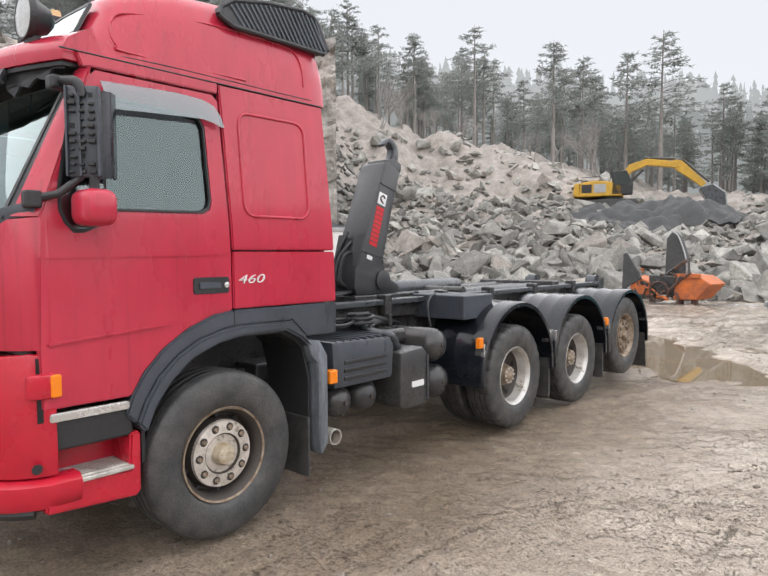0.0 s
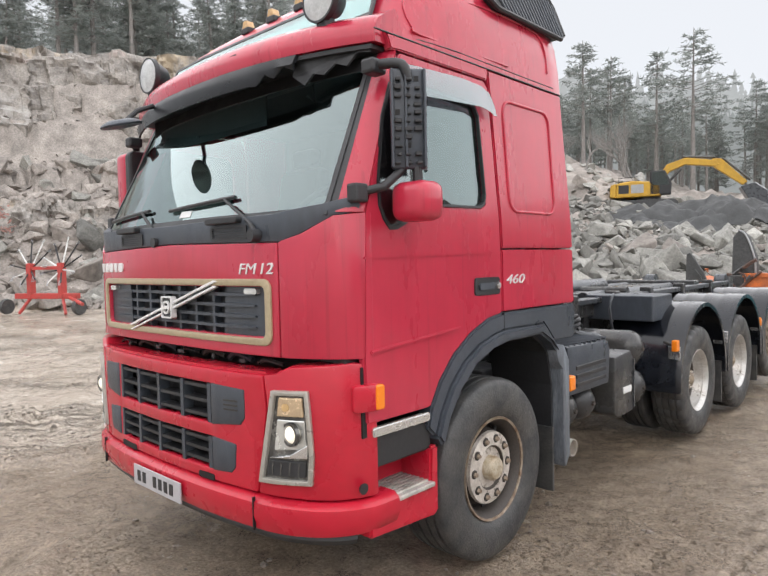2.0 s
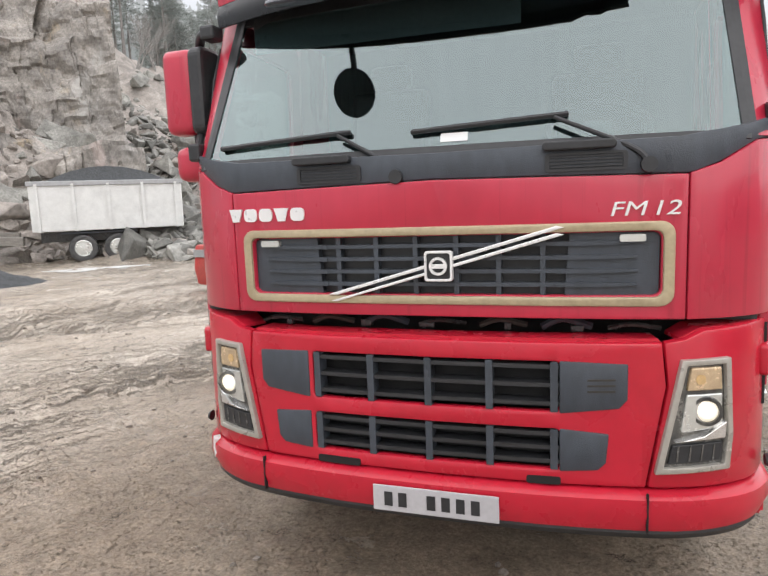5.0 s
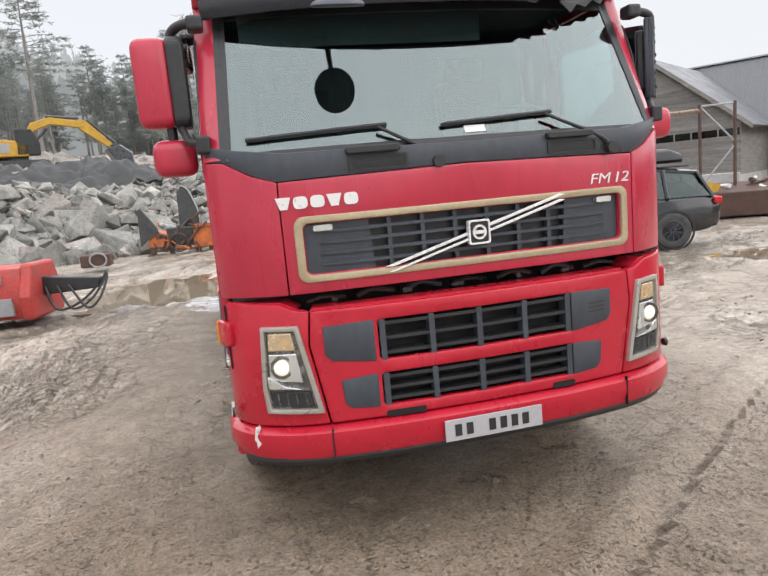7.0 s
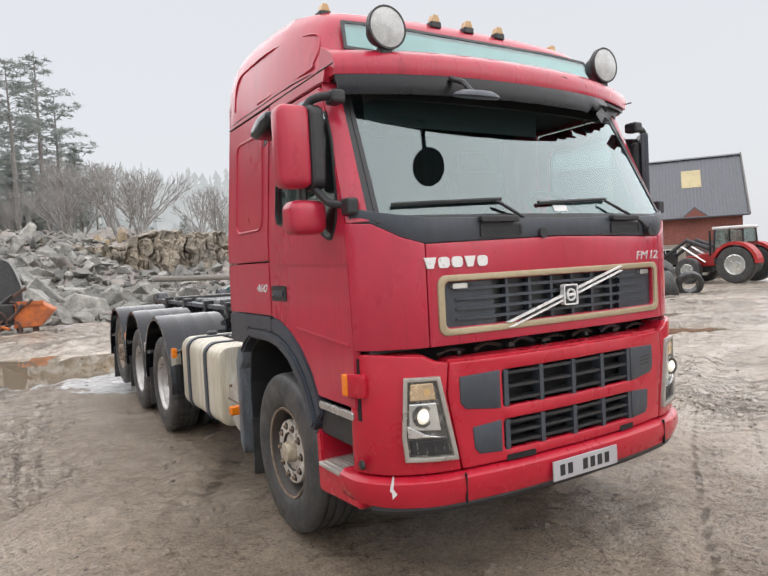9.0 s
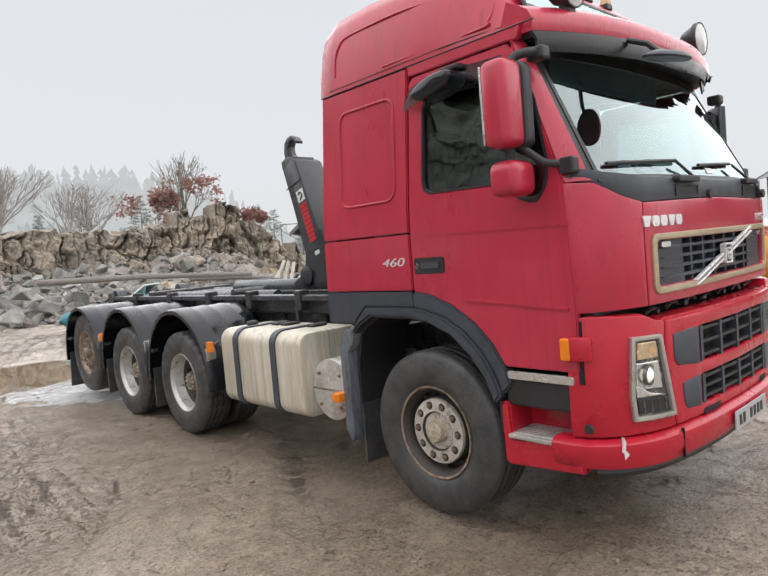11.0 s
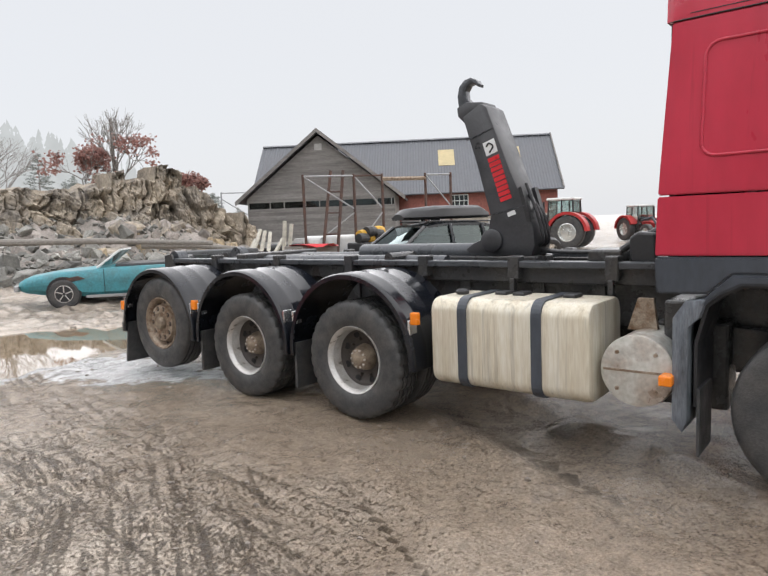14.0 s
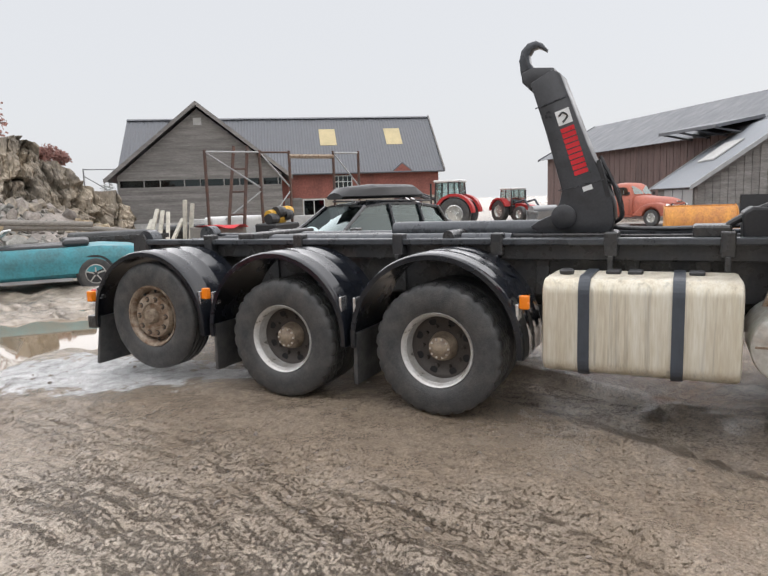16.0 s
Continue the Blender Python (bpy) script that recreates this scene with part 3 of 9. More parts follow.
def fine_relief(x, y):
    d = np.hypot(x + 5, y - 4)
    near = np.clip((32 - d) / 12, 0, 1)
    c = np.maximum(np.maximum(churned(x, y, 0), churned(x, y, 1)), churned(x, y, 2))
    z = (fbm(x * 0.5, y * 0.5, 3, 21) - 0.5) * 0.10 + (fbm(x * 2.2, y * 2.2, 3, 31) - 0.5) * 0.05
    z = z + c * ((fbm(x * 5.5, y * 5.5, 2, 41) - 0.5) * 0.15 - 0.015)
    # wheel ruts: arcs with lugged tread
    for cx, cy, rad, wide in RUTS:
        rr = np.hypot(x - cx, y - cy) - rad
        band = np.clip((1 - np.abs(rr) / wide) * 2.5, 0, 1)
        part_on = np.clip(fbm(x * 0.35 + rad, y * 0.35, 2, 51) * 3.4 - 1.2, 0, 1)
        z = z - part_on * band * 0.04
        berm = np.exp(-((np.abs(rr) - wide * 1.1) / 0.12) ** 2)
        z = z + part_on * berm * 0.045
    for px, py, ra, rb, turn in PUDDLES:
        c, s = math.cos(turn), math.sin(turn)
        u, v = ((x - px) * c + (y - py) * s) / ra, (-(x - px) * s + (y - py) * c) / rb
        q = np.hypot(u, v) + (fbm(x * 0.9, y * 0.9, 3, 61) - 0.5) * 0.7
        z = z - np.clip(1.25 - q, 0, 0.35) * 0.4
    # kept below the wheels
    return np.where(near > 0, np.minimum(z * near, 0.055), 0.0)


def make_ground():
    cx, cy = -5.0, 4.0
    radii = np.concatenate([np.linspace(0.2, 1.5, 8), np.arange(1.56, 12.5, 0.056), np.arange(12.6, 28, 0.18), np.arange(28.2, 85, 0.45), np.array([90, 100, 120, 150, 200, 300, 500, 900, 1600, 2800])])
    na = 1080
    ang = np.linspace(0, 2 * np.pi, na, endpoint=False)
    r, a = np.meshgrid(radii, ang, indexing="ij")
    x, y = cx + r * np.cos(a), cy + r * np.sin(a)
    z = ground_height(x, y) + fine_relief(x, y) - 0.02
    co = np.stack([x, y, z], -1).reshape(-1, 3)
    co = np.vstack([co, [[cx, cy, -0.02]]])
    nr = len(radii)
    i, k = np.meshgrid(np.arange(nr - 1), np.arange(na), indexing="ij")
    k2 = (k + 1) % na
    quads = np.stack([i * na + k, (i + 1) * na + k, (i + 1) * na + k2, i * na + k2], -1).reshape(-1, 4)
    centre = len(co) - 1
    me = bpy.data.meshes.new("ground")
    me.from_pydata(co.tolist(), [], quads.tolist() + [[centre, j, (j + 1) % na] for j in range(na)])
    me.materials.append(MUD)
    me.materials.append(ROCK_WARM)
    flat = np.concatenate([(ground_height(x, y)[:-1] > 0.25).reshape(-1), np.zeros(na, bool)]).astype(np.int32)
    me.polygons.foreach_set("material_index", flat)
    tread, way = treads(x, y)
    for name, values in (("churned_a", churned(x, y, 0)), ("churned_b", churned(x, y, 1)), ("churned_c", churned(x, y, 2)), ("tread", tread), ("tread_way", way), ("slush", slush_at(x, y)), ("damp_shade", damp_shade_at(x, y))):
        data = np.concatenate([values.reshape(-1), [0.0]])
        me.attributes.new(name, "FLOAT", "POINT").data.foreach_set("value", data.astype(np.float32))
    me.shade_smooth()
    return tagged(new("ground", me), "wet rutted brown mud yard rising to quarry slopes", "ground", kind="structure")


make_ground()


def make_clods():
    """Clods, chips and small stones lying on the mud, too many to count."""
    g = np.random.default_rng(12)
    n = 110000
    r, a = 1.2 + 11.5 * g.random(n) ** 0.8, g.random(n) * 2 * np.pi
    x, y = -4.8 + r * np.cos(a), 4.5 + r * np.sin(a) * 1.1
    c = np.maximum(np.maximum(churned(x, y, 0), churned(x, y, 1)), churned(x, y, 2))
    keep = g.random(n) < (0.05 + 0.26 * c) * (1 - 0.75 * damp_shade_at(x, y))
    x, y = x[keep], y[keep]
    z = fine_relief(x, y) - 0.02
    dry_land = z > -0.05
    x, y, z = x[dry_land], y[dry_land], z[dry_land]
    m = len(x)
    size = 0.006 + 0.030 * g.random(m) ** 3.5
    ring = np.array([(math.cos(t), math.sin(t), 0) for t in (0, 1.26, 2.5, 3.8, 5.0)])
    shape = np.vstack([ring * (1, 1, 0) + (0, 0, -0.4), ring * 0.72 + (0.1, 0, 0.35), [(0.0, 0.1, 0.62)]])
    faces = [(k, (k + 1) % 5, 5 + (k + 1) % 5, 5 + k) for k in range(5)] + [(5 + k, 5 + (k + 1) % 5, 10) for k in range(5)]
    turn = g.random(m) * 6.28
    pts = shape[None] * size[:, None, None] * g.uniform(0.7, 1.35, (m, 11, 3))
    ct, st = np.cos(turn)[:, None], np.sin(turn)[:, None]
    co = np.stack([pts[..., 0] * ct - pts[..., 1] * st * 0.7 + x[:, None], pts[..., 0] * st + pts[..., 1] * ct * 0.7 + y[:, None], pts[..., 2] + z[:, None]], -1)
    me = bpy.data.meshes.new("mud_clods")
    me.from_pydata(co.reshape(-1, 3).tolist(), [], [[i + 11 * k for i in f] for k in range(m) for f in faces])
    me.materials.append(CLOD)
    return tagged(new("mud_clods", me), "dark clods and small stones strewn over the mud", "clods", kind="stuff")


make_clods()
for lift, (px, py, ra, rb, turn) in enumerate(PUDDLES):
    bm = bmesh.new()
    outline = [(px + 1.35 * (ra * math.cos(t) * math.cos(turn) - rb * math.sin(t) * math.sin(turn)), py + 1.35 * (ra * math.cos(t) * math.sin(turn) + rb * math.sin(t) * math.cos(turn)))
               for t in [2 * math.pi * k / 40 for k in range(40)]]
    tagged(part("puddle", prism(outline, "z", -0.16, -0.055 - 0.004 * lift, bm=bm), WATER), "shallow brown puddle of muddy rainwater", "puddle", "puddles in the yard", "structure")

# ---- barns ----
SHEET_ROOF = material("dark_sheet_roof", (0.125, 0.133, 0.148), 0.5, vary=0.2, scale=0.8, stretch=(3, 1, 1))
OLD_BOARDS = material("weathered_boards", (0.25, 0.24, 0.23), 0.85, vary=0.4, scale=1.2, bump=0.3, bump_scale=20, stretch=(0.6, 1, 6), random_tint=0.3)
# Red lightened so the wall's colour holds the mist before it.
RED_WALL = material("misted_red_wall", (0.33, 0.125, 0.10), 0.85, vary=0.35, scale=1.0, bump=0.2, random_tint=0.1)
RED_BOARDS = material("dark_red_boards", (0.155, 0.108, 0.10), 0.85, vary=0.35, scale=1.0, stretch=(5, 5, 0.5), random_tint=0.25)
PLASTER = material("dirty_plaster", (0.42, 0.38, 0.32), 0.9, vary=0.3, scale=1.2, bump=0.2)
FOUNDATION = material("pale_foundation", (0.52, 0.52, 0.51), 0.9, vary=0.25, scale=1.0, bump=0.2)
WHITE_PAINT = material("white_paint", (0.72, 0.73, 0.72), 0.6, vary=0.15, scale=3)
PANE_DARK = glass("barn_pane", (0.15, 0.16, 0.17))
YELLOW_SHEET = material("yellow_fibreglass", (0.55, 0.46, 0.26), 0.6, vary=0.2, scale=2)
RUST = material("rusty_steel", (0.12, 0.065, 0.048), 0.75, vary=0.4, scale=4, second=(0.06, 0.04, 0.035))
GALV = material("galvanised_steel", (0.40, 0.41, 0.42), 0.45, metal=0.5, vary=0.2)


def corrugated(x0, x1, eave, ridge, thick=0.03, pitch=0.18):
    """One roof slope of ribbed sheet between eave (y, z) and ridge (y, z)."""
    n = int((x1 - x0) / pitch)
    xs = [x0 + (x1 - x0) * k / (2 * n) for k in range(2 * n + 1)]
    top = [[(x, y, z + (0.028 if k % 2 else 0.0)) for k, x in enumerate(xs)] for y, z in (eave, ridge)]
    return thicken(loft(top, closed=False, caps=False), thick)


def boards(parent, mat, y, depth, z0, z1, step, extent):
    """Lapped horizontal boards on a wall facing -y; extent(z) gives the ends."""
    z = z0
    while z < z1 - 0.02:
        a, b = extent(z + step * 0.5)
        if b - a > 0.2:
            part("board", prism([(y, z), (y - 0.012, z + step - 0.01), (y + depth, z + step - 0.01), (y + depth, z)], "x", a, b), mat, parent)
        z += step


def pane_window(parent, x, y, z0, w, h, cols, rows, frame_mat=None):
    fr = part("window_frame", prism(rounded(x, x + w, z0, z0 + h, 0.01), "y", y - 0.05, y + 0.02, holes=[rounded(x + 0.06, x + w - 0.06, z0 + 0.06, z0 + h - 0.06, 0.01)]), frame_mat or WHITE_PAINT, parent, "white painted window frame")
    part("pane", box(x + 0.04, x + w - 0.04, y - 0.015, y - 0.005, z0 + 0.04, z0 + h - 0.04), PANE_DARK, fr)
    for k in range(1, cols):
        part("glazing_bar", box(x + w * k / cols - 0.02, x + w * k / cols + 0.02, y - 0.035, y - 0.018, z0 + 0.05, z0 + h - 0.05), frame_mat or WHITE_PAINT, fr)
    for k in range(1, rows):
        part("glazing_bar", box(x + 0.05, x + w - 0.05, y - 0.037, y - 0.02, z0 + h * k / rows - 0.02, z0 + h * k / rows + 0.02), frame_mat or WHITE_PAINT, fr)


BARN = Matrix.Translation((27.66, 18.47, 0)) @ Matrix.Rotation(-0.95, 4, "Z")
barn = thing("barn", "long barn, mist-paled red wall, weathered board gable, dark sheet roof", "barn", BARN)
part("wall", prism([(0, 0), (7.6, 0), (7.6, 3.7), (3.81, 7.0), (0, 3.7)], "x", -19.2, -0.1), RED_WALL, barn)
part("lower_wall", box(-9.8, -0.12, -0.06, 0.04, 0.0, 1.95), PLASTER, barn, "dirty plaster lower wall")
part("wood_panel", box(-9.8, -8.75, -0.10, -0.05, 0.2, 2.0), OLD_BOARDS, barn)
part("roof", corrugated(-19.4, 0.2, (-0.35, 3.45), (3.81, 7.25)), SHEET_ROOF, barn, "dark ribbed sheet roof", smooth=20)
part("roof_back", corrugated(-19.4, 0.2, (7.95, 3.45), (3.81, 7.25)), SHEET_ROOF, barn)
part("ridge_cap", prism([(3.6, 7.2), (3.81, 7.31), (4.02, 7.2)], "x", -19.4, 0.2), SHEET_ROOF, barn)
part("verge", prism([(-0.38, 3.40), (3.81, 7.22), (8.0, 3.40), (8.0, 3.55), (3.81, 7.36), (-0.38, 3.56)], "x", 0.18, 0.26), OLD_BOARDS, barn)
part("gutter", tube([(-9.9, -0.42, 3.42), (0.2, -0.42, 3.42)], 0.06, 8), SHEET_ROOF, barn)
for s in (-6.81, -2.53):
    y0 = 3.81 * (1 - (7.23 - 5.75) / (7.23 - 3.6))
    k = (7.25 - 3.45) / (3.81 + 0.35)
    part("skylight", prism([(y0 - 0.62, 5.75 - 0.62 * k + 0.06), (y0 + 0.62, 5.75 + 0.62 * k + 0.06), (y0 + 0.60, 5.75 + 0.62 * k + 0.10), (y0 - 0.64, 5.75 - 0.62 * k + 0.10)], "x", s - 0.55, s + 0.5), YELLOW_SHEET, barn, "yellowed translucent roof sheet")
part("dormer", prism([(-3.2, 3.42), (-2.5, 4.02), (-1.75, 3.42)], "y", -0.42, 1.0), SHEET_ROOF, barn, "small gabled vent on the eave")
part("dormer_face", prism([(-3.05, 3.46), (-2.5, 3.92), (-1.9, 3.46)], "y", -0.45, -0.42), RED_WALL, barn)
pane_window(barn, -6.75, -0.02, 2.15, 1.15, 1.15, 4, 3)
pane_window(barn, -8.70, -0.07, 0.45, 1.35, 1.45, 2, 1)
pane_window(barn, -4.4, -0.07, 0.6, 1.0, 1.1, 3, 2)
part("barn_door", box(-3.0, -1.2, -0.10, -0.05, 0.05, 2.1, 0.01), RED_BOARDS, barn, "dark red plank door")
# gabled wing
part("wing_wall", prism([(-18.05, 0.9), (-18.05, 3.3), (-14.0, 6.55), (-9.95, 3.3), (-9.95, 0.9)], "y", -5.76, 0.2), OLD_BOARDS, barn)
part("wing_foundation", box(-18.05, -9.95, -5.80, 0.1, 0, 0.9), FOUNDATION, barn, "pale masonry foundation")
boards(barn, OLD_BOARDS, -5.80, 0.03, 0.92, 2.55, 0.20, lambda z: (-18.05, -9.95))
boards(barn, OLD_BOARDS, -5.80, 0.03, 3.05, 6.5, 0.20, lambda z: (-18.05 + max(0, (z - 3.18) * 1.25), -9.95 - max(0, (z - 3.18) * 1.25)))
part("window_band", box(-18.0, -10.0, -5.775, -5.765, 2.55, 3.05), PANE_DARK, barn, "row of dark openings under the gable")
for k in range(9):
    part("band_post", box(-18.0 + 0.98 * k + 0.2 * (k % 2), -17.95 + 0.98 * k + 0.2 * (k % 2), -5.80, -5.76, 2.55, 3.05), OLD_BOARDS, barn)
for sgn in (-1, 1):
    pts = [(-14.0 + sgn * 4.55, 3.02), (-14.0, 6.72), (-14.0, 6.86), (-14.0 + sgn * 4.62, 3.10)]
    part("wing_roof", prism(pts, "y", -6.15, 2.6), SHEET_ROOF, barn)
    part("barge_board", prism([(-14.0 + sgn * 4.6, 2.93), (-14.0, 6.66), (-14.0, 6.88), (-14.0 + sgn * 4.64, 3.13)], "y", -6.22, -6.15), OLD_BOARDS, barn)
part("gable_vent", box(-14.2, -13.8, -5.83, -5.78, 5.75, 6.1), FOUNDATION, barn)

# second barn: long, dark red
B2 = Matrix.Translation((43.8, 14.9, 0)) @ Matrix.Rotation(radians(180 + 39.5), 4, "Z")
barn2 = thing("barn", "long dark red plank barn with grey roof", "barn", B2)
part("wall", prism([(-0.2, -1), (-0.2, 4.65), (4.5, 7.0), (9.4, 4.65), (9.4, -1)], "x", 0, 34), RED_BOARDS, barn2)
part("roof", corrugated(-0.6, 34.5, (-0.7, 4.55), (4.5, 7.3), pitch=0.35), SHEET_ROOF, barn2, smooth=20)
part("roof_back", corrugated(-0.6, 34.5, (9.9, 4.55), (4.5, 7.3), pitch=0.35), SHEET_ROOF, barn2)
part("verge", prism([(-0.75, 4.45), (4.5, 7.2), (4.5, 7.36), (-0.75, 4.62)], "x", -0.7, -0.6), SHEET_ROOF, barn2)
part("canopy", prism([(-2.3, 4.75), (0.6, 5.25), (0.6, 5.42), (-2.3, 4.92)], "x", 17.0, 21.4), SHEET_ROOF, barn2, "projecting canopy roof")
for k in range(4):
    part("canopy_strut", tube([(17.2 + 1.3 * k, -2.1, 4.8), (17.2 + 1.3 * k, -0.2, 4.5)], 0.06, 6), SHEET_ROOF, barn2)
for k in range(110):
    part("wall_board", box(0.05 + 0.3 * k, 0.31 + 0.3 * k, -0.235 - 0.012 * (k % 2), -0.2, 0, 4.6), RED_BOARDS, barn2)
# low shed before it
SHED_GREY = material("light_grey_roofing", (0.24, 0.26, 0.285), 0.6, vary=0.25, scale=1.0, stretch=(4, 1, 1))
SHED = Matrix.Translation((20.0, 3.86, 0.2)) @ Matrix.Rotation(math.atan2(2.0, 7.9), 4, "Z")
shed = thing("shed", "low grey-roofed plank shed with a pale roof light", "shed", SHED)
part("wall", prism([(-0.1, -0.2), (-0.1, 1.7), (-4.2, 4.62), (-8.3, 1.7), (-8.3, -0.2)], "x", 0.15, 8.0), OLD_BOARDS, shed)
part("roof", corrugated(-0.3, 8.2, (0.25, 1.62), (-4.2, 4.75), pitch=0.4), SHED_GREY, shed, smooth=20)
part("roof_back", corrugated(-0.3, 8.2, (-8.65, 1.62), (-4.2, 4.75), pitch=0.4), SHED_GREY, shed)
for sgn in (-1, 1):
    part("barge_board", prism([(-4.2 + sgn * 4.5, 1.50), (-4.2, 4.66), (-4.2, 4.86), (-4.2 + sgn * 4.5, 1.70)], "x", -0.38, -0.3), GALV, shed)
part("far_verge", prism([(0.3, 1.56), (-4.2, 4.72), (-4.2, 4.84), (0.3, 1.68)], "x", 8.2, 8.28), GALV, shed)
part("roof_light", prism([(-1.45, 2.87), (-2.7, 3.74), (-2.7, 3.80), (-1.45, 2.93)], "x", 2.8, 5.6), FOUNDATION, shed, "pale roof light")
for k in range(27):
    y = -0.25 - 0.3 * k
    part("wall_board", box(0.10 + 0.015 * (k % 2), 0.15, y - 0.14, y + 0.14, -0.2, 1.62 + 0.70 * (min(-y, 8.4 + y) - 0.28)), OLD_BOARDS, shed)
# Black panel on the closed wall, standing in for a shaded open bay.
part("opening_shade_panel", box(0.05, 0.1, -7.5, -1.8, -0.2, 1.25), BLACK_PLASTIC, shed)
for x in (0.6, 2.5, 4.4):
    door_ = part("shed_door", box(x, x + 1.75, -0.09, -0.04, -0.15, 1.55, 0.01), GALV, shed, "pale grey sheet door")
    part("door_rail", box(x + 0.05, x + 1.7, -0.04, -0.02, 0.62, 0.70), GALV, door_)

# fence and pole beyond the crag
fence = thing("fence", "thin grey pipe fence on the rise", "fence")
for k in range(3):
    x, y = 13.5 + 1.4 * k, 33.5 - 0.9 * k
    part("post", tube([(x, y, -0.2), (x, y, 3.9)], 0.04, 6), GALV, fence)
part("rail", tube([(13.5, 33.5, 3.85), (16.3, 31.7, 3.85)], 0.035, 6), GALV, fence)
part("brace", tube([(13.5, 33.5, 3.5), (14.9, 32.6, 2.4)], 0.03, 6), GALV, fence)
pole = thing("utility_pole", "wooden utility pole with one wire", "pole")
part("pole_shaft", tube([(8.5, 36.4, 2.5), (8.5, 36.4, 8.1)], 0.085, 8), BARK, pole)
part("wire", tube([(8.5, 36.4, 7.95), (20, 52, 6.4), (42, 80, 6.8)], 0.018, 5), BLACK_PLASTIC, pole)

# rusty steel frame standing before the gable
frame_ob = thing("steel_frame", "rusty steel racking frame with leaning ladder", "frame")
A, Bv = Vector((4.55, 17.05, 0)), Vector((8.75, 14.1, 0))
tops = []
for f in (0.0, 0.33, 0.52, 0.82, 1.0):
    p = A.lerp(Bv, f)
    part("post", box(p.x - 0.035, p.x + 0.035, p.y - 0.035, p.y + 0.035, 0, 3.36, 0.008), RUST, frame_ob)
    tops.append(p + Vector((0, 0, 3.3)))
part("top_beam", tube([tops[2] - Vector((0, 0, 0.12)), tops[3] - Vector((0, 0, 0.12))], 0.07, 6), RIM_RUST, frame_ob)
part("top_bar", tube([tops[0], tops[1]], 0.03, 6), GALV, frame_ob)
part("top_bar", tube([tops[3], tops[4]], 0.03, 6), GALV, frame_ob)
part("top_bar", tube([tops[1], tops[2]], 0.03, 6), RUST, frame_ob)
for i, j in ((0, 1), (1, 2), (3, 4)):
    part("brace", tube([tops[i], (tops[j].x, tops[j].y, 2.2)], 0.025, 6), GALV, frame_ob)
    part("brace", tube([(tops[j].x, tops[j].y, 2.1), (tops[i].x, tops[i].y, 0.9)], 0.025, 6), GALV, frame_ob)
ladder = thing("ladder", "rusty steel ladder leaning on the frame", "ladder", group="")
for off in (0.0, 0.42):
    part("stile", tube([(4.65 + off, 16.55 - off * 0.7, 0), (5.55 + off * 0.7, 16.75 - off * 0.7, 3.5)], 0.055, 6), RUST, ladder)
for k in range(4):
    f = 0.2 + 0.2 * k
    a = Vector((4.65, 16.55, 0)).lerp(Vector((5.55, 16.75, 3.5)), f)
    b = Vector((5.07, 16.256, 0)).lerp(Vector((5.844, 16.456, 3.5)), f)
    part("rung", tube([a, b], 0.03, 6), RUST, ladder)
wall_low = tagged(part("concrete_wall", prism([(-0.2, 0), (0.2, 0), (0.15, 1.25), (-0.15, 1.25)], "x", 0, 5.6, bevel=0.02), FOUNDATION, matrix=Matrix.Translation((6.2, 19.4, 0)) @ Matrix.Rotation(-0.85, 4, "Z")), "low pale concrete wall", "wall")
tank_w = tagged(part("white_tank", box(-0.9, 0.9, -0.5, 0.5, 0, 1.35, 0.12, segs=3), WHITE_PAINT, matrix=Matrix.Translation((5.6, 16.9, 0)) @ Matrix.Rotation(-0.6, 4, "Z")), "white plastic tank on the mud", "tank")

LOW_BEAM = bpy.data.materials.new("lit_low_beam")
LOW_BEAM.use_nodes = True
LOW_BEAM.node_tree.nodes["Principled BSDF"].inputs["Emission Color"].default_value = (1.0, 0.86, 0.62, 1)
LOW_BEAM.node_tree.nodes["Principled BSDF"].inputs["Emission Strength"].default_value = 0.5
# ---- the truck: x to its left side, y to its rear, z up, from the middle of its nose ----
truck = thing("hooklift_truck", "red four-axle hooklift truck with black chassis, parked on wet mud", "truck", Matrix.Translation((-4.571, 0.82, 0)) @ Matrix.Rotation(radians(1.0), 4, "Z"))


def side_x(z):
    """Half width of the cab at a height."""
    return float(np.interp(z, [0.4, 1.95, 2.81, 3.2, 3.4], [1.25, 1.25, 1.205, 1.13, 1.05]))


def cut(bm, axis, values):
    n = {"x": (1, 0, 0), "y": (0, 1, 0), "z": (0, 0, 1)}[axis]
    for v in values:
        bmesh.ops.bisect_plane(bm, geom=bm.verts[:] + bm.edges[:] + bm.faces[:], plane_co=[v * c for c in n], plane_no=n)
    return bm


def side_panel(outline, side, thick=0.045, proud=0.0, holes=(), bevel=0.0):
    """A panel of the cab's flank: the outline is (y, z); it follows the flank's lean."""
    bm = prism(outline, "x", 0, 1, holes=holes)
    cut(bm, "z", [1.95, 2.2, 2.5, 2.81])
    for v in bm.verts:
        v.co.x = side * (side_x(v.co.z) + proud - (1 - v.co.x) * thick)
    if bevel:
        bmesh.ops.recalc_face_normals(bm, faces=bm.faces)
        sharp = [e for e in bm.edges if len(e.link_faces) == 2 and e.calc_face_angle(0) > radians(50)]
        bmesh.ops.bevel(bm, geom=sharp, offset=bevel, segments=2, affect="EDGES")
    return bm


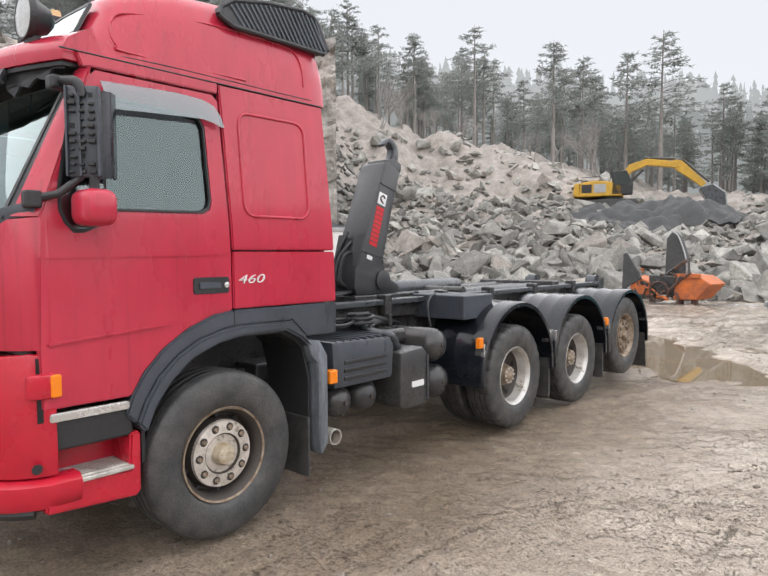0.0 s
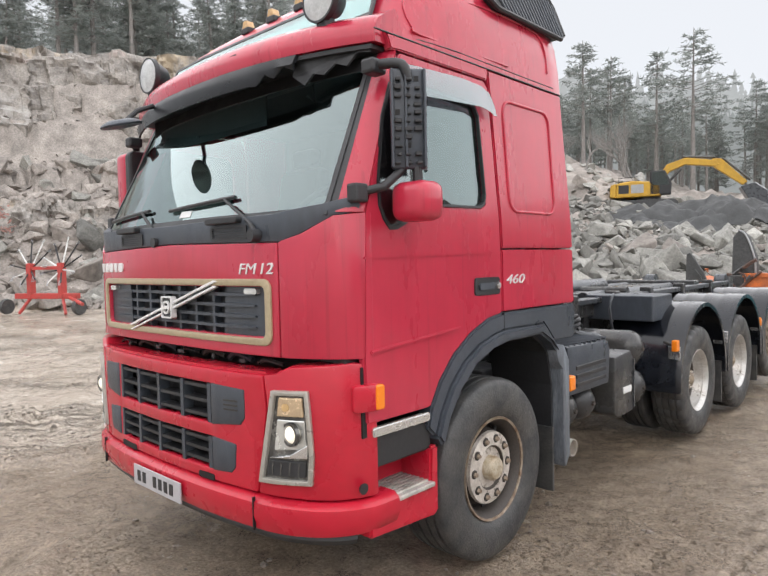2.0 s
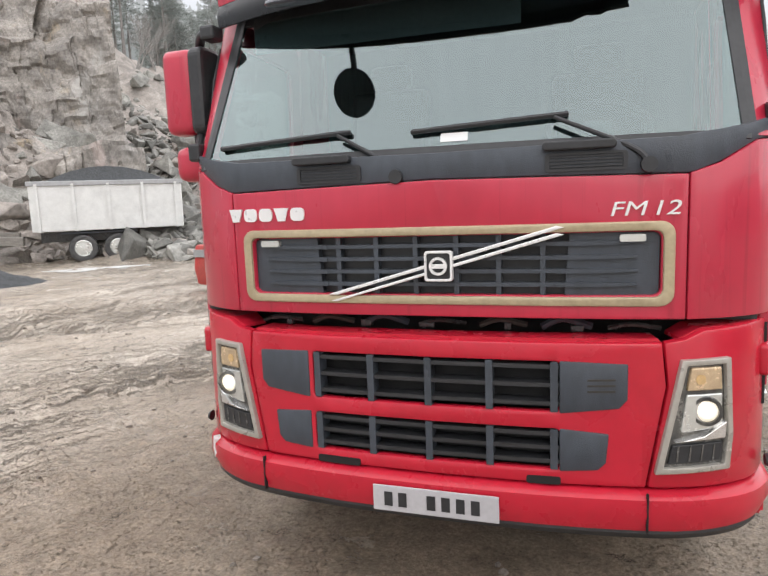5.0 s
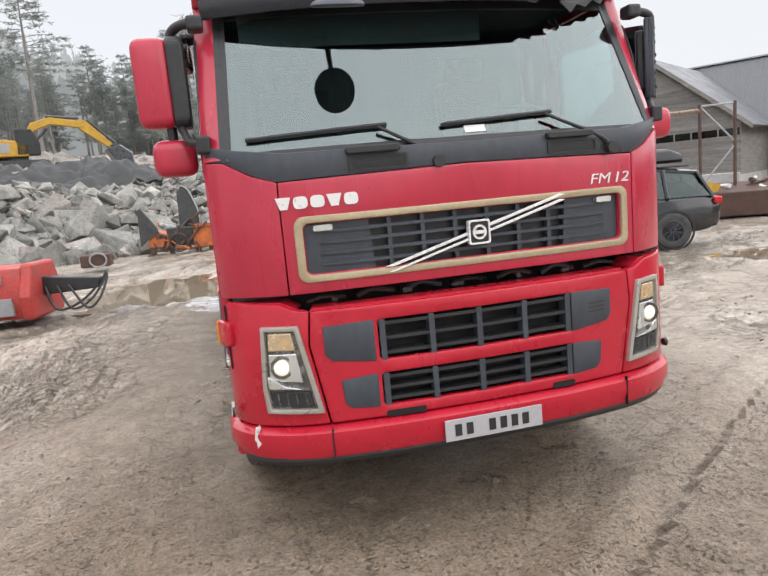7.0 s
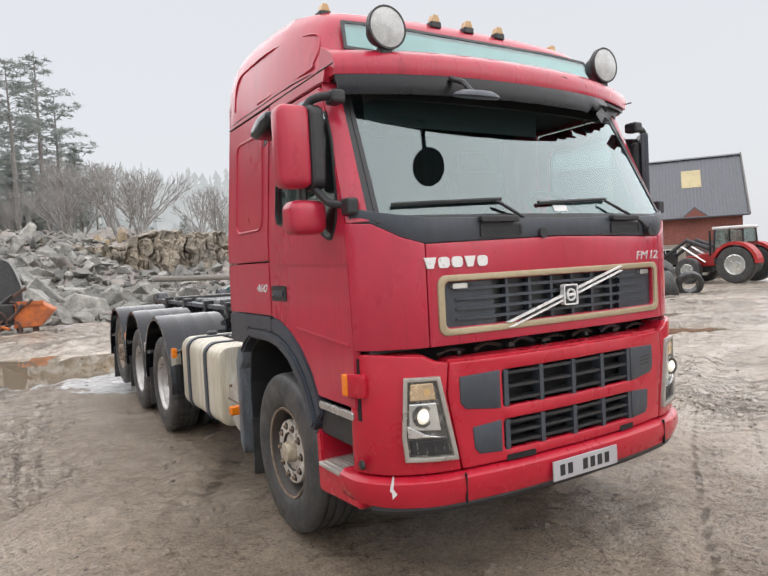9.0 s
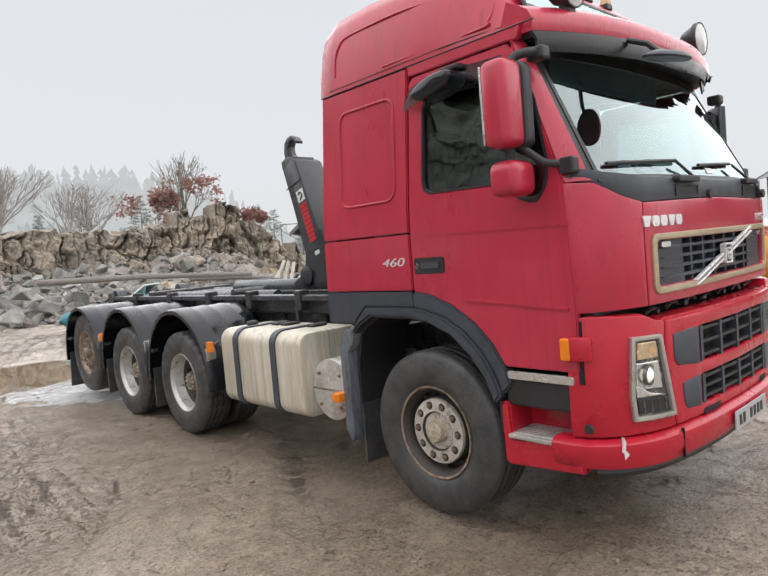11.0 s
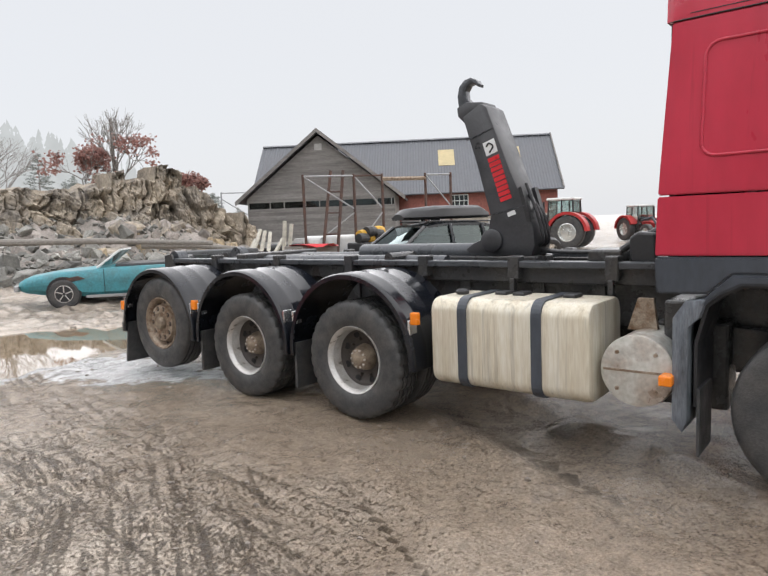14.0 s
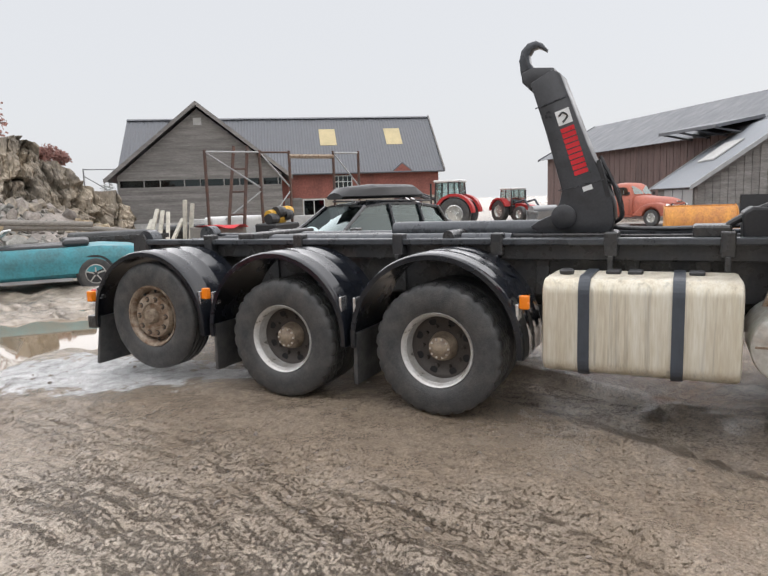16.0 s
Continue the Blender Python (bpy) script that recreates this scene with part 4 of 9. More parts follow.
class Plan:
    """A curve in plan by arc length from the middle of the nose."""

    def __init__(self, pts):
        fine = curve_points([(x, y, 0) for x, y in pts], 8)
        self.x, self.y = np.array([p.x for p in fine]), np.array([p.y for p in fine])
        self.s = np.concatenate([[0], np.cumsum(np.hypot(np.diff(self.x), np.diff(self.y)))])

    def at(self, s, depth=0.0):
        g, a = (1 if s >= 0 else -1), abs(s)
        x, y = float(np.interp(a, self.s, self.x)), float(np.interp(a, self.s, self.y))
        x2, y2 = float(np.interp(a + 0.02, self.s, self.x)), float(np.interp(a + 0.02, self.s, self.y))
        x1, y1 = float(np.interp(max(0, a - 0.02), self.s, self.x)), float(np.interp(max(0, a - 0.02), self.s, self.y))
        tx, ty = x2 - x1, y2 - y1
        ln = math.hypot(tx, ty) or 1
        return g * (x - ty / ln * depth), y + tx / ln * depth


NOSE = Plan([(0, 0), (0.5, 0.004), (0.88, 0.035), (1.0, 0.07), (1.13, 0.145), (1.205, 0.21), (1.25, 0.30), (1.25, 0.6)])
BUMPER = Plan([(0, -0.07), (0.45, -0.055), (0.82, -0.01), (1.0, 0.045), (1.14, 0.13), (1.22, 0.235), (1.25, 0.36), (1.25, 0.9)])


def wrap(bm, plan, cuts=None):
    """Bend a flat piece (x: along the curve, y: depth inward, z) round the nose."""
    xs = [v.co.x for v in bm.verts]
    lo, hi = min(xs), max(xs)
    cut(bm, "x", [c for c in np.arange(-1.5, 1.5, 0.06) if lo + 0.004 < c < hi - 0.004])
    for v in bm.verts:
        v.co.x, v.co.y = plan.at(v.co.x, v.co.y)
    return bm


def nose_piece(outline, plan, d0, d1, holes=(), bevel=0.0):
    return wrap(prism(outline, "y", d0, d1, holes=holes, bevel=bevel), plan)


def mirror_of(outline):
    return [(-u, v) for u, v in reversed(outline)]


ARCH_OUT = [(0.69, 0.90), (0.725, 1.0), (0.80, 1.12), (0.92, 1.24), (1.08, 1.34), (1.25, 1.405), (1.39, 1.425)]
ARCH_MID = [(0.75, 0.84), (0.80, 0.96), (0.88, 1.08), (1.0, 1.19), (1.15, 1.27), (1.32, 1.315), (1.45, 1.325)]
ARCH_IN = [(0.80, 0.78), (0.86, 0.92), (0.96, 1.05), (1.10, 1.165), (1.28, 1.235), (1.45, 1.262), (1.80, 1.262), (1.92, 1.20), (2.0, 1.13)]
WINDOW = [(0.40, 2.035), (0.45, 2.0), (1.19, 2.015), (1.235, 2.04), (1.25, 2.09), (1.225, 2.53), (1.19, 2.585), (0.70, 2.605), (0.645, 2.58)]

for side in (1, -1):
    # door with its window, handle, trims
    outline = [(0.272, 1.0), *ARCH_OUT[1:], (1.386, 1.78), (1.335, 2.70), (1.30, 2.735), (0.60, 2.735), (0.545, 2.68), (0.285, 1.96), (0.262, 1.30)]
    door = part("door", side_panel(outline, side, holes=[WINDOW], bevel=0.008), RED, truck, smooth=35)
    part("window", side_panel([(y, z) for y, z in WINDOW], side, 0.006, -0.02), SIDE_GLASS, door, "tinted door window with rain streaks")
    inner = [(0.98 * (y - 0.85) + 0.85, 0.955 * (z - 2.3) + 2.3) for y, z in WINDOW]
    part("window_seal", side_panel(WINDOW, side, 0.02, 0.004, holes=[inner]), BLACK_PLASTIC, door)
    bm = side_panel(rounded(1.115, 1.365, 1.535, 1.635, 0.02), side, 0.02, 0.006, bevel=0.004)
    handle = part("door_handle", bm, BLACK_PLASTIC, door, "recessed black door handle")
    bm = side_panel(rounded(1.15, 1.30, 1.565, 1.605, 0.012), side, 0.02, 0.016, bevel=0.004)
    part("handle_grip", bm, GREY_PLASTIC, door)
    bm = lathe([(0.0001, 0), (0.018, 0), (0.018, 0.01), (0.0001, 0.012)], 16, center=(side * 1.256, 1.34, 1.585))
    part("lock", bm, CHROME, door)
    part("swage_line", side_panel([(0.30, 1.335), (0.98, 1.383), (0.995, 1.378), (0.97, 1.365), (0.30, 1.315)], side, 0.02, 0.010, bevel=0.005), RED, door)
    part("crease", side_panel([(0.275, 1.758), (1.38, 1.776), (1.38, 1.768), (0.275, 1.750)], side, 0.02, 0.005), RED, door)
    part("chrome_strip", side_panel(rounded(0.30, 0.71, 0.935, 0.98, 0.015), side, 0.03, 0.010, bevel=0.006), CHROME, door, "chrome strip along the door's foot")
    # rain deflector over the window
    top = [(0.60, 2.672), (1.03, 2.690), (1.20, 2.680), (1.275, 2.655), (1.318, 2.605), (1.345, 2.535), (1.315, 2.535), (1.28, 2.552), (1.194, 2.566), (0.88, 2.550), (0.64, 2.535)]
    part("wind_deflector", side_panel(top, side, 0.004, 0.045), SMOKED, door, "smoked plastic wind deflector")
    # sleeper flank, upper and lower
    part("upper_flank", side_panel([(1.398, 1.797), (2.262, 1.797), (2.195, 2.806), (1.345, 2.806)], side, bevel=0.008), RED, truck, smooth=35)
    ring_mid = [(y + (2.35 - z) * 0.03, z) for y, z in rounded(1.4825, 2.0175, 2.0125, 2.6575, 0.08, 8)]
    part("panel_bead", tube([(side * (side_x(z) + 0.001), y, z) for y, z in [*ring_mid, ring_mid[0]]], 0.010, 8), RED, truck, smooth=60)
    lower = part("lower_flank", side_panel([(1.398, 1.432), (2.278, 1.432), (2.264, 1.788), (1.398, 1.788)], side, bevel=0.008), RED, truck, smooth=35)
    turn = Matrix.Rotation(radians(90), 4, "X")
    if side > 0:
        m = Matrix.Translation((1.252, 1.425, 1.590)) @ Matrix.Rotation(radians(90), 4, "Z") @ turn
    else:
        m = Matrix.Translation((-1.252, 1.66, 1.590)) @ Matrix.Rotation(radians(-90), 4, "Z") @ turn
    letters("460", 0.085, 0.003, SILVER, lower, m @ Matrix.Diagonal((1.6, 0.9, 1, 1)), "model_number", 0.25, "silver raised number 460")
    part("roof_rail", side_panel([(0.53, 2.742), (0.60, 2.747), (1.335, 2.747), (1.335, 2.81), (0.50, 2.825)], side, bevel=0.006), RED, truck)
    part("pillar_cover", side_panel([(0.30, 1.965), (0.57, 2.70), (0.575, 2.72), (0.55, 2.72), (0.275, 1.97)], side, 0.05, -0.012), RED, truck)
    # wheel arch: valance, flare and inner lip
    band = [*ARCH_OUT, (2.278, 1.425), (2.27, 1.20), (1.98, 1.205), (1.85, 1.325), *reversed(ARCH_MID)]
    part("arch_trim", side_panel(band, side, 0.09, 0.010, bevel=0.012), GREY_PLASTIC, truck, "scuffed dark grey wheel-arch trim", smooth=35)
    lip = [*ARCH_MID, (1.85, 1.322), (1.975, 1.20), (2.05, 1.12), *reversed(ARCH_IN)]
    part("arch_lip", side_panel(lip, side, 0.14, 0.030, bevel=0.015), GREY_PLASTIC, truck, smooth=35)
    part("arch_seam", side_panel([(1.392, 1.325), (1.396, 1.325), (1.396, 1.425), (1.392, 1.425)], side, 0.09, 0.0125), BLACK_PLASTIC, truck)
    # inner wheelhouse
    pts = [(0.80, 0.6), *ARCH_IN, (2.06, 0.9), (2.06, 0.5)]
    bm = loft([[(side * x, y, z) for y, z in pts] for x in (1.2, 0.75)], closed=False, caps=False)
    part("wheelhouse", thicken(bm, 0.02), BLACK_PLASTIC, truck)
    # Spring and hanger are not seen; added to block bright ground behind the wheel.
    part("leaf_spring", prism([(0.75, 0.62), (1.3, 0.44), (1.85, 0.60), (2.35, 0.86), (2.35, 0.95), (0.75, 0.80)], "x", side * 0.46, side * 0.58, bevel=0.01), CHASSIS, truck)
    part("spring_hanger", box(*sorted((side * 0.44, side * 0.72)), 1.95, 2.4, 0.36, 0.95, 0.02), CHASSIS, truck)
    # mudguard behind the front wheel
    guard = [(1.98, 1.18), (2.10, 1.16), (2.17, 1.05), (2.17, 0.42), (2.11, 0.34), (2.08, 0.42), (2.08, 1.0), (2.02, 1.06)]
    part("mudguard", prism(guard, "x", side * 0.86, side * 1.27, bevel=0.012), SCUFFED, truck, "scratched grey mudguard", smooth=35)
    part("mud_flap", box(side * 0.88, side * 1.22, 2.02, 2.04, 0.19, 0.62, 0.006), RUBBER, truck)
    # Black box painted in for the shaded gap between door and bumper corner.
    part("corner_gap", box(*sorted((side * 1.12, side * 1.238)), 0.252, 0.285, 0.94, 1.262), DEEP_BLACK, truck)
    # steps
    part("sill", box(side * 1.10, side * 1.235, 0.29, 0.74, 0.78, 0.94, 0.015), BLACK_PLASTIC, truck)
    step_out = [(0.27, 0.475), (0.74, 0.445), (0.765, 0.47), (0.77, 0.80), (0.71, 0.80), (0.70, 0.60), (0.27, 0.64)]
    step = part("step_box", side_panel(step_out, side, 0.24, 0.008, bevel=0.012), RED_LOW, truck, "red step housing with worn tread", smooth=35)
    part("step_back", box(side * 1.02, side * 1.06, 0.27, 0.76, 0.55, 0.80), RED_LOW, truck)
    bm = box(side * 1.04, side * 1.275, 0.33, 0.72, 0.603, 0.628, 0.006)
    for k in range(7):
        box(side * (1.06 + 0.028 * k), side * (1.075 + 0.028 * k), 0.35, 0.70, 0.628, 0.637, bm=bm)
    part("step_tread", bm, STEP_ALU, step, "worn aluminium step tread")
    # corner panel below the windscreen, with the cowl's edge
    s0, s1 = 0.932, 1.385
    o = [(s0, 1.305), (s1, 1.30), (s1, 1.96), (1.20, 1.945), (1.05, 1.87), (s0, 1.835)]
    part("corner_panel", nose_piece(o if side > 0 else mirror_of(o), NOSE, 0.0, 0.05, bevel=0.006), RED, truck, smooth=35)

# hood panel, grille opening
hood = part("hood_panel", nose_piece([(-0.927, 1.305), (0.927, 1.305), (0.927, 1.832), (0, 1.85), (-0.927, 1.832)], NOSE, 0, 0.05, holes=[rounded(-0.83, 0.84, 1.395, 1.63, 0.03)], bevel=0.006), RED, truck, smooth=35)
part("grille_frame", nose_piece(rounded(-0.875, 0.885, 1.355, 1.668, 0.05), NOSE, -0.012, 0.03, holes=[rounded(-0.835, 0.845, 1.39, 1.634, 0.03)], bevel=0.006), GOLD_TRIM, truck, "champagne grille surround", smooth=35)
grille = part("grille_back", nose_piece(rounded(-0.84, 0.85, 1.385, 1.64, 0.03), NOSE, 0.055, 0.07), BLACK_PLASTIC, truck, "dark recessed grille")
for k in range(4):
    z = 1.435 + 0.052 * k
    part("slat", nose_piece([(-0.53, z - 0.008), (0.53, z - 0.008), (0.53, z + 0.008), (-0.53, z + 0.008)], NOSE, 0.012, 0.06), GREY_PLASTIC, grille)
for sgn in (-1, 1):
    o = [(0.50, 1.392), (0.835, 1.395), (0.838, 1.625), (0.52, 1.632)]
    part("grille_cheek", nose_piece(o if sgn > 0 else mirror_of(o), NOSE, 0.022, 0.06), GREY_PLASTIC, grille)
    for k in range(4):
        z = 1.435 + 0.052 * k
        o = [(0.47, z - 0.009), (0.66, z - 0.008), (0.76, z - 0.003), (0.76, z + 0.003), (0.66, z + 0.008), (0.47, z + 0.009)]
        part("cheek_fin", nose_piece(o if sgn > 0 else mirror_of(o), NOSE, 0.008, 0.03), GREY_PLASTIC, grille)
    part("grille_lamp", nose_piece(rounded(sgn * 0.74 - 0.045, sgn * 0.74 + 0.045, 1.595, 1.622, 0.008), NOSE, -0.004, 0.03), LAMP_WHITE, grille, "small white marker lamp")
for k in range(6):
    x = -0.42 + 0.168 * k
    part("rib", nose_piece([(x - 0.010, 1.392), (x + 0.010, 1.392), (x + 0.010, 1.632), (x - 0.010, 1.632)], NOSE, 0.016, 0.06), GREY_PLASTIC, grille)
for off in (-0.017, 0.017):
    o = [(-0.455 - off * 0.4, 1.388 + off * 0.8 - 0.008), (-0.42, 1.388 + off * 0.8 - 0.010), (0.50, 1.650 + off * 0.8 - 0.010), (0.47, 1.652 + off * 0.8 - 0.006)]
    part("diagonal_bar", nose_piece(o, NOSE, -0.022, 0.0, bevel=0.003), SILVER, grille, "silver diagonal bar")
badge = part("badge", nose_piece(rounded(-0.035, 0.078, 1.452, 1.572, 0.012), NOSE, -0.034, 0.0, holes=[rounded(-0.026, 0.069, 1.461, 1.563, 0.01)], bevel=0.002), SILVER, grille, "square silver emblem with a ring")
part("badge_field", nose_piece(rounded(-0.03, 0.073, 1.457, 1.567, 0.01), NOSE, -0.024, 0.0), BLACK_PLASTIC, badge)
part("badge_ring", lathe([(0.026, -0.036), (0.036, -0.036), (0.036, -0.02), (0.026, -0.02)], 28, axis="y", center=(0.021, 0, 1.512), closed=True), SILVER, badge)
part("badge_bar", box(-0.005, 0.047, -0.037, -0.026, 1.503, 1.521, 0.002), SILVER, badge)
for k in range(5):
    x = -0.945 + 0.079 * k
    bm = prism([(x, 1.762), (x + 0.07, 1.762), (x + 0.052, 1.706), (x + 0.018, 1.706)] if k in (0, 3) else rounded(x + 0.002, x + 0.068, 1.706, 1.762, 0.02), "y", -0.008, 0.02, holes=[])
    part("maker_badge_block", wrap(bm, NOSE), SILVER, hood, "plain silver block of the maker's mark")
x_fm, y_fm = NOSE.at(0.655, -0.001)
for k, (word, along) in enumerate((("FM", 0.0), ("12", 0.142))):
    letters(word, 0.078, 0.004, SILVER, hood, Matrix.Translation((x_fm + along, y_fm + along * 0.09, 1.69)) @ Matrix.Rotation(radians(5), 4, "Z") @ Matrix.Rotation(radians(90), 4, "X") @ Matrix.Diagonal((1.32, 0.95, 1, 1)), "model_lettering", 0.2, "silver model lettering " + word)

# cowl under the windscreen with vents
o = [(-1.36, 1.965), (-1.20, 1.945), (-1.05, 1.872), (-0.94, 1.836), (0, 1.855), (0.94, 1.836), (1.05, 1.872), (1.20, 1.945), (1.36, 1.965), (1.30, 2.03), (1.15, 2.0), (0.9, 1.965), (0, 1.955), (-0.9, 1.965), (-1.15, 2.0), (-1.30, 2.03)]
cowl = part("cowl", nose_piece(o, NOSE, 0.010, 0.06, bevel=0.005), GREY_PLASTIC, truck, "dark grey cowl panel with vents", smooth=35)
for x in (-0.44, 0.58):
    part("vent_frame", nose_piece(rounded(x - 0.15, x + 0.14, 1.858, 1.925, 0.012), NOSE, 0.002, 0.03, holes=[rounded(x - 0.135, x + 0.125, 1.868, 1.916, 0.006)]), BLACK_PLASTIC, cowl)
    for k in range(4):
        part("vent_slat", nose_piece([(x - 0.135, 1.872 + 0.012 * k), (x + 0.125, 1.872 + 0.012 * k), (x + 0.125, 1.877 + 0.012 * k), (x - 0.135, 1.877 + 0.012 * k)], NOSE, 0.003, 0.025), BLACK_PLASTIC, cowl)
    part("cowl_handle", nose_piece(rounded(x - 0.16, x + 0.10, 1.935, 1.968, 0.014), NOSE, -0.025, 0.02, bevel=0.006), BLACK_PLASTIC, cowl)


# windscreen and its black edge
def screen_y(x, z):
    return 0.045 + (z - 1.95) * 0.50 + 0.105 * (abs(x) / 1.1) ** 2.4


def screen_sheet(x_lo, x_hi, z_lo, z_hi, off=0.0, nx=28, nz=8):
    rows = []
    for j in range(nz + 1):
        z = z_lo + (z_hi - z_lo) * j / nz
        n = 1 - 0.045 * (z - 1.95) / 0.7
        rows.append([(x * n, screen_y(x * n, z) + off, z) for x in [x_lo + (x_hi - x_lo) * i / nx for i in range(nx + 1)]])
    return loft(rows, closed=False, caps=False)


part("windscreen", screen_sheet(-1.13, 1.13, 1.955, 2.72), WINDSCREEN, truck, "wide windscreen reflecting the grey sky", smooth=60).visible_shadow = False
part("windscreen_header", thicken(screen_sheet(-1.13, 1.13, 2.665, 2.80, -0.004), 0.012), BLACK_PLASTIC, truck)
edge = part("windscreen_seal", thicken(screen_sheet(-1.14, 1.14, 1.95, 1.985, -0.006), 0.012), BLACK_PLASTIC, truck)
for sgn in (-1, 1):
    part("windscreen_border", thicken(screen_sheet(*sorted((sgn * 1.115, sgn * 1.14)), 1.96, 2.74, -0.006, 4), 0.012), BLACK_PLASTIC, truck)
    rows = []
    for j in range(9):
        z = 1.96 + 0.80 * j / 8
        xa = 1.13 * (1 - 0.045 * (z - 1.95) / 0.7)
        a = Vector((sgn * xa, screen_y(xa, z), z))
        b = Vector((sgn * (side_x(z) - 0.004), 0.285 + (z - 1.96) * 0.361 - 0.004, z))
        rows.append([tuple(a.lerp(b, k / 4) + Vector((sgn * 0.012, -0.012, 0)) * math.sin(math.pi * k / 4)) for k in range(5)])
    part("front_pillar", thicken(loft([row[1:] for row in rows], closed=False, caps=False), 0.02), RED, truck, smooth=50)
    part("screen_frame", thicken(loft([row[:2] for row in rows], closed=False, caps=False), 0.02), BLACK_PLASTIC, truck, smooth=50)

# roof
HALF = [(1.207, 0), (1.198, 0.3), (1.178, 0.55), (1.145, 0.75), (1.09, 0.89), (0.98, 0.965), (0.75, 1.0), (0.4, 1.03), (0, 1.04)]
ROOF_LINE = ((0.54, 2.88), (0.585, 2.95), (0.70, 3.155), (0.725, 3.205), (0.79, 3.262), (0.92, 3.315), (1.1, 3.355), (1.4, 3.39), (1.75, 3.41), (2.06, 3.40), (2.24, 3.3))


def roof_x(y, z):
    """Half width of the roof's flank."""
    h = float(np.interp(y, [p[0] for p in ROOF_LINE], [p[1] for p in ROOF_LINE])) - 2.815
    k = (z - 2.815) / h
    x = float(np.interp(k, [p[1] for p in HALF], [p[0] for p in HALF]))
    w_top, w_low = float(np.interp(y, [0.5, 0.75, 1.1], [0.90, 0.93, 1.0])), float(np.interp(y, [0.5, 1.0], [0.965, 1.0]))
    return x * (w_low + (w_top - w_low) * k)


rings = []
for y, zt in ((0.54, 2.88), (0.585, 2.95), (0.70, 3.155), (0.725, 3.205), (0.79, 3.262), (0.92, 3.315), (1.1, 3.355), (1.4, 3.39), (1.75, 3.41), (2.06, 3.40), (2.18, 3.34), (2.23, 3.2), (2.22, 2.9)):
    h = zt - 2.815
    w_top = float(np.interp(y, [0.5, 0.75, 1.1], [0.90, 0.93, 1.0]))
    w_low = float(np.interp(y, [0.5, 1.0], [0.965, 1.0]))
    inset = 0.02 if y > 2.20 else 0.0
    half = HALF
    ring = [(x * (w_low + (w_top - w_low) * k) - inset, y, 2.815 + h * k) for x, k in half]
    rings.append(ring + [(-x, yy, z) for x, yy, z in reversed(ring[:-1])])
roof = part("roof", loft(rings), RED, truck, "high red roof with raised side pressing", smooth=40)
ROOF_GLASS = Matrix.Translation((0, 0.578, 2.962)) @ Matrix.Rotation(radians(61), 4, "X") @ Matrix.Diagonal((0.95, 1.26, 1, 1))
part("roof_window", prism([(-1.085, 0), (1.085, 0), (1.045, 0.155), (0.7, 0.175), (-0.7, 0.175), (-1.045, 0.155)], "z", 0, 0.012, bevel=0.003), glass("roof_window_glass", (0.62, 0.80, 0.78), 0.0, 0.12), truck,
     "pale blue-green roof window", matrix=ROOF_GLASS)
part("roof_window_back", prism([(-1.09, -0.01), (1.09, -0.01), (1.05, 0.165), (-1.05, 0.165)], "z", -0.006, -0.001), INTERIOR_PALE, truck, matrix=ROOF_GLASS)
part("roof_window_seal", prism([(-1.105, -0.014), (1.105, -0.014), (1.06, 0.168), (0.7, 0.19), (-0.7, 0.19), (-1.06, 0.168)], "z", 0, 0.016,
     holes=[[(-1.083, 0.004), (1.083, 0.004), (1.043, 0.152), (0.7, 0.172), (-0.7, 0.172), (-1.043, 0.152)]]), BLACK_PLASTIC, truck, matrix=ROOF_GLASS @ Matrix.Translation((0, 0, -0.001)))
for sgn in (-1, 1):
    loop = [(1.55, 2.868), (0.80, 2.872), (0.735, 2.905), (0.715, 2.97), (0.735, 3.05), (0.84, 3.11), (1.33, 3.165), (1.86, 3.17), (1.97, 3.14), (2.02, 3.06), (2.03, 2.92)]
    crease = [(sgn * (roof_x(y, z) + 0.003), y, z) for y, z in loop]
    part("roof_pressing", tube(curve_points(crease, 6), 0.0065, 6), RED, roof)
    part("roof_seam", tube([(sgn * 1.205, 0.42, 2.813), (sgn * 1.205, 2.19, 2.811)], 0.0045, 6), BLACK_PLASTIC, roof)
    part("drip_line", tube([(sgn * roof_x(y, 2.848 - 0.004 * y) + sgn * 0.0005, y, 2.848 - 0.004 * y) for y in (0.6, 0.8, 1.0, 1.5, 2.1)], 0.003, 6), BLACK_PLASTIC, roof)

# brow over the windscreen, sun visor with a broken end
rows = []
for i in range(33):
    x = -1.18 + 2.36 * i / 32
    yf = 0.225 + 0.215 * (abs(x) / 1.15) ** 2.4
    rows.append([(x, yf, 2.768), (x, yf - 0.010, 2.82), (x, yf + 0.02, 2.88), (x, yf + 0.08, 2.92), (x, 0.60, 2.955), (x, 0.66, 2.80), (x, yf + 0.12, 2.765)])
part("brow", loft(rows), RED, truck, "red brow panel over the windscreen", smooth=45)
rows = []
for i in range(33):
    x = -1.175 + 1.95 * i / 32
    yf = 0.215 + 0.22 * (abs(x) / 1.15) ** 2.4
    d = 0.02 * math.sin(3.1 * i) * (i > 27)
    low = 2.655 + (0.05 * (i - 27) / 5 if i > 27 else 0) + d
    rows.append([(x, yf + 0.005, 2.766), (x, yf - 0.022, 2.715), (x, yf - 0.012, low), (x, yf, low), (x, yf - 0.008, 2.715), (x, yf + 0.03, 2.766)])
visor = part("sun_visor", loft(rows), VISOR, truck, "black sun visor broken off at one end", smooth=45)
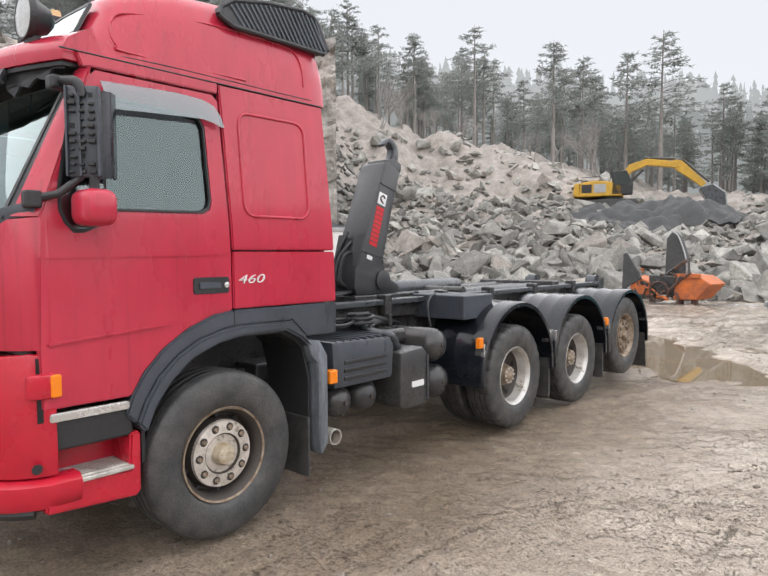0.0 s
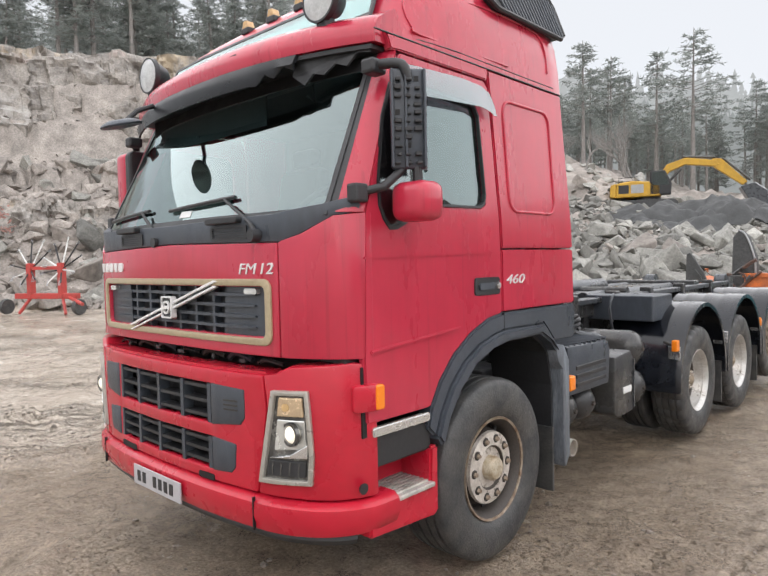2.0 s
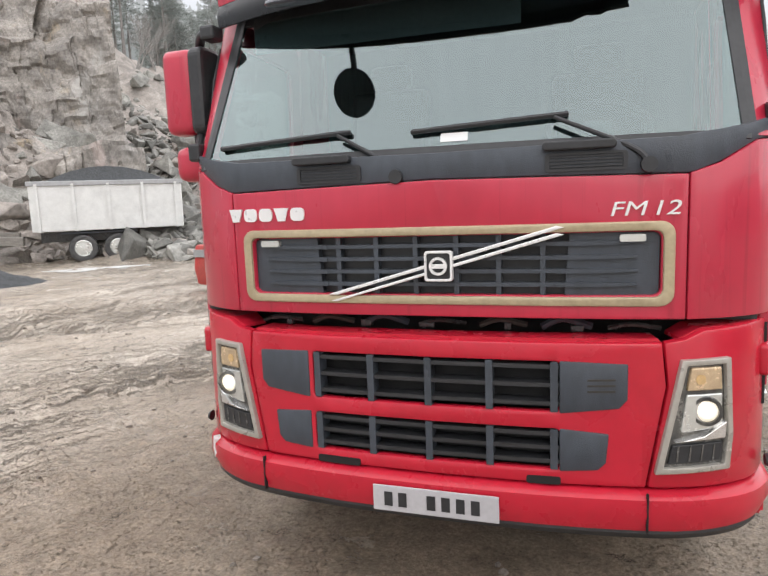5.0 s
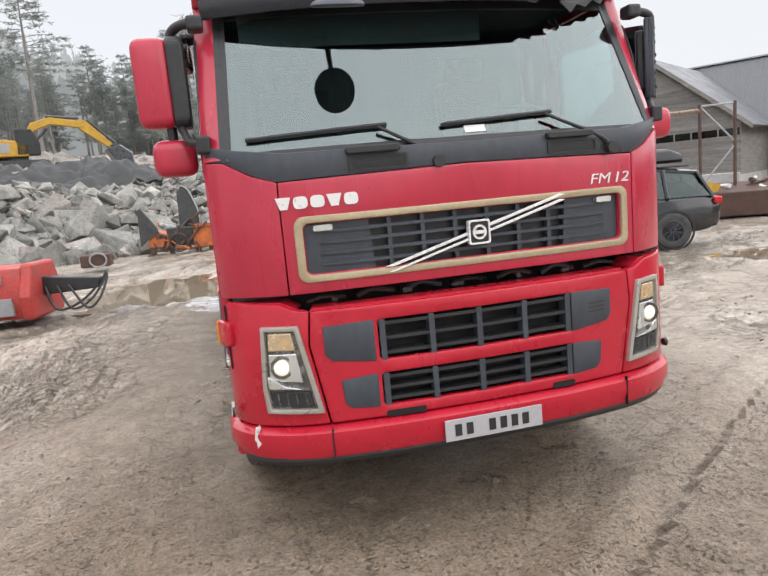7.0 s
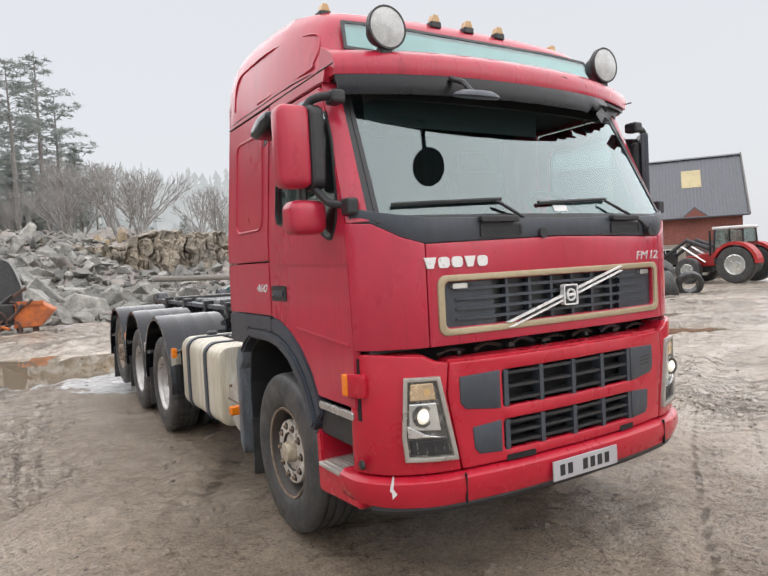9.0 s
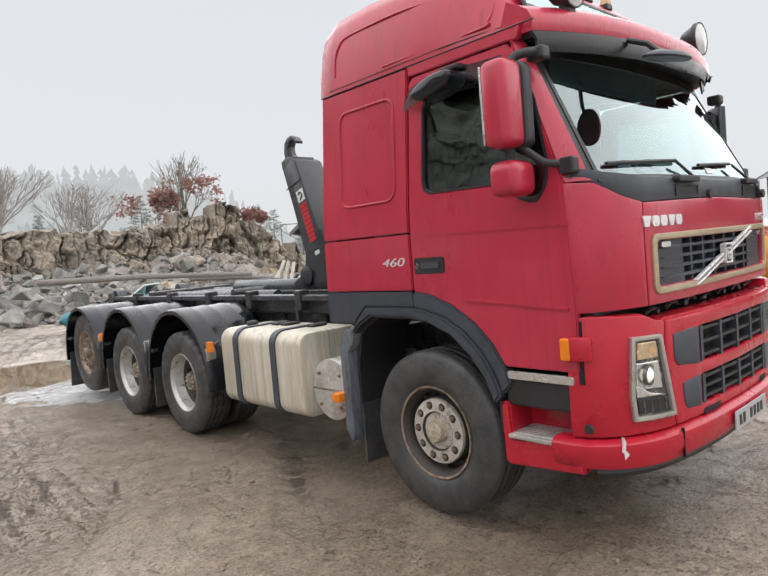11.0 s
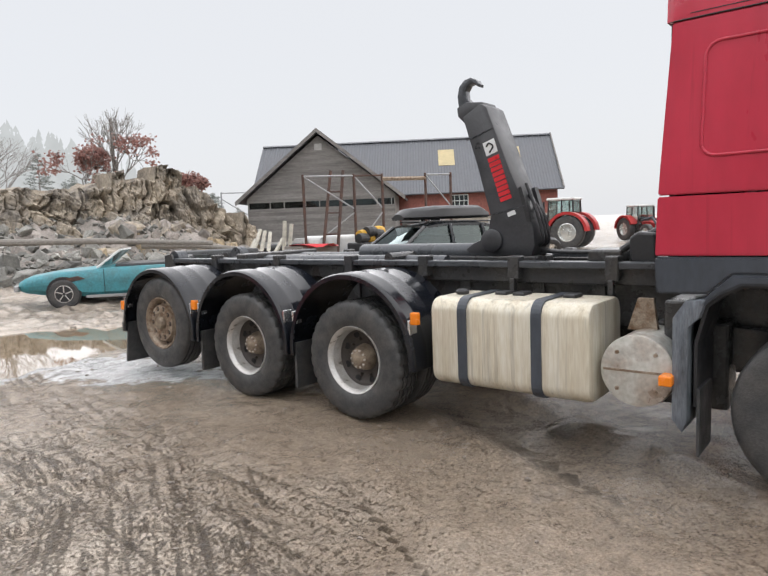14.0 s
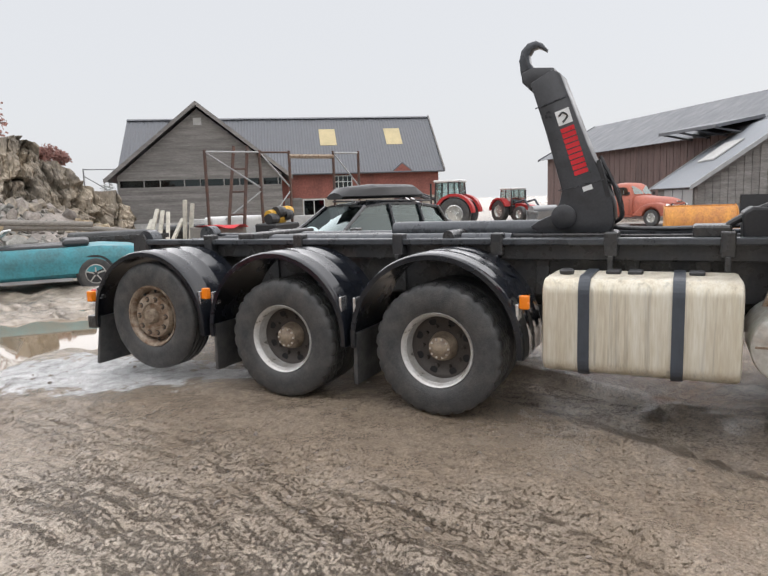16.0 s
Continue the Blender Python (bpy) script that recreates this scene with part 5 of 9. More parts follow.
jag = [(0.74, 2.78), (1.14, 2.775), (1.13, 2.73), (1.07, 2.735), (1.02, 2.68), (0.96, 2.70), (0.90, 2.655), (0.84, 2.67), (0.79, 2.62), (0.72, 2.67)]
bm = prism(jag, "y", 0, 0.012)
for v in bm.verts:
    v.co.y += 0.26 + 0.21 * (abs(v.co.x) / 1.15) ** 2.4
part("broken_visor_stub", bm, BLACK_PLASTIC, visor, "jagged stub of the broken visor")
rows = []
for i in range(25):
    x = -1.15 + 2.30 * i / 24
    yf = 0.235 + 0.22 * (abs(x) / 1.15) ** 2.4
    rows.append([(x, yf, 2.742), (x, yf, 2.763), (x, 0.66, 2.763), (x, 0.66, 2.742)])
part("visor_shelf", loft(rows), BLACK_PLASTIC, truck)

# lamps on the roof
for x in (-0.88, 0.88):
    lamp = part("spot_lamp", lathe([(0.03, 0.13), (0.07, 0.10), (0.105, 0.02), (0.118, 0.0), (0.118, -0.015), (0.105, -0.02)], 32, axis="y", center=(x, 0.39, 3.03)), BLACK_PLASTIC, truck, "round roof spot lamp", smooth=40)
    part("lamp_glass", lathe([(0.0001, -0.036), (0.06, -0.032), (0.109, -0.020), (0.109, 0.0)], 32, axis="y", center=(x, 0.39, 3.03)), LENS_GLASS, lamp, smooth=60)
    part("lamp_rim", lathe([(0.108, -0.022), (0.119, -0.022), (0.119, 0.01), (0.108, 0.01)], 32, axis="y", center=(x, 0.39, 3.03), closed=True), BLACK_PLASTIC, lamp)
    part("lamp_bracket", box(x - 0.035, x + 0.035, 0.38, 0.45, 2.88, 2.94, 0.01), BLACK_PLASTIC, lamp)
for k, (x, y, z) in enumerate(((-0.27, 0.77, 3.272), (0.0, 0.77, 3.274), (0.27, 0.77, 3.272), (-0.97, 0.95, 3.295), (0.97, 0.95, 3.295))):
    lamp = part("marker_lamp", box(x - 0.04, x + 0.04, y - 0.03, y + 0.05, z - 0.03, z + 0.012, 0.008), BLACK_PLASTIC, truck, "small pale amber roof marker lamp")
    part("marker_lens", prism([(x - 0.033, z + 0.008), (x + 0.033, z + 0.008), (x + 0.018, z + 0.055), (x - 0.018, z + 0.055)], "y", y - 0.028, y + 0.03, bevel=0.006), PALE_AMBER, lamp)
part("roof_hatch_badge", nose_piece(rounded(0.30, 0.36, 2.83, 2.855, 0.006), NOSE, 0.24, 0.30), BLACK_PLASTIC, truck)

# ribbed air deflector on the left rear roof corner
d_out = [(1.37, 3.235), (1.40, 3.30), (1.50, 3.365), (1.78, 3.435), (2.10, 3.475), (2.20, 3.455), (2.235, 3.40), (2.27, 3.22), (2.22, 3.185), (1.46, 3.185)]
bm = prism(d_out, "x", 1.10, 1.205, bevel=0.02)
for v in bm.verts:
    v.co.x -= (v.co.z - 3.18) * 0.30
deflector = part("air_deflector", bm, BLACK_PLASTIC, truck, "black ribbed air deflector", smooth=40)


def on_deflector(y, z, off=0.0):
    return 1.205 + off - (z - 3.18) * 0.30, y, z


part("deflector_rim", tube([on_deflector(y, z) for y, z in [*d_out, d_out[0]]], 0.017, 8), BLACK_PLASTIC, deflector)
for k in range(19):
    y = 1.47 + 0.041 * k
    top = float(np.interp(y, [1.40, 1.50, 1.78, 2.10, 2.20], [3.30, 3.365, 3.435, 3.475, 3.455])) - 0.02
    y2 = min(y + 0.075, 2.245)
    part("deflector_rib", tube([on_deflector(y, top, 0.004), on_deflector(y2, 3.20, 0.004)], 0.010, 6), GREY_PLASTIC, deflector)

# cab back and underside, interior
part("cab_back", prism([(-1.21, 1.3), (1.21, 1.3), (1.17, 2.81), (-1.17, 2.81)], "y", 2.17, 2.21), DARK_GLASS_BACK, truck)
part("cab_floor", box(-1.19, 1.19, 0.2, 2.14, 1.28, 1.36), BLACK_PLASTIC, truck)
part("cab_ceiling", box(-1.15, 1.15, 0.46, 2.12, 2.78, 2.81), DARK_GLASS_BACK, truck)
dash = loft([[(x, 0.18 + 0.05 * abs(x), 1.5), (x, 0.16 + 0.06 * abs(x), 1.90), (x, 0.45, 1.955 + 0.04 * math.sin(3 * x)), (x, 0.72, 1.93), (x, 0.74, 1.5)] for x in np.linspace(-1.12, 1.12, 15)])
part("dashboard", dash, INTERIOR_PALE, truck, "grey dashboard behind the windscreen", smooth=50)
for x in (-0.62, 0.62):
    seat = part("seat", box(x - 0.26, x + 0.26, 0.95, 1.45, 1.6, 1.85, 0.06), DARK_GLASS_BACK, truck, "dark cab seat")
    part("backrest", prism([(1.34, 1.8), (1.48, 1.8), (1.58, 2.45), (1.46, 2.47)], "x", x - 0.25, x + 0.25, bevel=0.04), DARK_GLASS_BACK, seat)
    part("headrest", box(x - 0.13, x + 0.13, 1.48, 1.58, 2.48, 2.62, 0.03), DARK_GLASS_BACK, seat)
ring = [(0.62 + 0.22 * math.cos(a), 0.62 + 0.16 * math.sin(a), 2.06 + 0.14 * math.sin(a)) for a in np.linspace(0, 2 * math.pi, 33)]
wheel_in = part("steering_wheel", tube(ring, 0.016, 8), BLACK_PLASTIC, truck, "black steering wheel")
part("steering_hub", box(0.55, 0.69, 0.57, 0.66, 2.0, 2.1, 0.03), BLACK_PLASTIC, wheel_in)
part("steering_column", tube([(0.62, 0.62, 2.05), (0.62, 0.45, 1.85)], 0.04), BLACK_PLASTIC, wheel_in)
part("bunk_curtain", box(-1.16, 1.16, 1.75, 1.8, 1.4, 2.78), CURTAIN, truck)
part("sun_blind", box(-1.0, 0.30, 0.47, 0.48, 2.52, 2.76, 0.002), BLACK_PLASTIC, truck, "dark roller blind half down")
FM_X, FM_Y, FM_Z = -0.565, 0.03, 2.60
front_mirror = part("front_mirror", lathe([(0.0001, 0.03), (0.08, 0.028), (0.115, 0.012), (0.125, 0.0), (0.118, -0.010), (0.0001, -0.012)], 36, axis="z"), GREY_PLASTIC, truck, "round front mirror on an arm", smooth=50,
                    matrix=Matrix.Translation((FM_X, FM_Y, FM_Z)) @ Matrix.Rotation(radians(14), 4, "X"))
part("front_mirror_arm", tube([(FM_X, 0.24, 2.75), (FM_X, 0.13, 2.70), (FM_X, FM_Y + 0.02, FM_Z + 0.02)], 0.016), BLACK_PLASTIC, truck)
part("windscreen_sticker", thicken(screen_sheet(0.02, 0.13, 2.0, 2.035, -0.004, 3, 1), 0.002), STICKER_WHITE, truck)
part("blind_hook", tube([(0.72, 0.46, 2.70), (0.76, 0.43, 2.56), (0.70, 0.44, 2.60)], 0.009, 6), BLACK_PLASTIC, truck)

# wipers at rest
for bx, elbow, tip in ((-0.15, (-0.42, 2.055), (-1.04, 2.03)), (0.79, (0.46, 2.065), (-0.10, 2.035))):
    arm = part("wiper", tube(curve_points([(bx, 0.02, 1.875), (bx - 0.06, 0.03, 1.935), (elbow[0], screen_y(elbow[0], elbow[1]) - 0.04, elbow[1])], 8), 0.014, 8, taper=0.008), BLACK_PLASTIC, truck, "black windscreen wiper at rest")
    ax = elbow[0] + 0.05
    pts = [(x, screen_y(x, z) - 0.018, z) for x, z in [(ax + (tip[0] - ax) * k / 12, elbow[1] + 0.012 + (tip[1] - elbow[1]) * k / 12) for k in range(13)]]
    part("wiper_blade", tube(pts, 0.011, 6), BLACK_PLASTIC, arm)
    part("wiper_pivot", lathe([(0.028, -0.03), (0.03, 0.02)], 16, axis="y", center=(bx, 0.02, 1.87)), BLACK_PLASTIC, arm)

# mirrors
for side in (1, -1):
    cover = RED
    note = "red door mirror with black frame" if side < 0 else "door mirror with its cover missing, bare black frame"
    if side < 0:
        housing = part("door_mirror", box(-1.525, -1.345, 0.41, 0.56, 2.155, 2.585, 0.045, segs=3), cover, truck, note, smooth=45)
        part("mirror_frame", prism(rounded(0.405, 0.60, 2.15, 2.59, 0.05), "x", -1.36, -1.275, bevel=0.02), BLACK_PLASTIC, housing)
        part("mirror_face", box(-1.505, -1.315, 0.555, 0.568, 2.175, 2.565, 0.004), CHROME, housing)
    else:
        askew = Matrix.Translation((1.375, 0.46, 0)) @ Matrix.Rotation(radians(50), 4, "Z")
        housing = part("door_mirror", box(-0.085, 0.075, 0.0, 0.035, 2.15, 2.60, 0.012), GREY_PLASTIC, truck, note, smooth=45, matrix=askew)
        rm = random.Random(31)
        for k in range(11):
            z = 2.17 + 0.037 * k
            for c in range(3):
                x = -0.072 + 0.045 * c + rm.uniform(0, 0.012)
                if rm.random() < 0.75:
                    part("mirror_rib", box(x, x + rm.uniform(0.018, 0.036), -rm.uniform(0.012, 0.026), 0.004, z, z + rm.uniform(0.008, 0.022), 0.003, segs=1), BLACK_PLASTIC, housing)
                elif rm.random() < 0.7:
                    part("mirror_slot", box(x, x + 0.022, -0.002, 0.006, z, z + 0.024), DEEP_BLACK, housing)
        for x in (-0.086, -0.024, 0.062):
            part("mirror_spine", box(x, x + 0.012, -0.018, 0.01, 2.155, 2.595, 0.004), GREY_PLASTIC, housing)
        shell_rows = [[(0.02 + 0.085 * math.sin(t), 0.03 + 0.125 * (1 - math.cos(t)) , z + 0.02 * math.sin(t)) for t in np.linspace(0, 1.75, 9)] for z in np.linspace(2.14, 2.575, 12)]
        part("mirror_shell", thicken(loft(shell_rows, closed=False, caps=False), 0.012), BLACK_GLOSS, housing, "curved glossy black mirror shell", smooth=50)
        part("mirror_core", box(-0.06, 0.05, 0.03, 0.085, 2.20, 2.54, 0.015), BLACK_PLASTIC, housing)
    small = part("wide_mirror", box(min(side * 1.275, side * 1.485), max(side * 1.275, side * 1.485), 0.41, 0.58, 1.915, 2.095, 0.05, segs=3), RED, truck, "red wide-angle door mirror", smooth=45)
    part("wide_mirror_neck", tube([(side * 1.38, 0.5, 2.09), (side * 1.38, 0.5, 2.16)], 0.025), BLACK_PLASTIC, small)
    out, fore = (1.34, 0.50) if side < 0 else (1.37, 0.46)
    arm = part("mirror_arm", tube(curve_points([(side * 1.185, 0.40, 2.63), (side * 1.26, 0.42, 2.635), (side * (out - 0.02), fore - 0.02, 2.615), (side * out, fore, 2.55)], 8), 0.024, 10), BLACK_PLASTIC, truck, "black upper mirror arm", smooth=50)
    part("mirror_arm_root", box(min(side * 1.165, side * 1.245), max(side * 1.165, side * 1.245), 0.36, 0.46, 2.595, 2.665, 0.015), BLACK_PLASTIC, arm)
    low = part("mirror_arm", tube([(side * 1.22, 0.265, 2.045), (side * 1.30, 0.36, 2.07), (side * 1.335, 0.46, 2.16)], 0.02, 10), BLACK_PLASTIC, truck, "slim black mirror arm")
    part("mirror_hinge", box(min(side * 1.20, side * 1.265), max(side * 1.20, side * 1.265), 0.22, 0.30, 2.0, 2.085, 0.012), BLACK_PLASTIC, low)
    part("quarter_glass_frame", side_panel([(0.372, 2.10), (0.43, 2.41), (0.50, 2.58), (0.635, 2.60), (0.62, 2.0), (0.60, 1.93), (0.50, 1.885), (0.445, 1.882), (0.40, 1.93), (0.374, 1.99)], side, 0.012, 0.004, bevel=0.003), BLACK_PLASTIC, truck)
    part("quarter_glass", side_panel([(0.388, 2.11), (0.445, 2.41), (0.51, 2.565), (0.615, 2.58), (0.60, 2.0), (0.58, 1.945), (0.50, 1.905), (0.452, 1.902), (0.412, 1.945), (0.388, 2.0)], side, 0.004, 0.007), SMOKED, truck, "smoked quarter window")
shell_side = [(1.143, 2.552), (1.101, 2.599), (1.04, 2.626), (0.972, 2.644), (0.90, 2.650), (0.843, 2.647), (0.823, 2.62), (0.847, 2.567), (0.94, 2.538), (1.055, 2.519)]
kerb = part("kerb_mirror", prism(shell_side, "x", -1.43, -1.25, bevel=0.022), BLACK_GLOSS, truck, "curved black kerb mirror over the door window", smooth=50)
part("kerb_mirror_foot", tube([(-1.21, 0.93, 2.685), (-1.27, 0.95, 2.67), (-1.33, 0.96, 2.63)], 0.022, 8), BLACK_PLASTIC, kerb)
part("kerb_mirror_clamp", box(-1.30, -1.20, 0.86, 1.0, 2.672, 2.70, 0.008), BLACK_PLASTIC, kerb)

# bumper
upper, lower_g = rounded(-0.535, 0.485, 0.955, 1.15, 0.02), rounded(-0.535, 0.485, 0.725, 0.885, 0.02)
o = [(-0.80, 0.665), (0.80, 0.665), (0.868, 1.06), (0.85, 1.225), (-0.85, 1.225), (-0.868, 1.06)]
bumper = part("bumper", nose_piece(o, BUMPER, 0, 0.05, holes=[upper, lower_g], bevel=0.012), RED_LOW, truck, "red front bumper with two grilles", smooth=35)
part("bumper_top", nose_piece([(-0.86, 1.215), (0.86, 1.215), (0.84, 1.235), (-0.84, 1.235)], BUMPER, 0.03, 0.14), RED_LOW, bumper)
rows = []
for s in np.linspace(-1.52, 1.52, 61):
    taper_z = 0.0 if abs(s) < 1.0 else 0.03 * (abs(s) - 1.0)
    rows.append([(*BUMPER.at(s, d), z) for d, z in ((0.0, 0.655), (-0.03, 0.63), (-0.035, 0.57), (-0.01, 0.50 + taper_z), (0.04, 0.475 + taper_z), (0.09, 0.475 + taper_z), (0.09, 0.655))])
part("bumper_lip", loft(rows), RED_LOW, bumper, smooth=40)
part("lip_edge", loft([[(*BUMPER.at(s, d), z) for d, z in ((0.0, 0.505), (-0.004, 0.485), (0.02, 0.455), (0.07, 0.455), (0.07, 0.49))] for s in np.linspace(-1.30, 1.30, 53)]), BLACK_PLASTIC, bumper, "black lower edge of the bumper", smooth=40)
for x in (-0.80, 0.80):
    part("lip_joint", nose_piece([(x - 0.003, 0.50), (x + 0.003, 0.50), (x + 0.003, 0.655), (x - 0.003, 0.655)], BUMPER, -0.0365, -0.02), DEEP_BLACK, bumper)
for x0, x1 in ((-0.53, -0.33), (0.36, 0.49)):
    part("lip_slot", nose_piece(rounded(x0, x1, 0.664, 0.696, 0.01), BUMPER, -0.003, 0.02), DEEP_BLACK, bumper)
for z0, z1, zc in ((0.955, 1.15, 3), (0.725, 0.885, 3)):
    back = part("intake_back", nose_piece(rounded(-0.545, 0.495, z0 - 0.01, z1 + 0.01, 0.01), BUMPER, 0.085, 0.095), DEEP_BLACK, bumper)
    for k in range(zc):
        z = z0 + 0.03 + (z1 - z0 - 0.05) * k / (zc - 1)
        part("intake_slat", nose_piece([(-0.535, z - 0.008), (0.485, z - 0.008), (0.485, z + 0.008), (-0.535, z + 0.008)], BUMPER, 0.004, 0.07), BLACK_PLASTIC, back)
    for k in range(5):
        x = -0.515 + 0.245 * k
        part("intake_rib", nose_piece([(x - 0.014, z0), (x + 0.014, z0), (x + 0.014, z1), (x - 0.014, z1)], BUMPER, -0.002, 0.06), GREY_PLASTIC, back)
for sgn in (-1, 1):
    for o in ([(0.52, 0.95), (0.735, 0.975), (0.765, 1.01), (0.765, 1.145), (0.52, 1.155)], [(0.52, 0.72), (0.66, 0.73), (0.69, 0.76), (0.70, 0.875), (0.52, 0.89)]):
        cheek = part("intake_cheek", nose_piece([(u - 0.035, v) for u, v in (o if sgn > 0 else mirror_of(o))], BUMPER, -0.006, 0.03, bevel=0.006), GREY_PLASTIC, bumper, smooth=35)
    if sgn > 0:
        for k in range(3):
            part("cheek_slot", nose_piece([(0.585, 1.035 + 0.022 * k), (0.685, 1.038 + 0.022 * k), (0.685, 1.046 + 0.022 * k), (0.585, 1.043 + 0.022 * k)], BUMPER, -0.008, 0.0), NUT_DARK, bumper)
    # corner with headlamp
    o = [(0.873, 1.06), (0.855, 1.225), (0.93, 1.237), (1.0, 1.268), (1.30, 1.285), (1.42, 1.27), (1.42, 0.665), (0.805, 0.665)]
    corner = part("bumper_corner", nose_piece(o if sgn > 0 else mirror_of(o), BUMPER, 0, 0.05, bevel=0.012), RED_LOW, truck, smooth=35)
    part("corner_top", nose_piece([(0.92, 1.225), (1.0, 1.258), (1.38, 1.262), (1.38, 1.282), (1.0, 1.272), (0.92, 1.238)] if sgn > 0 else mirror_of([(0.92, 1.225), (1.0, 1.258), (1.38, 1.262), (1.38, 1.282), (1.0, 1.272), (0.92, 1.238)]), BUMPER, 0.03, 0.16), RED_LOW, corner)
    o = [(0.826, 0.728), (1.105, 0.738), (1.115, 0.87), (1.095, 1.165), (0.912, 1.162)]
    i_ = [(0.855, 0.752), (1.083, 0.760), (1.092, 0.87), (1.075, 1.143), (0.932, 1.141)]
    m_ = (lambda q: q) if sgn > 0 else mirror_of
    lamp = part("headlamp", nose_piece(m_(o), BUMPER, -0.022, 0.03, holes=[m_(i_)], bevel=0.004), LAMP_FRAME, truck, "headlamp in silver surround, switched on", smooth=35)
    part("lamp_bowl", nose_piece(m_(i_), BUMPER, -0.002, 0.02), LAMP_BOWL, lamp)
    part("indicator", nose_piece(m_([(0.935, 1.045), (1.07, 1.045), (1.063, 1.132), (0.948, 1.132)]), BUMPER, -0.014, 0.015, bevel=0.006), LAMP_AMBER, lamp, "clear indicator with amber bulb")
    part("indicator_bulb", nose_piece(m_(rounded(0.965, 1.0, 1.07, 1.105, 0.014)), BUMPER, -0.017, 0.01), PALE_AMBER, lamp)
    part("reflector", nose_piece(m_([(0.915, 0.885), (1.078, 0.90), (1.073, 1.03), (0.935, 1.03)]), BUMPER, -0.010, 0.015, bevel=0.005), LAMP_WHITE, lamp)
    part("fog_lamp", nose_piece(m_([(0.872, 0.765), (1.072, 0.772), (1.078, 0.845), (0.887, 0.84)]), BUMPER, -0.012, 0.015, bevel=0.005), BLACK_PLASTIC, lamp)
    part("lamp_ledge", nose_piece(m_([(0.893, 0.852), (1.085, 0.860), (1.088, 0.925), (1.0, 0.873)]), BUMPER, -0.020, 0.015, bevel=0.004), CHROME, lamp)
    bx, by = BUMPER.at(sgn * 1.005, -0.018)
    part("beam_ring", lathe([(0.042, -0.006), (0.054, -0.006), (0.056, 0.012), (0.042, 0.012)], 28, axis="y", center=(bx, by, 0.967), closed=True), LAMP_BOWL, lamp)
    part("low_beam", lathe([(0.0001, -0.014), (0.025, -0.010), (0.040, 0.004), (0.040, 0.02)], 24, axis="y", center=(bx, by, 0.967)), LOW_BEAM, lamp)
    for k in range(4):
        part("fog_lamp_rib", nose_piece(m_([(0.90 + 0.045 * k, 0.775), (0.906 + 0.045 * k, 0.775), (0.912 + 0.045 * k, 0.836), (0.906 + 0.045 * k, 0.836)]), BUMPER, -0.0145, -0.010), LAMP_BOWL, lamp)
    side_lamp = part("side_indicator", nose_piece(m_(rounded(1.285, 1.415, 1.06, 1.185, 0.02)), BUMPER, -0.03, 0.02, bevel=0.012), RED_LOW, truck, "side indicator in red housing", smooth=35)
    part("side_indicator_lens", nose_piece(m_(rounded(1.385, 1.435, 1.065, 1.18, 0.012)), BUMPER, -0.038, 0.0, bevel=0.008), AMBER, side_lamp)
    part("tow_cap", lathe([(0.0001, -0.01), (0.022, -0.008), (0.026, 0.004)], 20, axis="x", center=(sgn * 1.252, 0.235, 0.72)), BLACK_PLASTIC, truck)
# Black backing behind the bumper paints in the shade seen through its openings.
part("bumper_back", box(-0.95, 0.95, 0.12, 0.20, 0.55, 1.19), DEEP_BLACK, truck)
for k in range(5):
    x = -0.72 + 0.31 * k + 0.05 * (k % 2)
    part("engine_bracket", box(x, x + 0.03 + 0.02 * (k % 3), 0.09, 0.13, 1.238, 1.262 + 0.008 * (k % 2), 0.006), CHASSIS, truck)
# Black sheets stand in for the shade in the gap under the hood.
part("gap_shade_panel", box(-1.15, 1.15, 0.26, 0.30, 1.1, 1.40), DEEP_BLACK, truck)
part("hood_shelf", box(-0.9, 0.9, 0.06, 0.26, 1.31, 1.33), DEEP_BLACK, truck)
for k in range(7):
    x = -0.84 + 0.25 * k
    part("engine_bay_hose", tube(curve_points([(x, 0.11, 1.252), (x + 0.08, 0.10, 1.272 + 0.008 * (k % 3)), (x + 0.19, 0.12, 1.256)], 6), 0.010 + 0.003 * (k % 3), 6), (CHASSIS, RIM_DARK, GREY_PLASTIC)[k % 3], truck)
plate = part("number_plate", box(-0.26, 0.26, -0.118, -0.108, 0.505, 0.615, 0.003), PLATE_MIX, truck, "white number plate with plain bars")
for k in range(7):
    if k != 2:
        part("plate_bar", box(-0.21 + 0.06 * k, -0.175 + 0.06 * k, -0.121, -0.117, 0.53, 0.59), BLACK_PLASTIC, plate)
part("scuff_mark", nose_piece([(-1.185, 0.60), (-1.17, 0.67), (-1.163, 0.65), (-1.168, 0.61), (-1.15, 0.585), (-1.172, 0.56), (-1.175, 0.595)], BUMPER, -0.036, -0.002), STICKER_WHITE, truck)


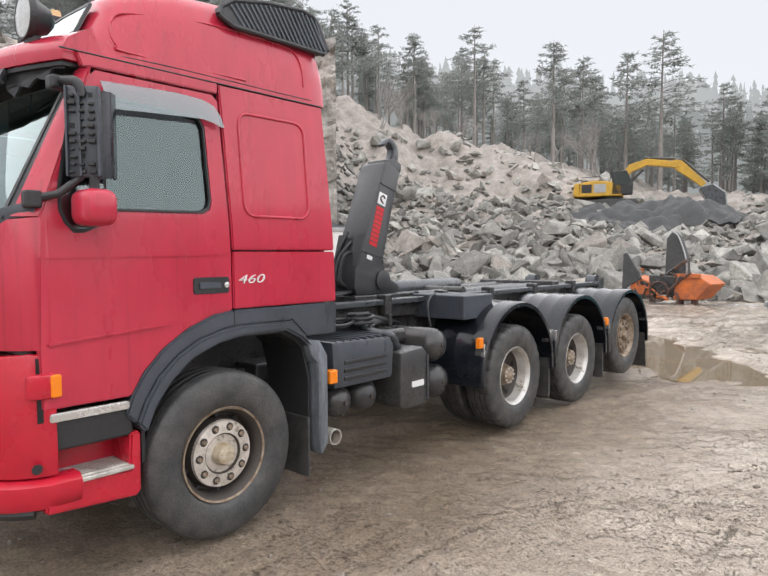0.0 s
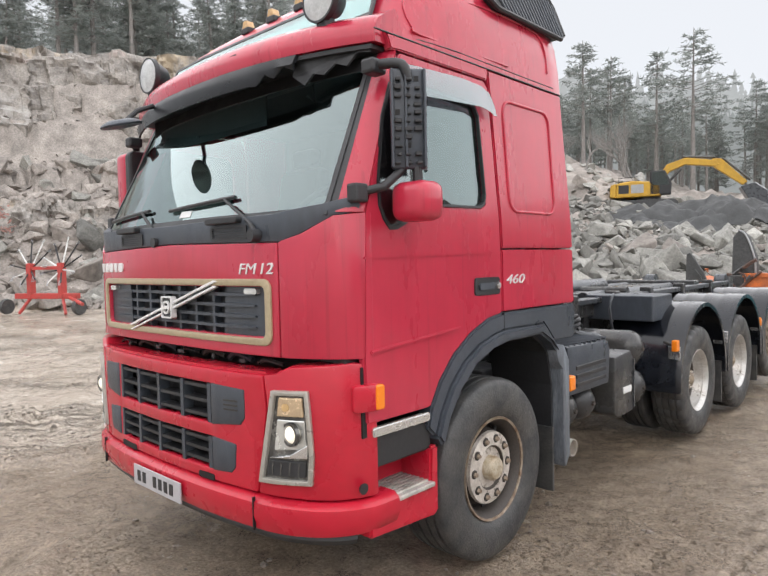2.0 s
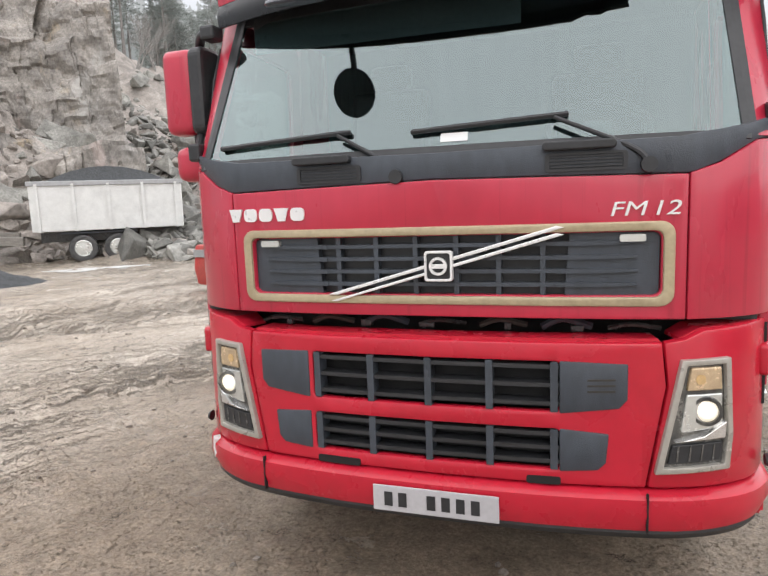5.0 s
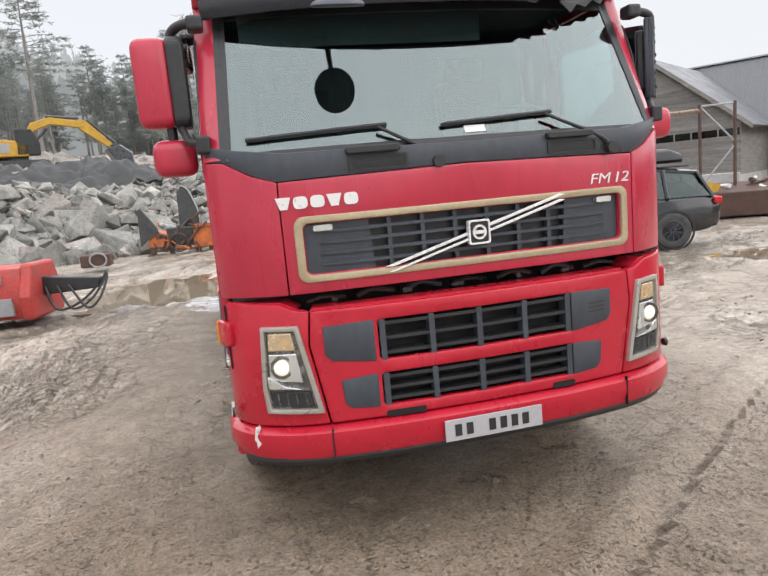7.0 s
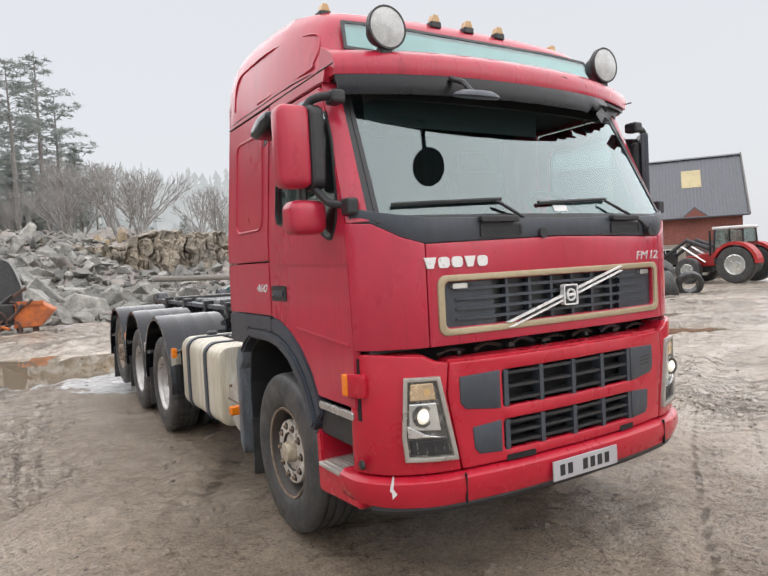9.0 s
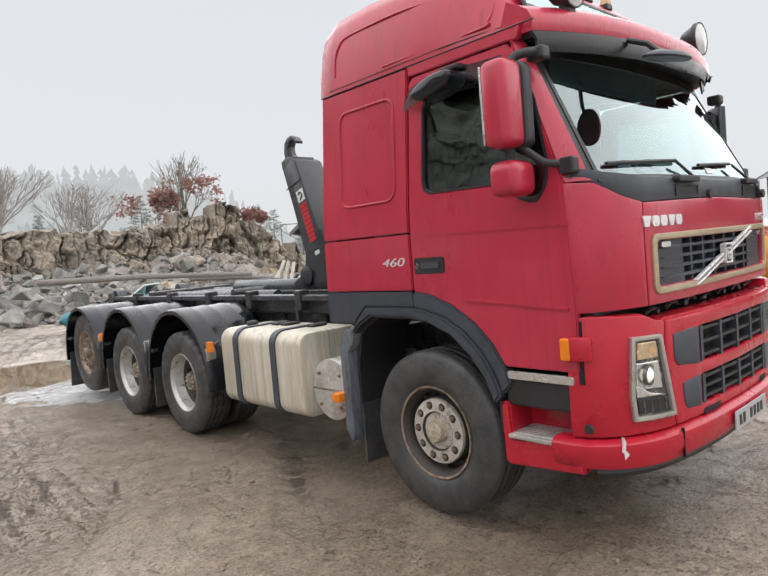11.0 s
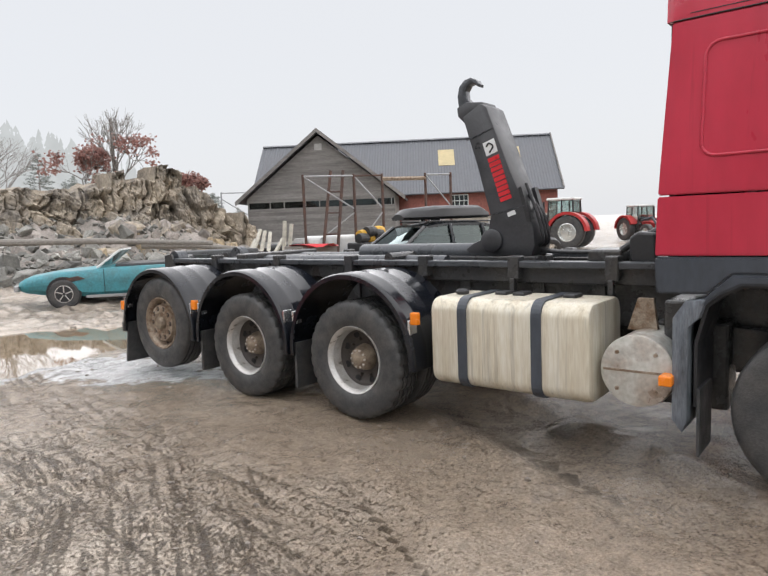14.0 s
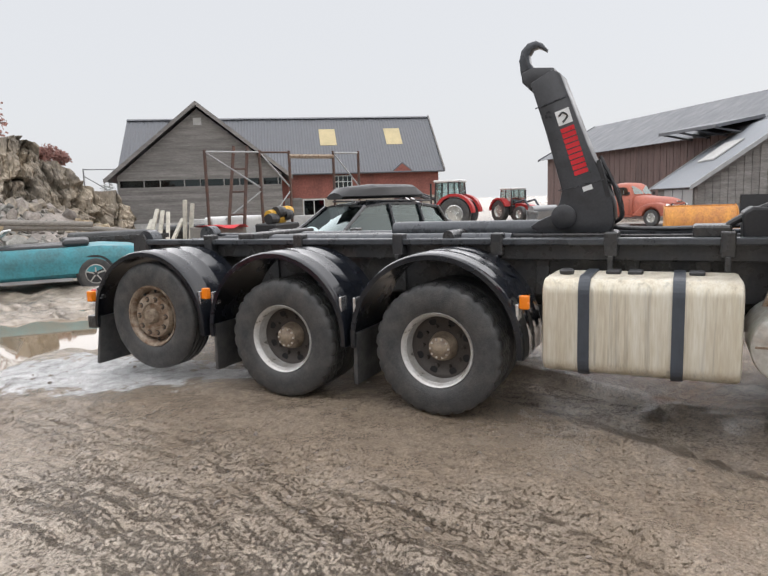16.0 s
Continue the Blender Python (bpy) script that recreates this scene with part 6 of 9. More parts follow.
# ---- wheels ----
def tyre(width, lugs=False):
    w = width / 2
    prof = [(0.292, w * 0.78), (0.32, w * 0.93), (0.37, w * 1.0), (0.43, w * 1.0), (0.475, w * 0.95), (0.505, w * 0.88), (0.519, w * 0.78)]
    for g in (0.55, 0.2):
        prof += [(0.524, w * (g + 0.06)), (0.512, w * (g + 0.05)), (0.512, w * (g - 0.05)), (0.524, w * (g - 0.06))]
    full = prof + [(r, -o) for r, o in reversed(prof)]
    segs = 112 if lugs else 64
    bm = lathe(full, segs, closed=True)
    if lugs:
        for i, v in enumerate(bm.verts):
            ring_i, k = divmod(i, segs)
            r = math.hypot(v.co.y, v.co.z)
            if r > 0.498 and k % 4 == 0:
                f = (r - 0.016) / r
                v.co.y *= f
                v.co.z *= f
    return bm


def nuts(count, radius, offset, parent, mat, size=0.017, h=0.03, turn=0.0):
    me = None
    for k in range(count):
        a = 2 * math.pi * k / count + turn
        m = Matrix.Translation((offset, radius * math.cos(a), radius * math.sin(a)))
        if me is None:
            ob = part("wheel_nut", lathe([(size, 0), (size, h * 0.5), (size * 0.7, h), (0.0001, h)], 8), mat, parent, matrix=m)
            me = ob.data
        else:
            ob = new("wheel_nut", me)
            ob.parent = parent
            ob.matrix_local = m


def wheel(kind, matrix, rim_mat, width):
    """kind: 'steer' bulges outward, 'drive' is deeply dished."""
    w = width / 2
    if kind == "steer":
        prof = [(0.262, -w * 0.9), (0.25, -0.02), (0.262, w * 0.62), (0.288, w * 0.72), (0.300, w * 0.80), (0.293, w * 0.86), (0.278, w * 0.80), (0.255, w * 0.55), (0.246, 0.03), (0.228, 0.03), (0.218, 0.085), (0.205, 0.118),
                (0.125, 0.125), (0.115, 0.105), (0.104, 0.085), (0.088, 0.085)]
    else:
        prof = [(0.262, -w * 0.9), (0.25, -0.02), (0.266, w * 0.62), (0.290, w * 0.72), (0.302, w * 0.80), (0.295, w * 0.88), (0.280, w * 0.82), (0.262, w * 0.5), (0.25, 0.0), (0.225, -0.045), (0.16, -0.055), (0.11, -0.05)]
    ob = part("wheel", lathe(prof, 56), rim_mat, truck, "steel truck wheel with tyre", smooth=40, matrix=matrix)
    part("tyre", tyre(width, kind == "drive"), RUBBER, ob, "worn muddy black tyre", smooth=35)
    if kind == "steer":
        part("wheel_disc", lathe([(0.212, 0.100), (0.207, 0.121), (0.13, 0.128), (0.122, 0.11)], 48, closed=False), HUB_SILVER if rim_mat is not RIM_RUST else RIM_RUST, ob, smooth=35)
        part("hub", lathe([(0.106, 0.07), (0.10, 0.095), (0.072, 0.10), (0.070, 0.15), (0.058, 0.168), (0.0001, 0.172)], 32), HUB_RUST if rim_mat is RIM_RUST else HUB_CREAM, ob, "greasy hub cap", smooth=35)
        # These flat dark discs paint in the shade of countersunk nut holes.
        nuts(10, 0.168, 0.1235, ob, NUT_DARK, 0.027, 0.006)
        nuts(10, 0.168, 0.126, ob, RIM_RUST, 0.015, 0.020)
        part("rim_edge", lathe([(0.286, w * 0.80), (0.300, w * 0.84), (0.297, w * 0.90), (0.284, w * 0.87)], 56, closed=True), RIM_RUST, ob, smooth=50)
        # Flat black discs stand in for the dark of open vent holes.
        for k in range(10):
            a = 2 * math.pi * (k + 0.5) / 10
            part("vent_hole", lathe([(0.016, 0), (0.016, 0.006), (0.0001, 0.006)], 10), BLACK_PLASTIC, ob, matrix=Matrix.Translation((0.06, 0.237 * math.cos(a), 0.237 * math.sin(a))))
    else:
        part("wheel_disc", lathe([(0.252, 0.01), (0.243, -0.012), (0.225, -0.026), (0.16, -0.044), (0.10, -0.046), (0.10, -0.06), (0.252, -0.06)], 48, closed=True), RIM_DARK, ob, smooth=35)
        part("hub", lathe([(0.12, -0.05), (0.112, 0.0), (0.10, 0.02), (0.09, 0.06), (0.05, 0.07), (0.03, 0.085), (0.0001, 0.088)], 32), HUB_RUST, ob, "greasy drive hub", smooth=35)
        nuts(10, 0.168, -0.045, ob, RIM_DARK, 0.016)
        nuts(10, 0.075, 0.06, ob, HUB_SILVER, 0.010, 0.014)
        # Hand holes are black discs too, their inner shade given as colour.
        for k in range(8):
            a = 2 * math.pi * (k + 0.5) / 8
            part("hand_hole", lathe([(0.031, 0), (0.031, 0.004), (0.0001, 0.004)], 14), DEEP_BLACK, ob, matrix=Matrix.Translation((-0.024, 0.213 * math.cos(a), 0.213 * math.sin(a))))
    return ob


FLIP = Matrix.Rotation(math.pi, 4, "Z")
for side in (1, -1):
    flip = Matrix.Identity(4) if side > 0 else FLIP
    wheel("steer", Matrix.Translation((side * 1.07, 1.335, 0.524)) @ flip, RIM_DARK, 0.35)
    for y in (4.75, 6.18):
        wheel("drive", Matrix.Translation((side * 1.165, y, 0.524)) @ flip, STEEL_RIM, 0.31)
        part("inner_tyre", tyre(0.30), RUBBER, truck, matrix=Matrix.Translation((side * 0.81, y, 0.524)) @ flip)
    wheel("steer", Matrix.Translation((side * 1.16, 7.68, 0.65)) @ flip, RIM_RUST, 0.31)
for y, z in ((1.335, 0.524), (4.75, 0.524), (6.18, 0.524), (7.68, 0.65)):
    part("axle", tube([(-0.95, y, z), (-0.4, y, z), (0.4, y, z), (0.95, y, z)], 0.07, 10), CHASSIS, truck)

# ---- chassis and hooklift ----
for side in (1, -1):
    part("chassis_rail", prism([(0.40, 0.84), (0.44, 0.84), (0.44, 1.14), (0.40, 1.14)] if side > 0 else [(-0.44, 0.84), (-0.40, 0.84), (-0.40, 1.14), (-0.44, 1.14)], "y", 0.9, 8.55, bevel=0.004), CHASSIS, truck)
    part("rail_flange", box(side * 0.36, side * 0.46, 0.9, 8.55, 1.14, 1.155), CHASSIS, truck)
    part("subframe_rail", box(*sorted((side * 0.42, side * 0.54)), 2.35, 8.50, 1.16, 1.31, 0.012), CHASSIS, truck, "black hooklift subframe rail")
    part("guide_rail", box(*sorted((side * 0.50, side * 0.62)), 2.40, 8.40, 1.29, 1.345, 0.01), FRAME_STEEL, truck, "worn upper guide rail")
    part("lift_cylinder", lathe([(0.07, 4.4), (0.075, 4.45), (0.075, 6.9), (0.06, 6.95), (0.04, 6.95), (0.04, 8.0)], 20, axis="y", center=(side * 0.29, 0, 1.30)), FRAME_STEEL, truck, "hydraulic lift cylinder", smooth=35)
    for y in (2.75, 3.55, 4.45, 5.35, 6.4, 7.5):
        b = part("container_guide", box(*sorted((side * 0.52, side * 0.64)), y - 0.05, y + 0.05, 1.20, 1.39, 0.012), CHASSIS, truck)
        part("guide_bolt", box(*sorted((side * 0.60, side * 0.66)), y - 0.02, y + 0.02, 1.10, 1.21, 0.006), CHASSIS, b)
    for y in (2.9, 3.4, 4.1, 5.4, 6.8):
        part("frame_bracket", prism([(y - 0.06, 0.86), (y + 0.06, 0.86), (y + 0.05, 1.16), (y - 0.05, 1.16)], "x", side * 0.44, side * 0.475, bevel=0.006), CHASSIS, truck)
    part("rear_roller", lathe([(0.05, 0), (0.11, 0), (0.11, 0.14), (0.05, 0.14)], 28, center=(side * 0.50 - 0.07, 8.42, 1.33)), FRAME_STEEL, truck, "steel rear roller", smooth=40)
    part("roller_bracket", prism([(8.25, 1.1), (8.56, 1.1), (8.54, 1.38), (8.40, 1.40)], "x", side * 0.60, side * 0.63), CHASSIS, truck)
for y in (1.6, 2.6, 3.6, 5.4, 6.9, 8.3):
    part("cross_member", box(-0.42, 0.42, y - 0.05, y + 0.05, 0.92, 1.10, 0.01), CHASSIS, truck)
part("sliding_frame", box(-0.19, 0.19, 3.55, 7.4, 1.20, 1.36, 0.015), CHASSIS, truck, "sliding jib of the hooklift")
part("jib_tube", lathe([(0.085, 4.1), (0.09, 4.14), (0.09, 5.6), (0.085, 5.62)], 24, axis="y", center=(-0.06, 0, 1.385)), FRAME_STEEL, truck, smooth=40)
part("cross_tube", tube([(-0.55, 4.9, 1.36), (0.55, 4.9, 1.36)], 0.05, 12), CHASSIS, truck)
part("cross_beam", box(-0.58, 0.58, 6.95, 7.15, 1.30, 1.40, 0.015), CHASSIS, truck)

arm_o = [(3.60, 1.36), (4.20, 1.36), (4.27, 1.42), (4.20, 1.47), (4.08, 1.52), (4.02, 1.62), (4.00, 1.72), (4.13, 2.20), (4.27, 2.64), (4.08, 2.74), (4.02, 2.70), (3.79, 2.10), (3.585, 1.62), (3.57, 1.45)]
arm = part("hook_arm", prism(arm_o, "x", -0.17, 0.17, bevel=0.012), HOOK_PAINT, truck, "upright dark grey hook arm with red lettering plate", smooth=35)
hook_o = [(4.05, 2.70), (4.10, 2.755), (4.18, 2.755), (4.255, 2.78), (4.30, 2.84), (4.305, 2.90), (4.275, 2.945), (4.23, 2.955), (4.185, 2.93), (4.16, 2.91), (4.155, 2.94), (4.19, 2.985), (4.25, 3.015), (4.32, 3.0), (4.375, 2.945), (4.395, 2.86), (4.38, 2.74),
          (4.34, 2.66), (4.27, 2.60)]
part("hook", prism(hook_o, "x", -0.05, 0.05, bevel=0.014), FRAME_STEEL, arm, "worn steel hook", smooth=35)
part("hook_cheek", prism([(4.03, 2.62), (4.25, 2.56), (4.35, 2.66), (4.36, 2.74), (4.26, 2.78), (4.08, 2.76)], "x", -0.12, 0.12, bevel=0.012), HOOK_PAINT, arm, smooth=35)
for sgn in (-1, 1):
    part("arm_gusset", lathe([(0.09, 0), (0.105, 0.01), (0.105, 0.02), (0.09, 0.025), (0.0001, 0.025)], 28, center=(sgn * 0.17 - (0.04 if sgn < 0 else 0), 3.98, 1.50)), HOOK_PAINT, arm, smooth=35)
    part("weld_band", prism([(3.965, 2.50), (4.225, 2.42), (4.222, 2.43), (3.962, 2.51)], "x", sgn * 0.168, sgn * 0.176), FRAME_STEEL, arm)
    part("weld_band", prism([(3.66, 1.80), (4.03, 1.72), (4.03, 1.728), (3.66, 1.808)], "x", sgn * 0.168, sgn * 0.175), FRAME_STEEL, arm)
    tilt = math.atan2(-0.42, 1.3)

    def on_arm(u, v):
        """u along the arm upward from the plate's foot, v across."""
        return 3.83 + u * 0.30 + v * 0.954, 1.84 + u * 0.954 - v * 0.30

    x_in, x_out = sgn * 0.168, sgn * 0.1735
    for k in range(9):
        u = 0.02 + 0.047 * k
        part("plate_letter_bar", prism([on_arm(u, -0.058), on_arm(u, 0.058), on_arm(u + 0.037, 0.058), on_arm(u + 0.037, -0.058)], "x", x_in, x_out), STICKER_RED, arm)
    pic = part("white_badge", prism([on_arm(0.46, -0.06), on_arm(0.46, 0.06), on_arm(0.585, 0.06), on_arm(0.585, -0.06)], "x", x_in, x_out), STICKER_WHITE, arm, "white badge with a dark hook shape")
    part("badge_shape", tube(curve_points([(sgn * 0.176, *on_arm(0.48, 0.02)), (sgn * 0.176, *on_arm(0.52, -0.03)), (sgn * 0.176, *on_arm(0.56, 0.0)), (sgn * 0.176, *on_arm(0.54, 0.035))], 6), 0.008, 6), BLACK_PLASTIC, pic)
    part("small_label", prism([on_arm(-0.13, -0.05), on_arm(-0.13, 0.03), on_arm(-0.09, 0.03), on_arm(-0.09, -0.05)], "x", x_in, x_out), STICKER_WHITE, arm)
    part("arm_slot", prism([(3.60, 1.66), (3.64, 1.66), (3.72, 1.96), (3.69, 1.97)], "x", sgn * 0.1, sgn * 0.172), BLACK_PLASTIC, arm)
for k in range(3):
    hose = curve_points([(0.05 * k - 0.05, 3.70, 2.0 - 0.1 * k), (0.06 * k - 0.1, 3.58, 1.75), (0.06 * k - 0.1, 3.52, 1.5), (0.05 * k, 3.6, 1.40), (0.0 + 0.1 * k, 3.0, 1.38), (0.1 + 0.1 * k, 2.3, 1.42)], 8)
    part("hydraulic_hose", tube(hose, 0.016, 8), BLACK_PLASTIC, truck)
part("valve_block", box(-0.5, -0.15, 2.72, 2.98, 1.33, 1.43, 0.02), CHASSIS, truck)
part("valve_tower", prism([(2.45, 1.30), (2.65, 1.30), (2.66, 1.52), (2.60, 1.56), (2.47, 1.55)], "x", -0.52, -0.22, bevel=0.02), BLACK_PLASTIC, truck)
part("valve_hose", tube(curve_points([(-0.4, 2.75, 1.42), (-0.4, 2.62, 1.50), (-0.4, 2.45, 1.57), (-0.4, 2.3, 1.55), (-0.4, 2.2, 1.45)], 8), 0.028, 8), BLACK_PLASTIC, truck)
part("gearbox", box(-0.3, 0.3, 1.9, 3.3, 0.6, 1.05, 0.06), CHASSIS, truck)
part("engine", box(-0.38, 0.38, 0.5, 1.9, 0.65, 1.28, 0.05), CHASSIS, truck)
part("propeller_shaft", tube([(0, 3.3, 0.75), (0, 4.7, 0.6)], 0.06, 12), CHASSIS, truck)

# fenders over the rear axles
for side in (1, -1):
    for y, yc, flap in ((4.75, 4.77, False), (6.18, 6.22, False), (7.68, 7.69, True)):
        xs = [(1.355, 0.66), (1.355, 0.698), (1.335, 0.708), (1.30, 0.712), (1.19, 0.712), (1.175, 0.715), (1.16, 0.712), (1.0, 0.712), (0.985, 0.715), (0.97, 0.712), (0.81, 0.712), (0.795, 0.715), (0.78, 0.712), (0.66, 0.712), (0.66, 0.70), (1.33, 0.70), (1.34, 0.66)]
        rings = []
        for k in range(37):
            a = math.pi * (-0.03 + 1.06 * k / 36)
            rings.append([(side * x, yc - r * math.cos(a), 0.575 + r * math.sin(a)) for x, r in xs])
        fender = part("fender", loft(rings, closed=True), BLACK_GLOSS, truck, "glossy wet black rear fender", smooth=35)
        part("fender_strut", tube([(side * 0.44, yc, 1.08), (side * 0.95, yc, 1.25)], 0.025), CHASSIS, fender)
        for e in (-1, 1):
            part("fender_clip", box(*sorted((side * 1.24, side * 1.34)), yc + e * 0.66 - 0.012, yc + e * 0.66 + 0.012, 0.80, 0.92, 0.004), CHROME, fender)
        part("mud_flap", prism([(yc + 0.66, 0.62), (yc + 0.69, 0.62), (yc + 0.70 + (0.08 if flap else 0), 0.13 if flap else 0.2), (yc + 0.67 + (0.08 if flap else 0), 0.12 if flap else 0.19)], "x", side * 0.72, side * 1.31), RUBBER, fender, "black rubber mud flap")
    for y, z in ((4.06, 0.935), (6.97, 0.90)):
        lamp = part("side_marker", box(*sorted((side * 1.29, side * 1.34)), y - 0.035, y + 0.035, z - 0.05, z + 0.05, 0.010), AMBER, truck, "amber side marker lamp")
        part("marker_stalk", tube([(side * 1.20, y + 0.06, z + 0.02), (side * 1.30, y, z)], 0.016), CHASSIS, lamp)
    part("tail_lamp", box(*sorted((side * 0.85, side * 1.2)), 8.5, 8.60, 0.74, 0.87, 0.012), RED_LENS, truck, "rear lamp cluster")
    part("tail_marker", box(*sorted((side * 1.2, side * 1.26)), 8.52, 8.60, 0.75, 0.86, 0.012), AMBER, truck, "amber rear marker")
part("rear_bumper", box(-1.24, 1.24, 8.52, 8.64, 0.47, 0.60, 0.012), CHASSIS, truck, "rear underrun bar")
for x in (-0.5, 0.5):
    part("rear_bumper_arm", box(x - 0.04, x + 0.04, 8.4, 8.54, 0.5, 1.1), CHASSIS, truck)

# right side: fuel tank, silencer
bm = prism(rounded(-1.265, -0.62, 0.42, 1.105, 0.11, 6), "y", 2.68, 3.95, bevel=0.03)
tank = part("fuel_tank", bm, TANK_ALU, truck, "weathered pale aluminium fuel tank with dark straps", smooth=35)
for y in (3.06, 3.66):
    part("tank_strap", prism(rounded(-1.278, -0.607, 0.407, 1.118, 0.118, 6), "y", y - 0.038, y + 0.038, holes=[rounded(-1.264, -0.621, 0.421, 1.104, 0.108, 6)]), GREY_PLASTIC, tank, "dark tank strap")
part("tank_cap", lathe([(0.05, 0), (0.055, 0.03), (0.04, 0.045)], 20, axis="z", center=(-0.98, 3.82, 1.10)), BLACK_PLASTIC, tank)
for y in (2.95, 3.35, 3.5):
    part("tank_fitting", box(-0.95, -0.80, y - 0.05, y + 0.05, 1.10, 1.13, 0.01), BLACK_PLASTIC, tank)
sil = part("silencer", lathe([(0.235, 0), (0.235, 0.62)], 40, center=(-1.17, 2.40, 0.68)), EXHAUST, truck, "stained round silencer with rusty end plate", smooth=40)
part("end_plate", lathe([(0.238, 0), (0.232, -0.025), (0.20, -0.035), (0.0001, -0.04)], 40, center=(-1.17, 2.40, 0.68)), EXHAUST, sil, "rust-stained end plate", smooth=30)
for k in range(4):
    a = radians(45 + 90 * k)
    part("plate_bolt", lathe([(0.014, 0), (0.012, -0.02), (0.0001, -0.02)], 8, center=(-1.205, 2.40 + 0.17 * math.cos(a), 0.68 + 0.17 * math.sin(a))), RIM_RUST, sil)
part("plate_seam", box(-1.214, -1.205, 2.19, 2.61, 0.675, 0.69), RIM_RUST, sil)
part("front_marker", box(-1.33, -1.21, 2.155, 2.235, 0.635, 0.70, 0.01), AMBER, truck, "amber side marker lamp")
part("silencer_bracket", prism([(2.35, 0.9), (2.55, 0.9), (2.48, 1.12), (2.38, 1.12)], "x", -0.9, -0.86), RIM_RUST, truck)
part("front_box_right", box(-0.95, -0.5, 2.05, 2.3, 0.75, 1.12, 0.02), CHASSIS, truck)

# left side: battery box, air tanks, hydraulic tank, valve box
bat = part("battery_box", prism([(2.30, 0.77), (2.95, 0.77), (2.97, 1.03), (2.93, 1.10), (2.28, 1.12)], "x", 0.66, 1.20, bevel=0.015), GREY_PLASTIC, truck, "dark plastic battery box with ribbed lid", smooth=35)
for k in range(8):
    part("lid_rib", tube([(0.68, 2.33 + 0.083 * k, 1.121), (1.19, 2.33 + 0.083 * k, 1.117)], 0.012, 6), GREY_PLASTIC, bat)
for k in range(3):
    part("box_groove", prism([(2.40, 0.82 + 0.06 * k), (2.88, 0.82 + 0.06 * k), (2.88, 0.85 + 0.06 * k), (2.40, 0.85 + 0.06 * k)], "x", 1.195, 1.208, bevel=0.005), BLACK_PLASTIC, bat)


def air_tank(y, z, r, x0, x1, label):
    prof = [(0.0001, x1), (r * 0.5, x1 - 0.015), (r * 0.85, x1 - 0.05), (r, x1 - 0.10), (r, x0)]
    ob = part("air_tank", lathe(prof, 32, center=(0, y, z)), CHASSIS, truck, label, smooth=40)
    part("drain_plug", lathe([(0.02, x1 - 0.01), (0.018, x1 + 0.012), (0.0001, x1 + 0.012)], 10, center=(0, y, z)), RIM_DARK, ob)


air_tank(2.44, 0.64, 0.13, 0.6, 1.17, "black air tank under the battery box")
air_tank(2.73, 0.645, 0.13, 0.6, 1.17, "black air tank under the battery box")
air_tank(3.66, 0.945, 0.15, 0.5, 1.18, "black upper air tank")
air_tank(3.68, 0.61, 0.15, 0.5, 1.18, "black lower air tank")
hyd = part("hydraulic_tank", prism([(3.05, 0.50), (3.12, 0.46), (3.40, 0.47), (3.45, 0.52), (3.45, 0.88), (3.36, 0.97), (3.06, 0.95)], "x", 0.70, 1.20, bevel=0.02), CHASSIS, truck, "black hydraulic oil tank", smooth=35)
part("tank_badge", prism(rounded(3.20, 3.36, 0.64, 0.69, 0.008), "x", 1.198, 1.206), STICKER_WHITE, hyd, "pale plain badge")
part("tank_edge", prism([(3.40, 0.5), (3.42, 0.5), (3.42, 0.9), (3.40, 0.9)], "x", 1.2, 1.21), FRAME_STEEL, hyd)
part("filler_hose", tube(curve_points([(1.05, 3.2, 0.95), (1.05, 3.1, 1.08), (0.95, 2.98, 1.12), (0.8, 2.95, 1.2)], 8), 0.035, 10), FRAME_STEEL, truck)
for k in range(5):
    pts = curve_points([(0.55 + 0.09 * k, 2.3, 1.22 + 0.02 * (k % 2)), (0.62 + 0.08 * k, 2.7, 1.17 + 0.03 * (k % 3)), (0.8 - 0.02 * k, 3.1, 1.16 + 0.02 * k), (0.6, 3.5 + 0.05 * k, 1.12), (0.5, 3.9, 1.05)], 8)
    part("brake_hose", tube(pts, 0.014 + 0.004 * (k % 2), 8), BLACK_PLASTIC, truck)
coil = [(0.85 + 0.09 * math.cos(a), 2.95 + 0.12 * math.sin(a), 1.16 + 0.006 * a) for a in np.linspace(0, 6 * math.pi, 60)]
part("coiled_hose", tube(coil, 0.016, 8), BLACK_PLASTIC, truck)
part("valve_box", box(0.45, 1.10, 4.12, 4.62, 1.13, 1.365, 0.012), GREY_PLASTIC, truck, "dark steel storage box")
part("valve_unit", box(0.55, 0.9, 3.2, 3.5, 0.98, 1.1, 0.03), CHASSIS, truck)
part("vent_bend", tube(curve_points([(0.75, 4.05, 1.05), (0.75, 4.0, 1.25), (0.75, 4.06, 1.36), (0.7, 4.2, 1.37)], 8), 0.013, 8), FRAME_STEEL, truck)
part("exhaust_pipe", lathe([(0.055, 0.55), (0.06, 1.16), (0.052, 1.16), (0.05, 0.9)], 24, center=(0.08, 2.27, 0.43)), EXHAUST, truck, "rusty exhaust outlet pipe", smooth=40)
part("front_marker", box(1.20, 1.26, 2.20, 2.28, 0.83, 0.93, 0.01), AMBER, truck, "amber side marker lamp")
part("low_beam_stay", tube([(-1.0, 0.5, 0.44), (-1.0, 0.55, 0.40)], 0.015), CHROME, truck)

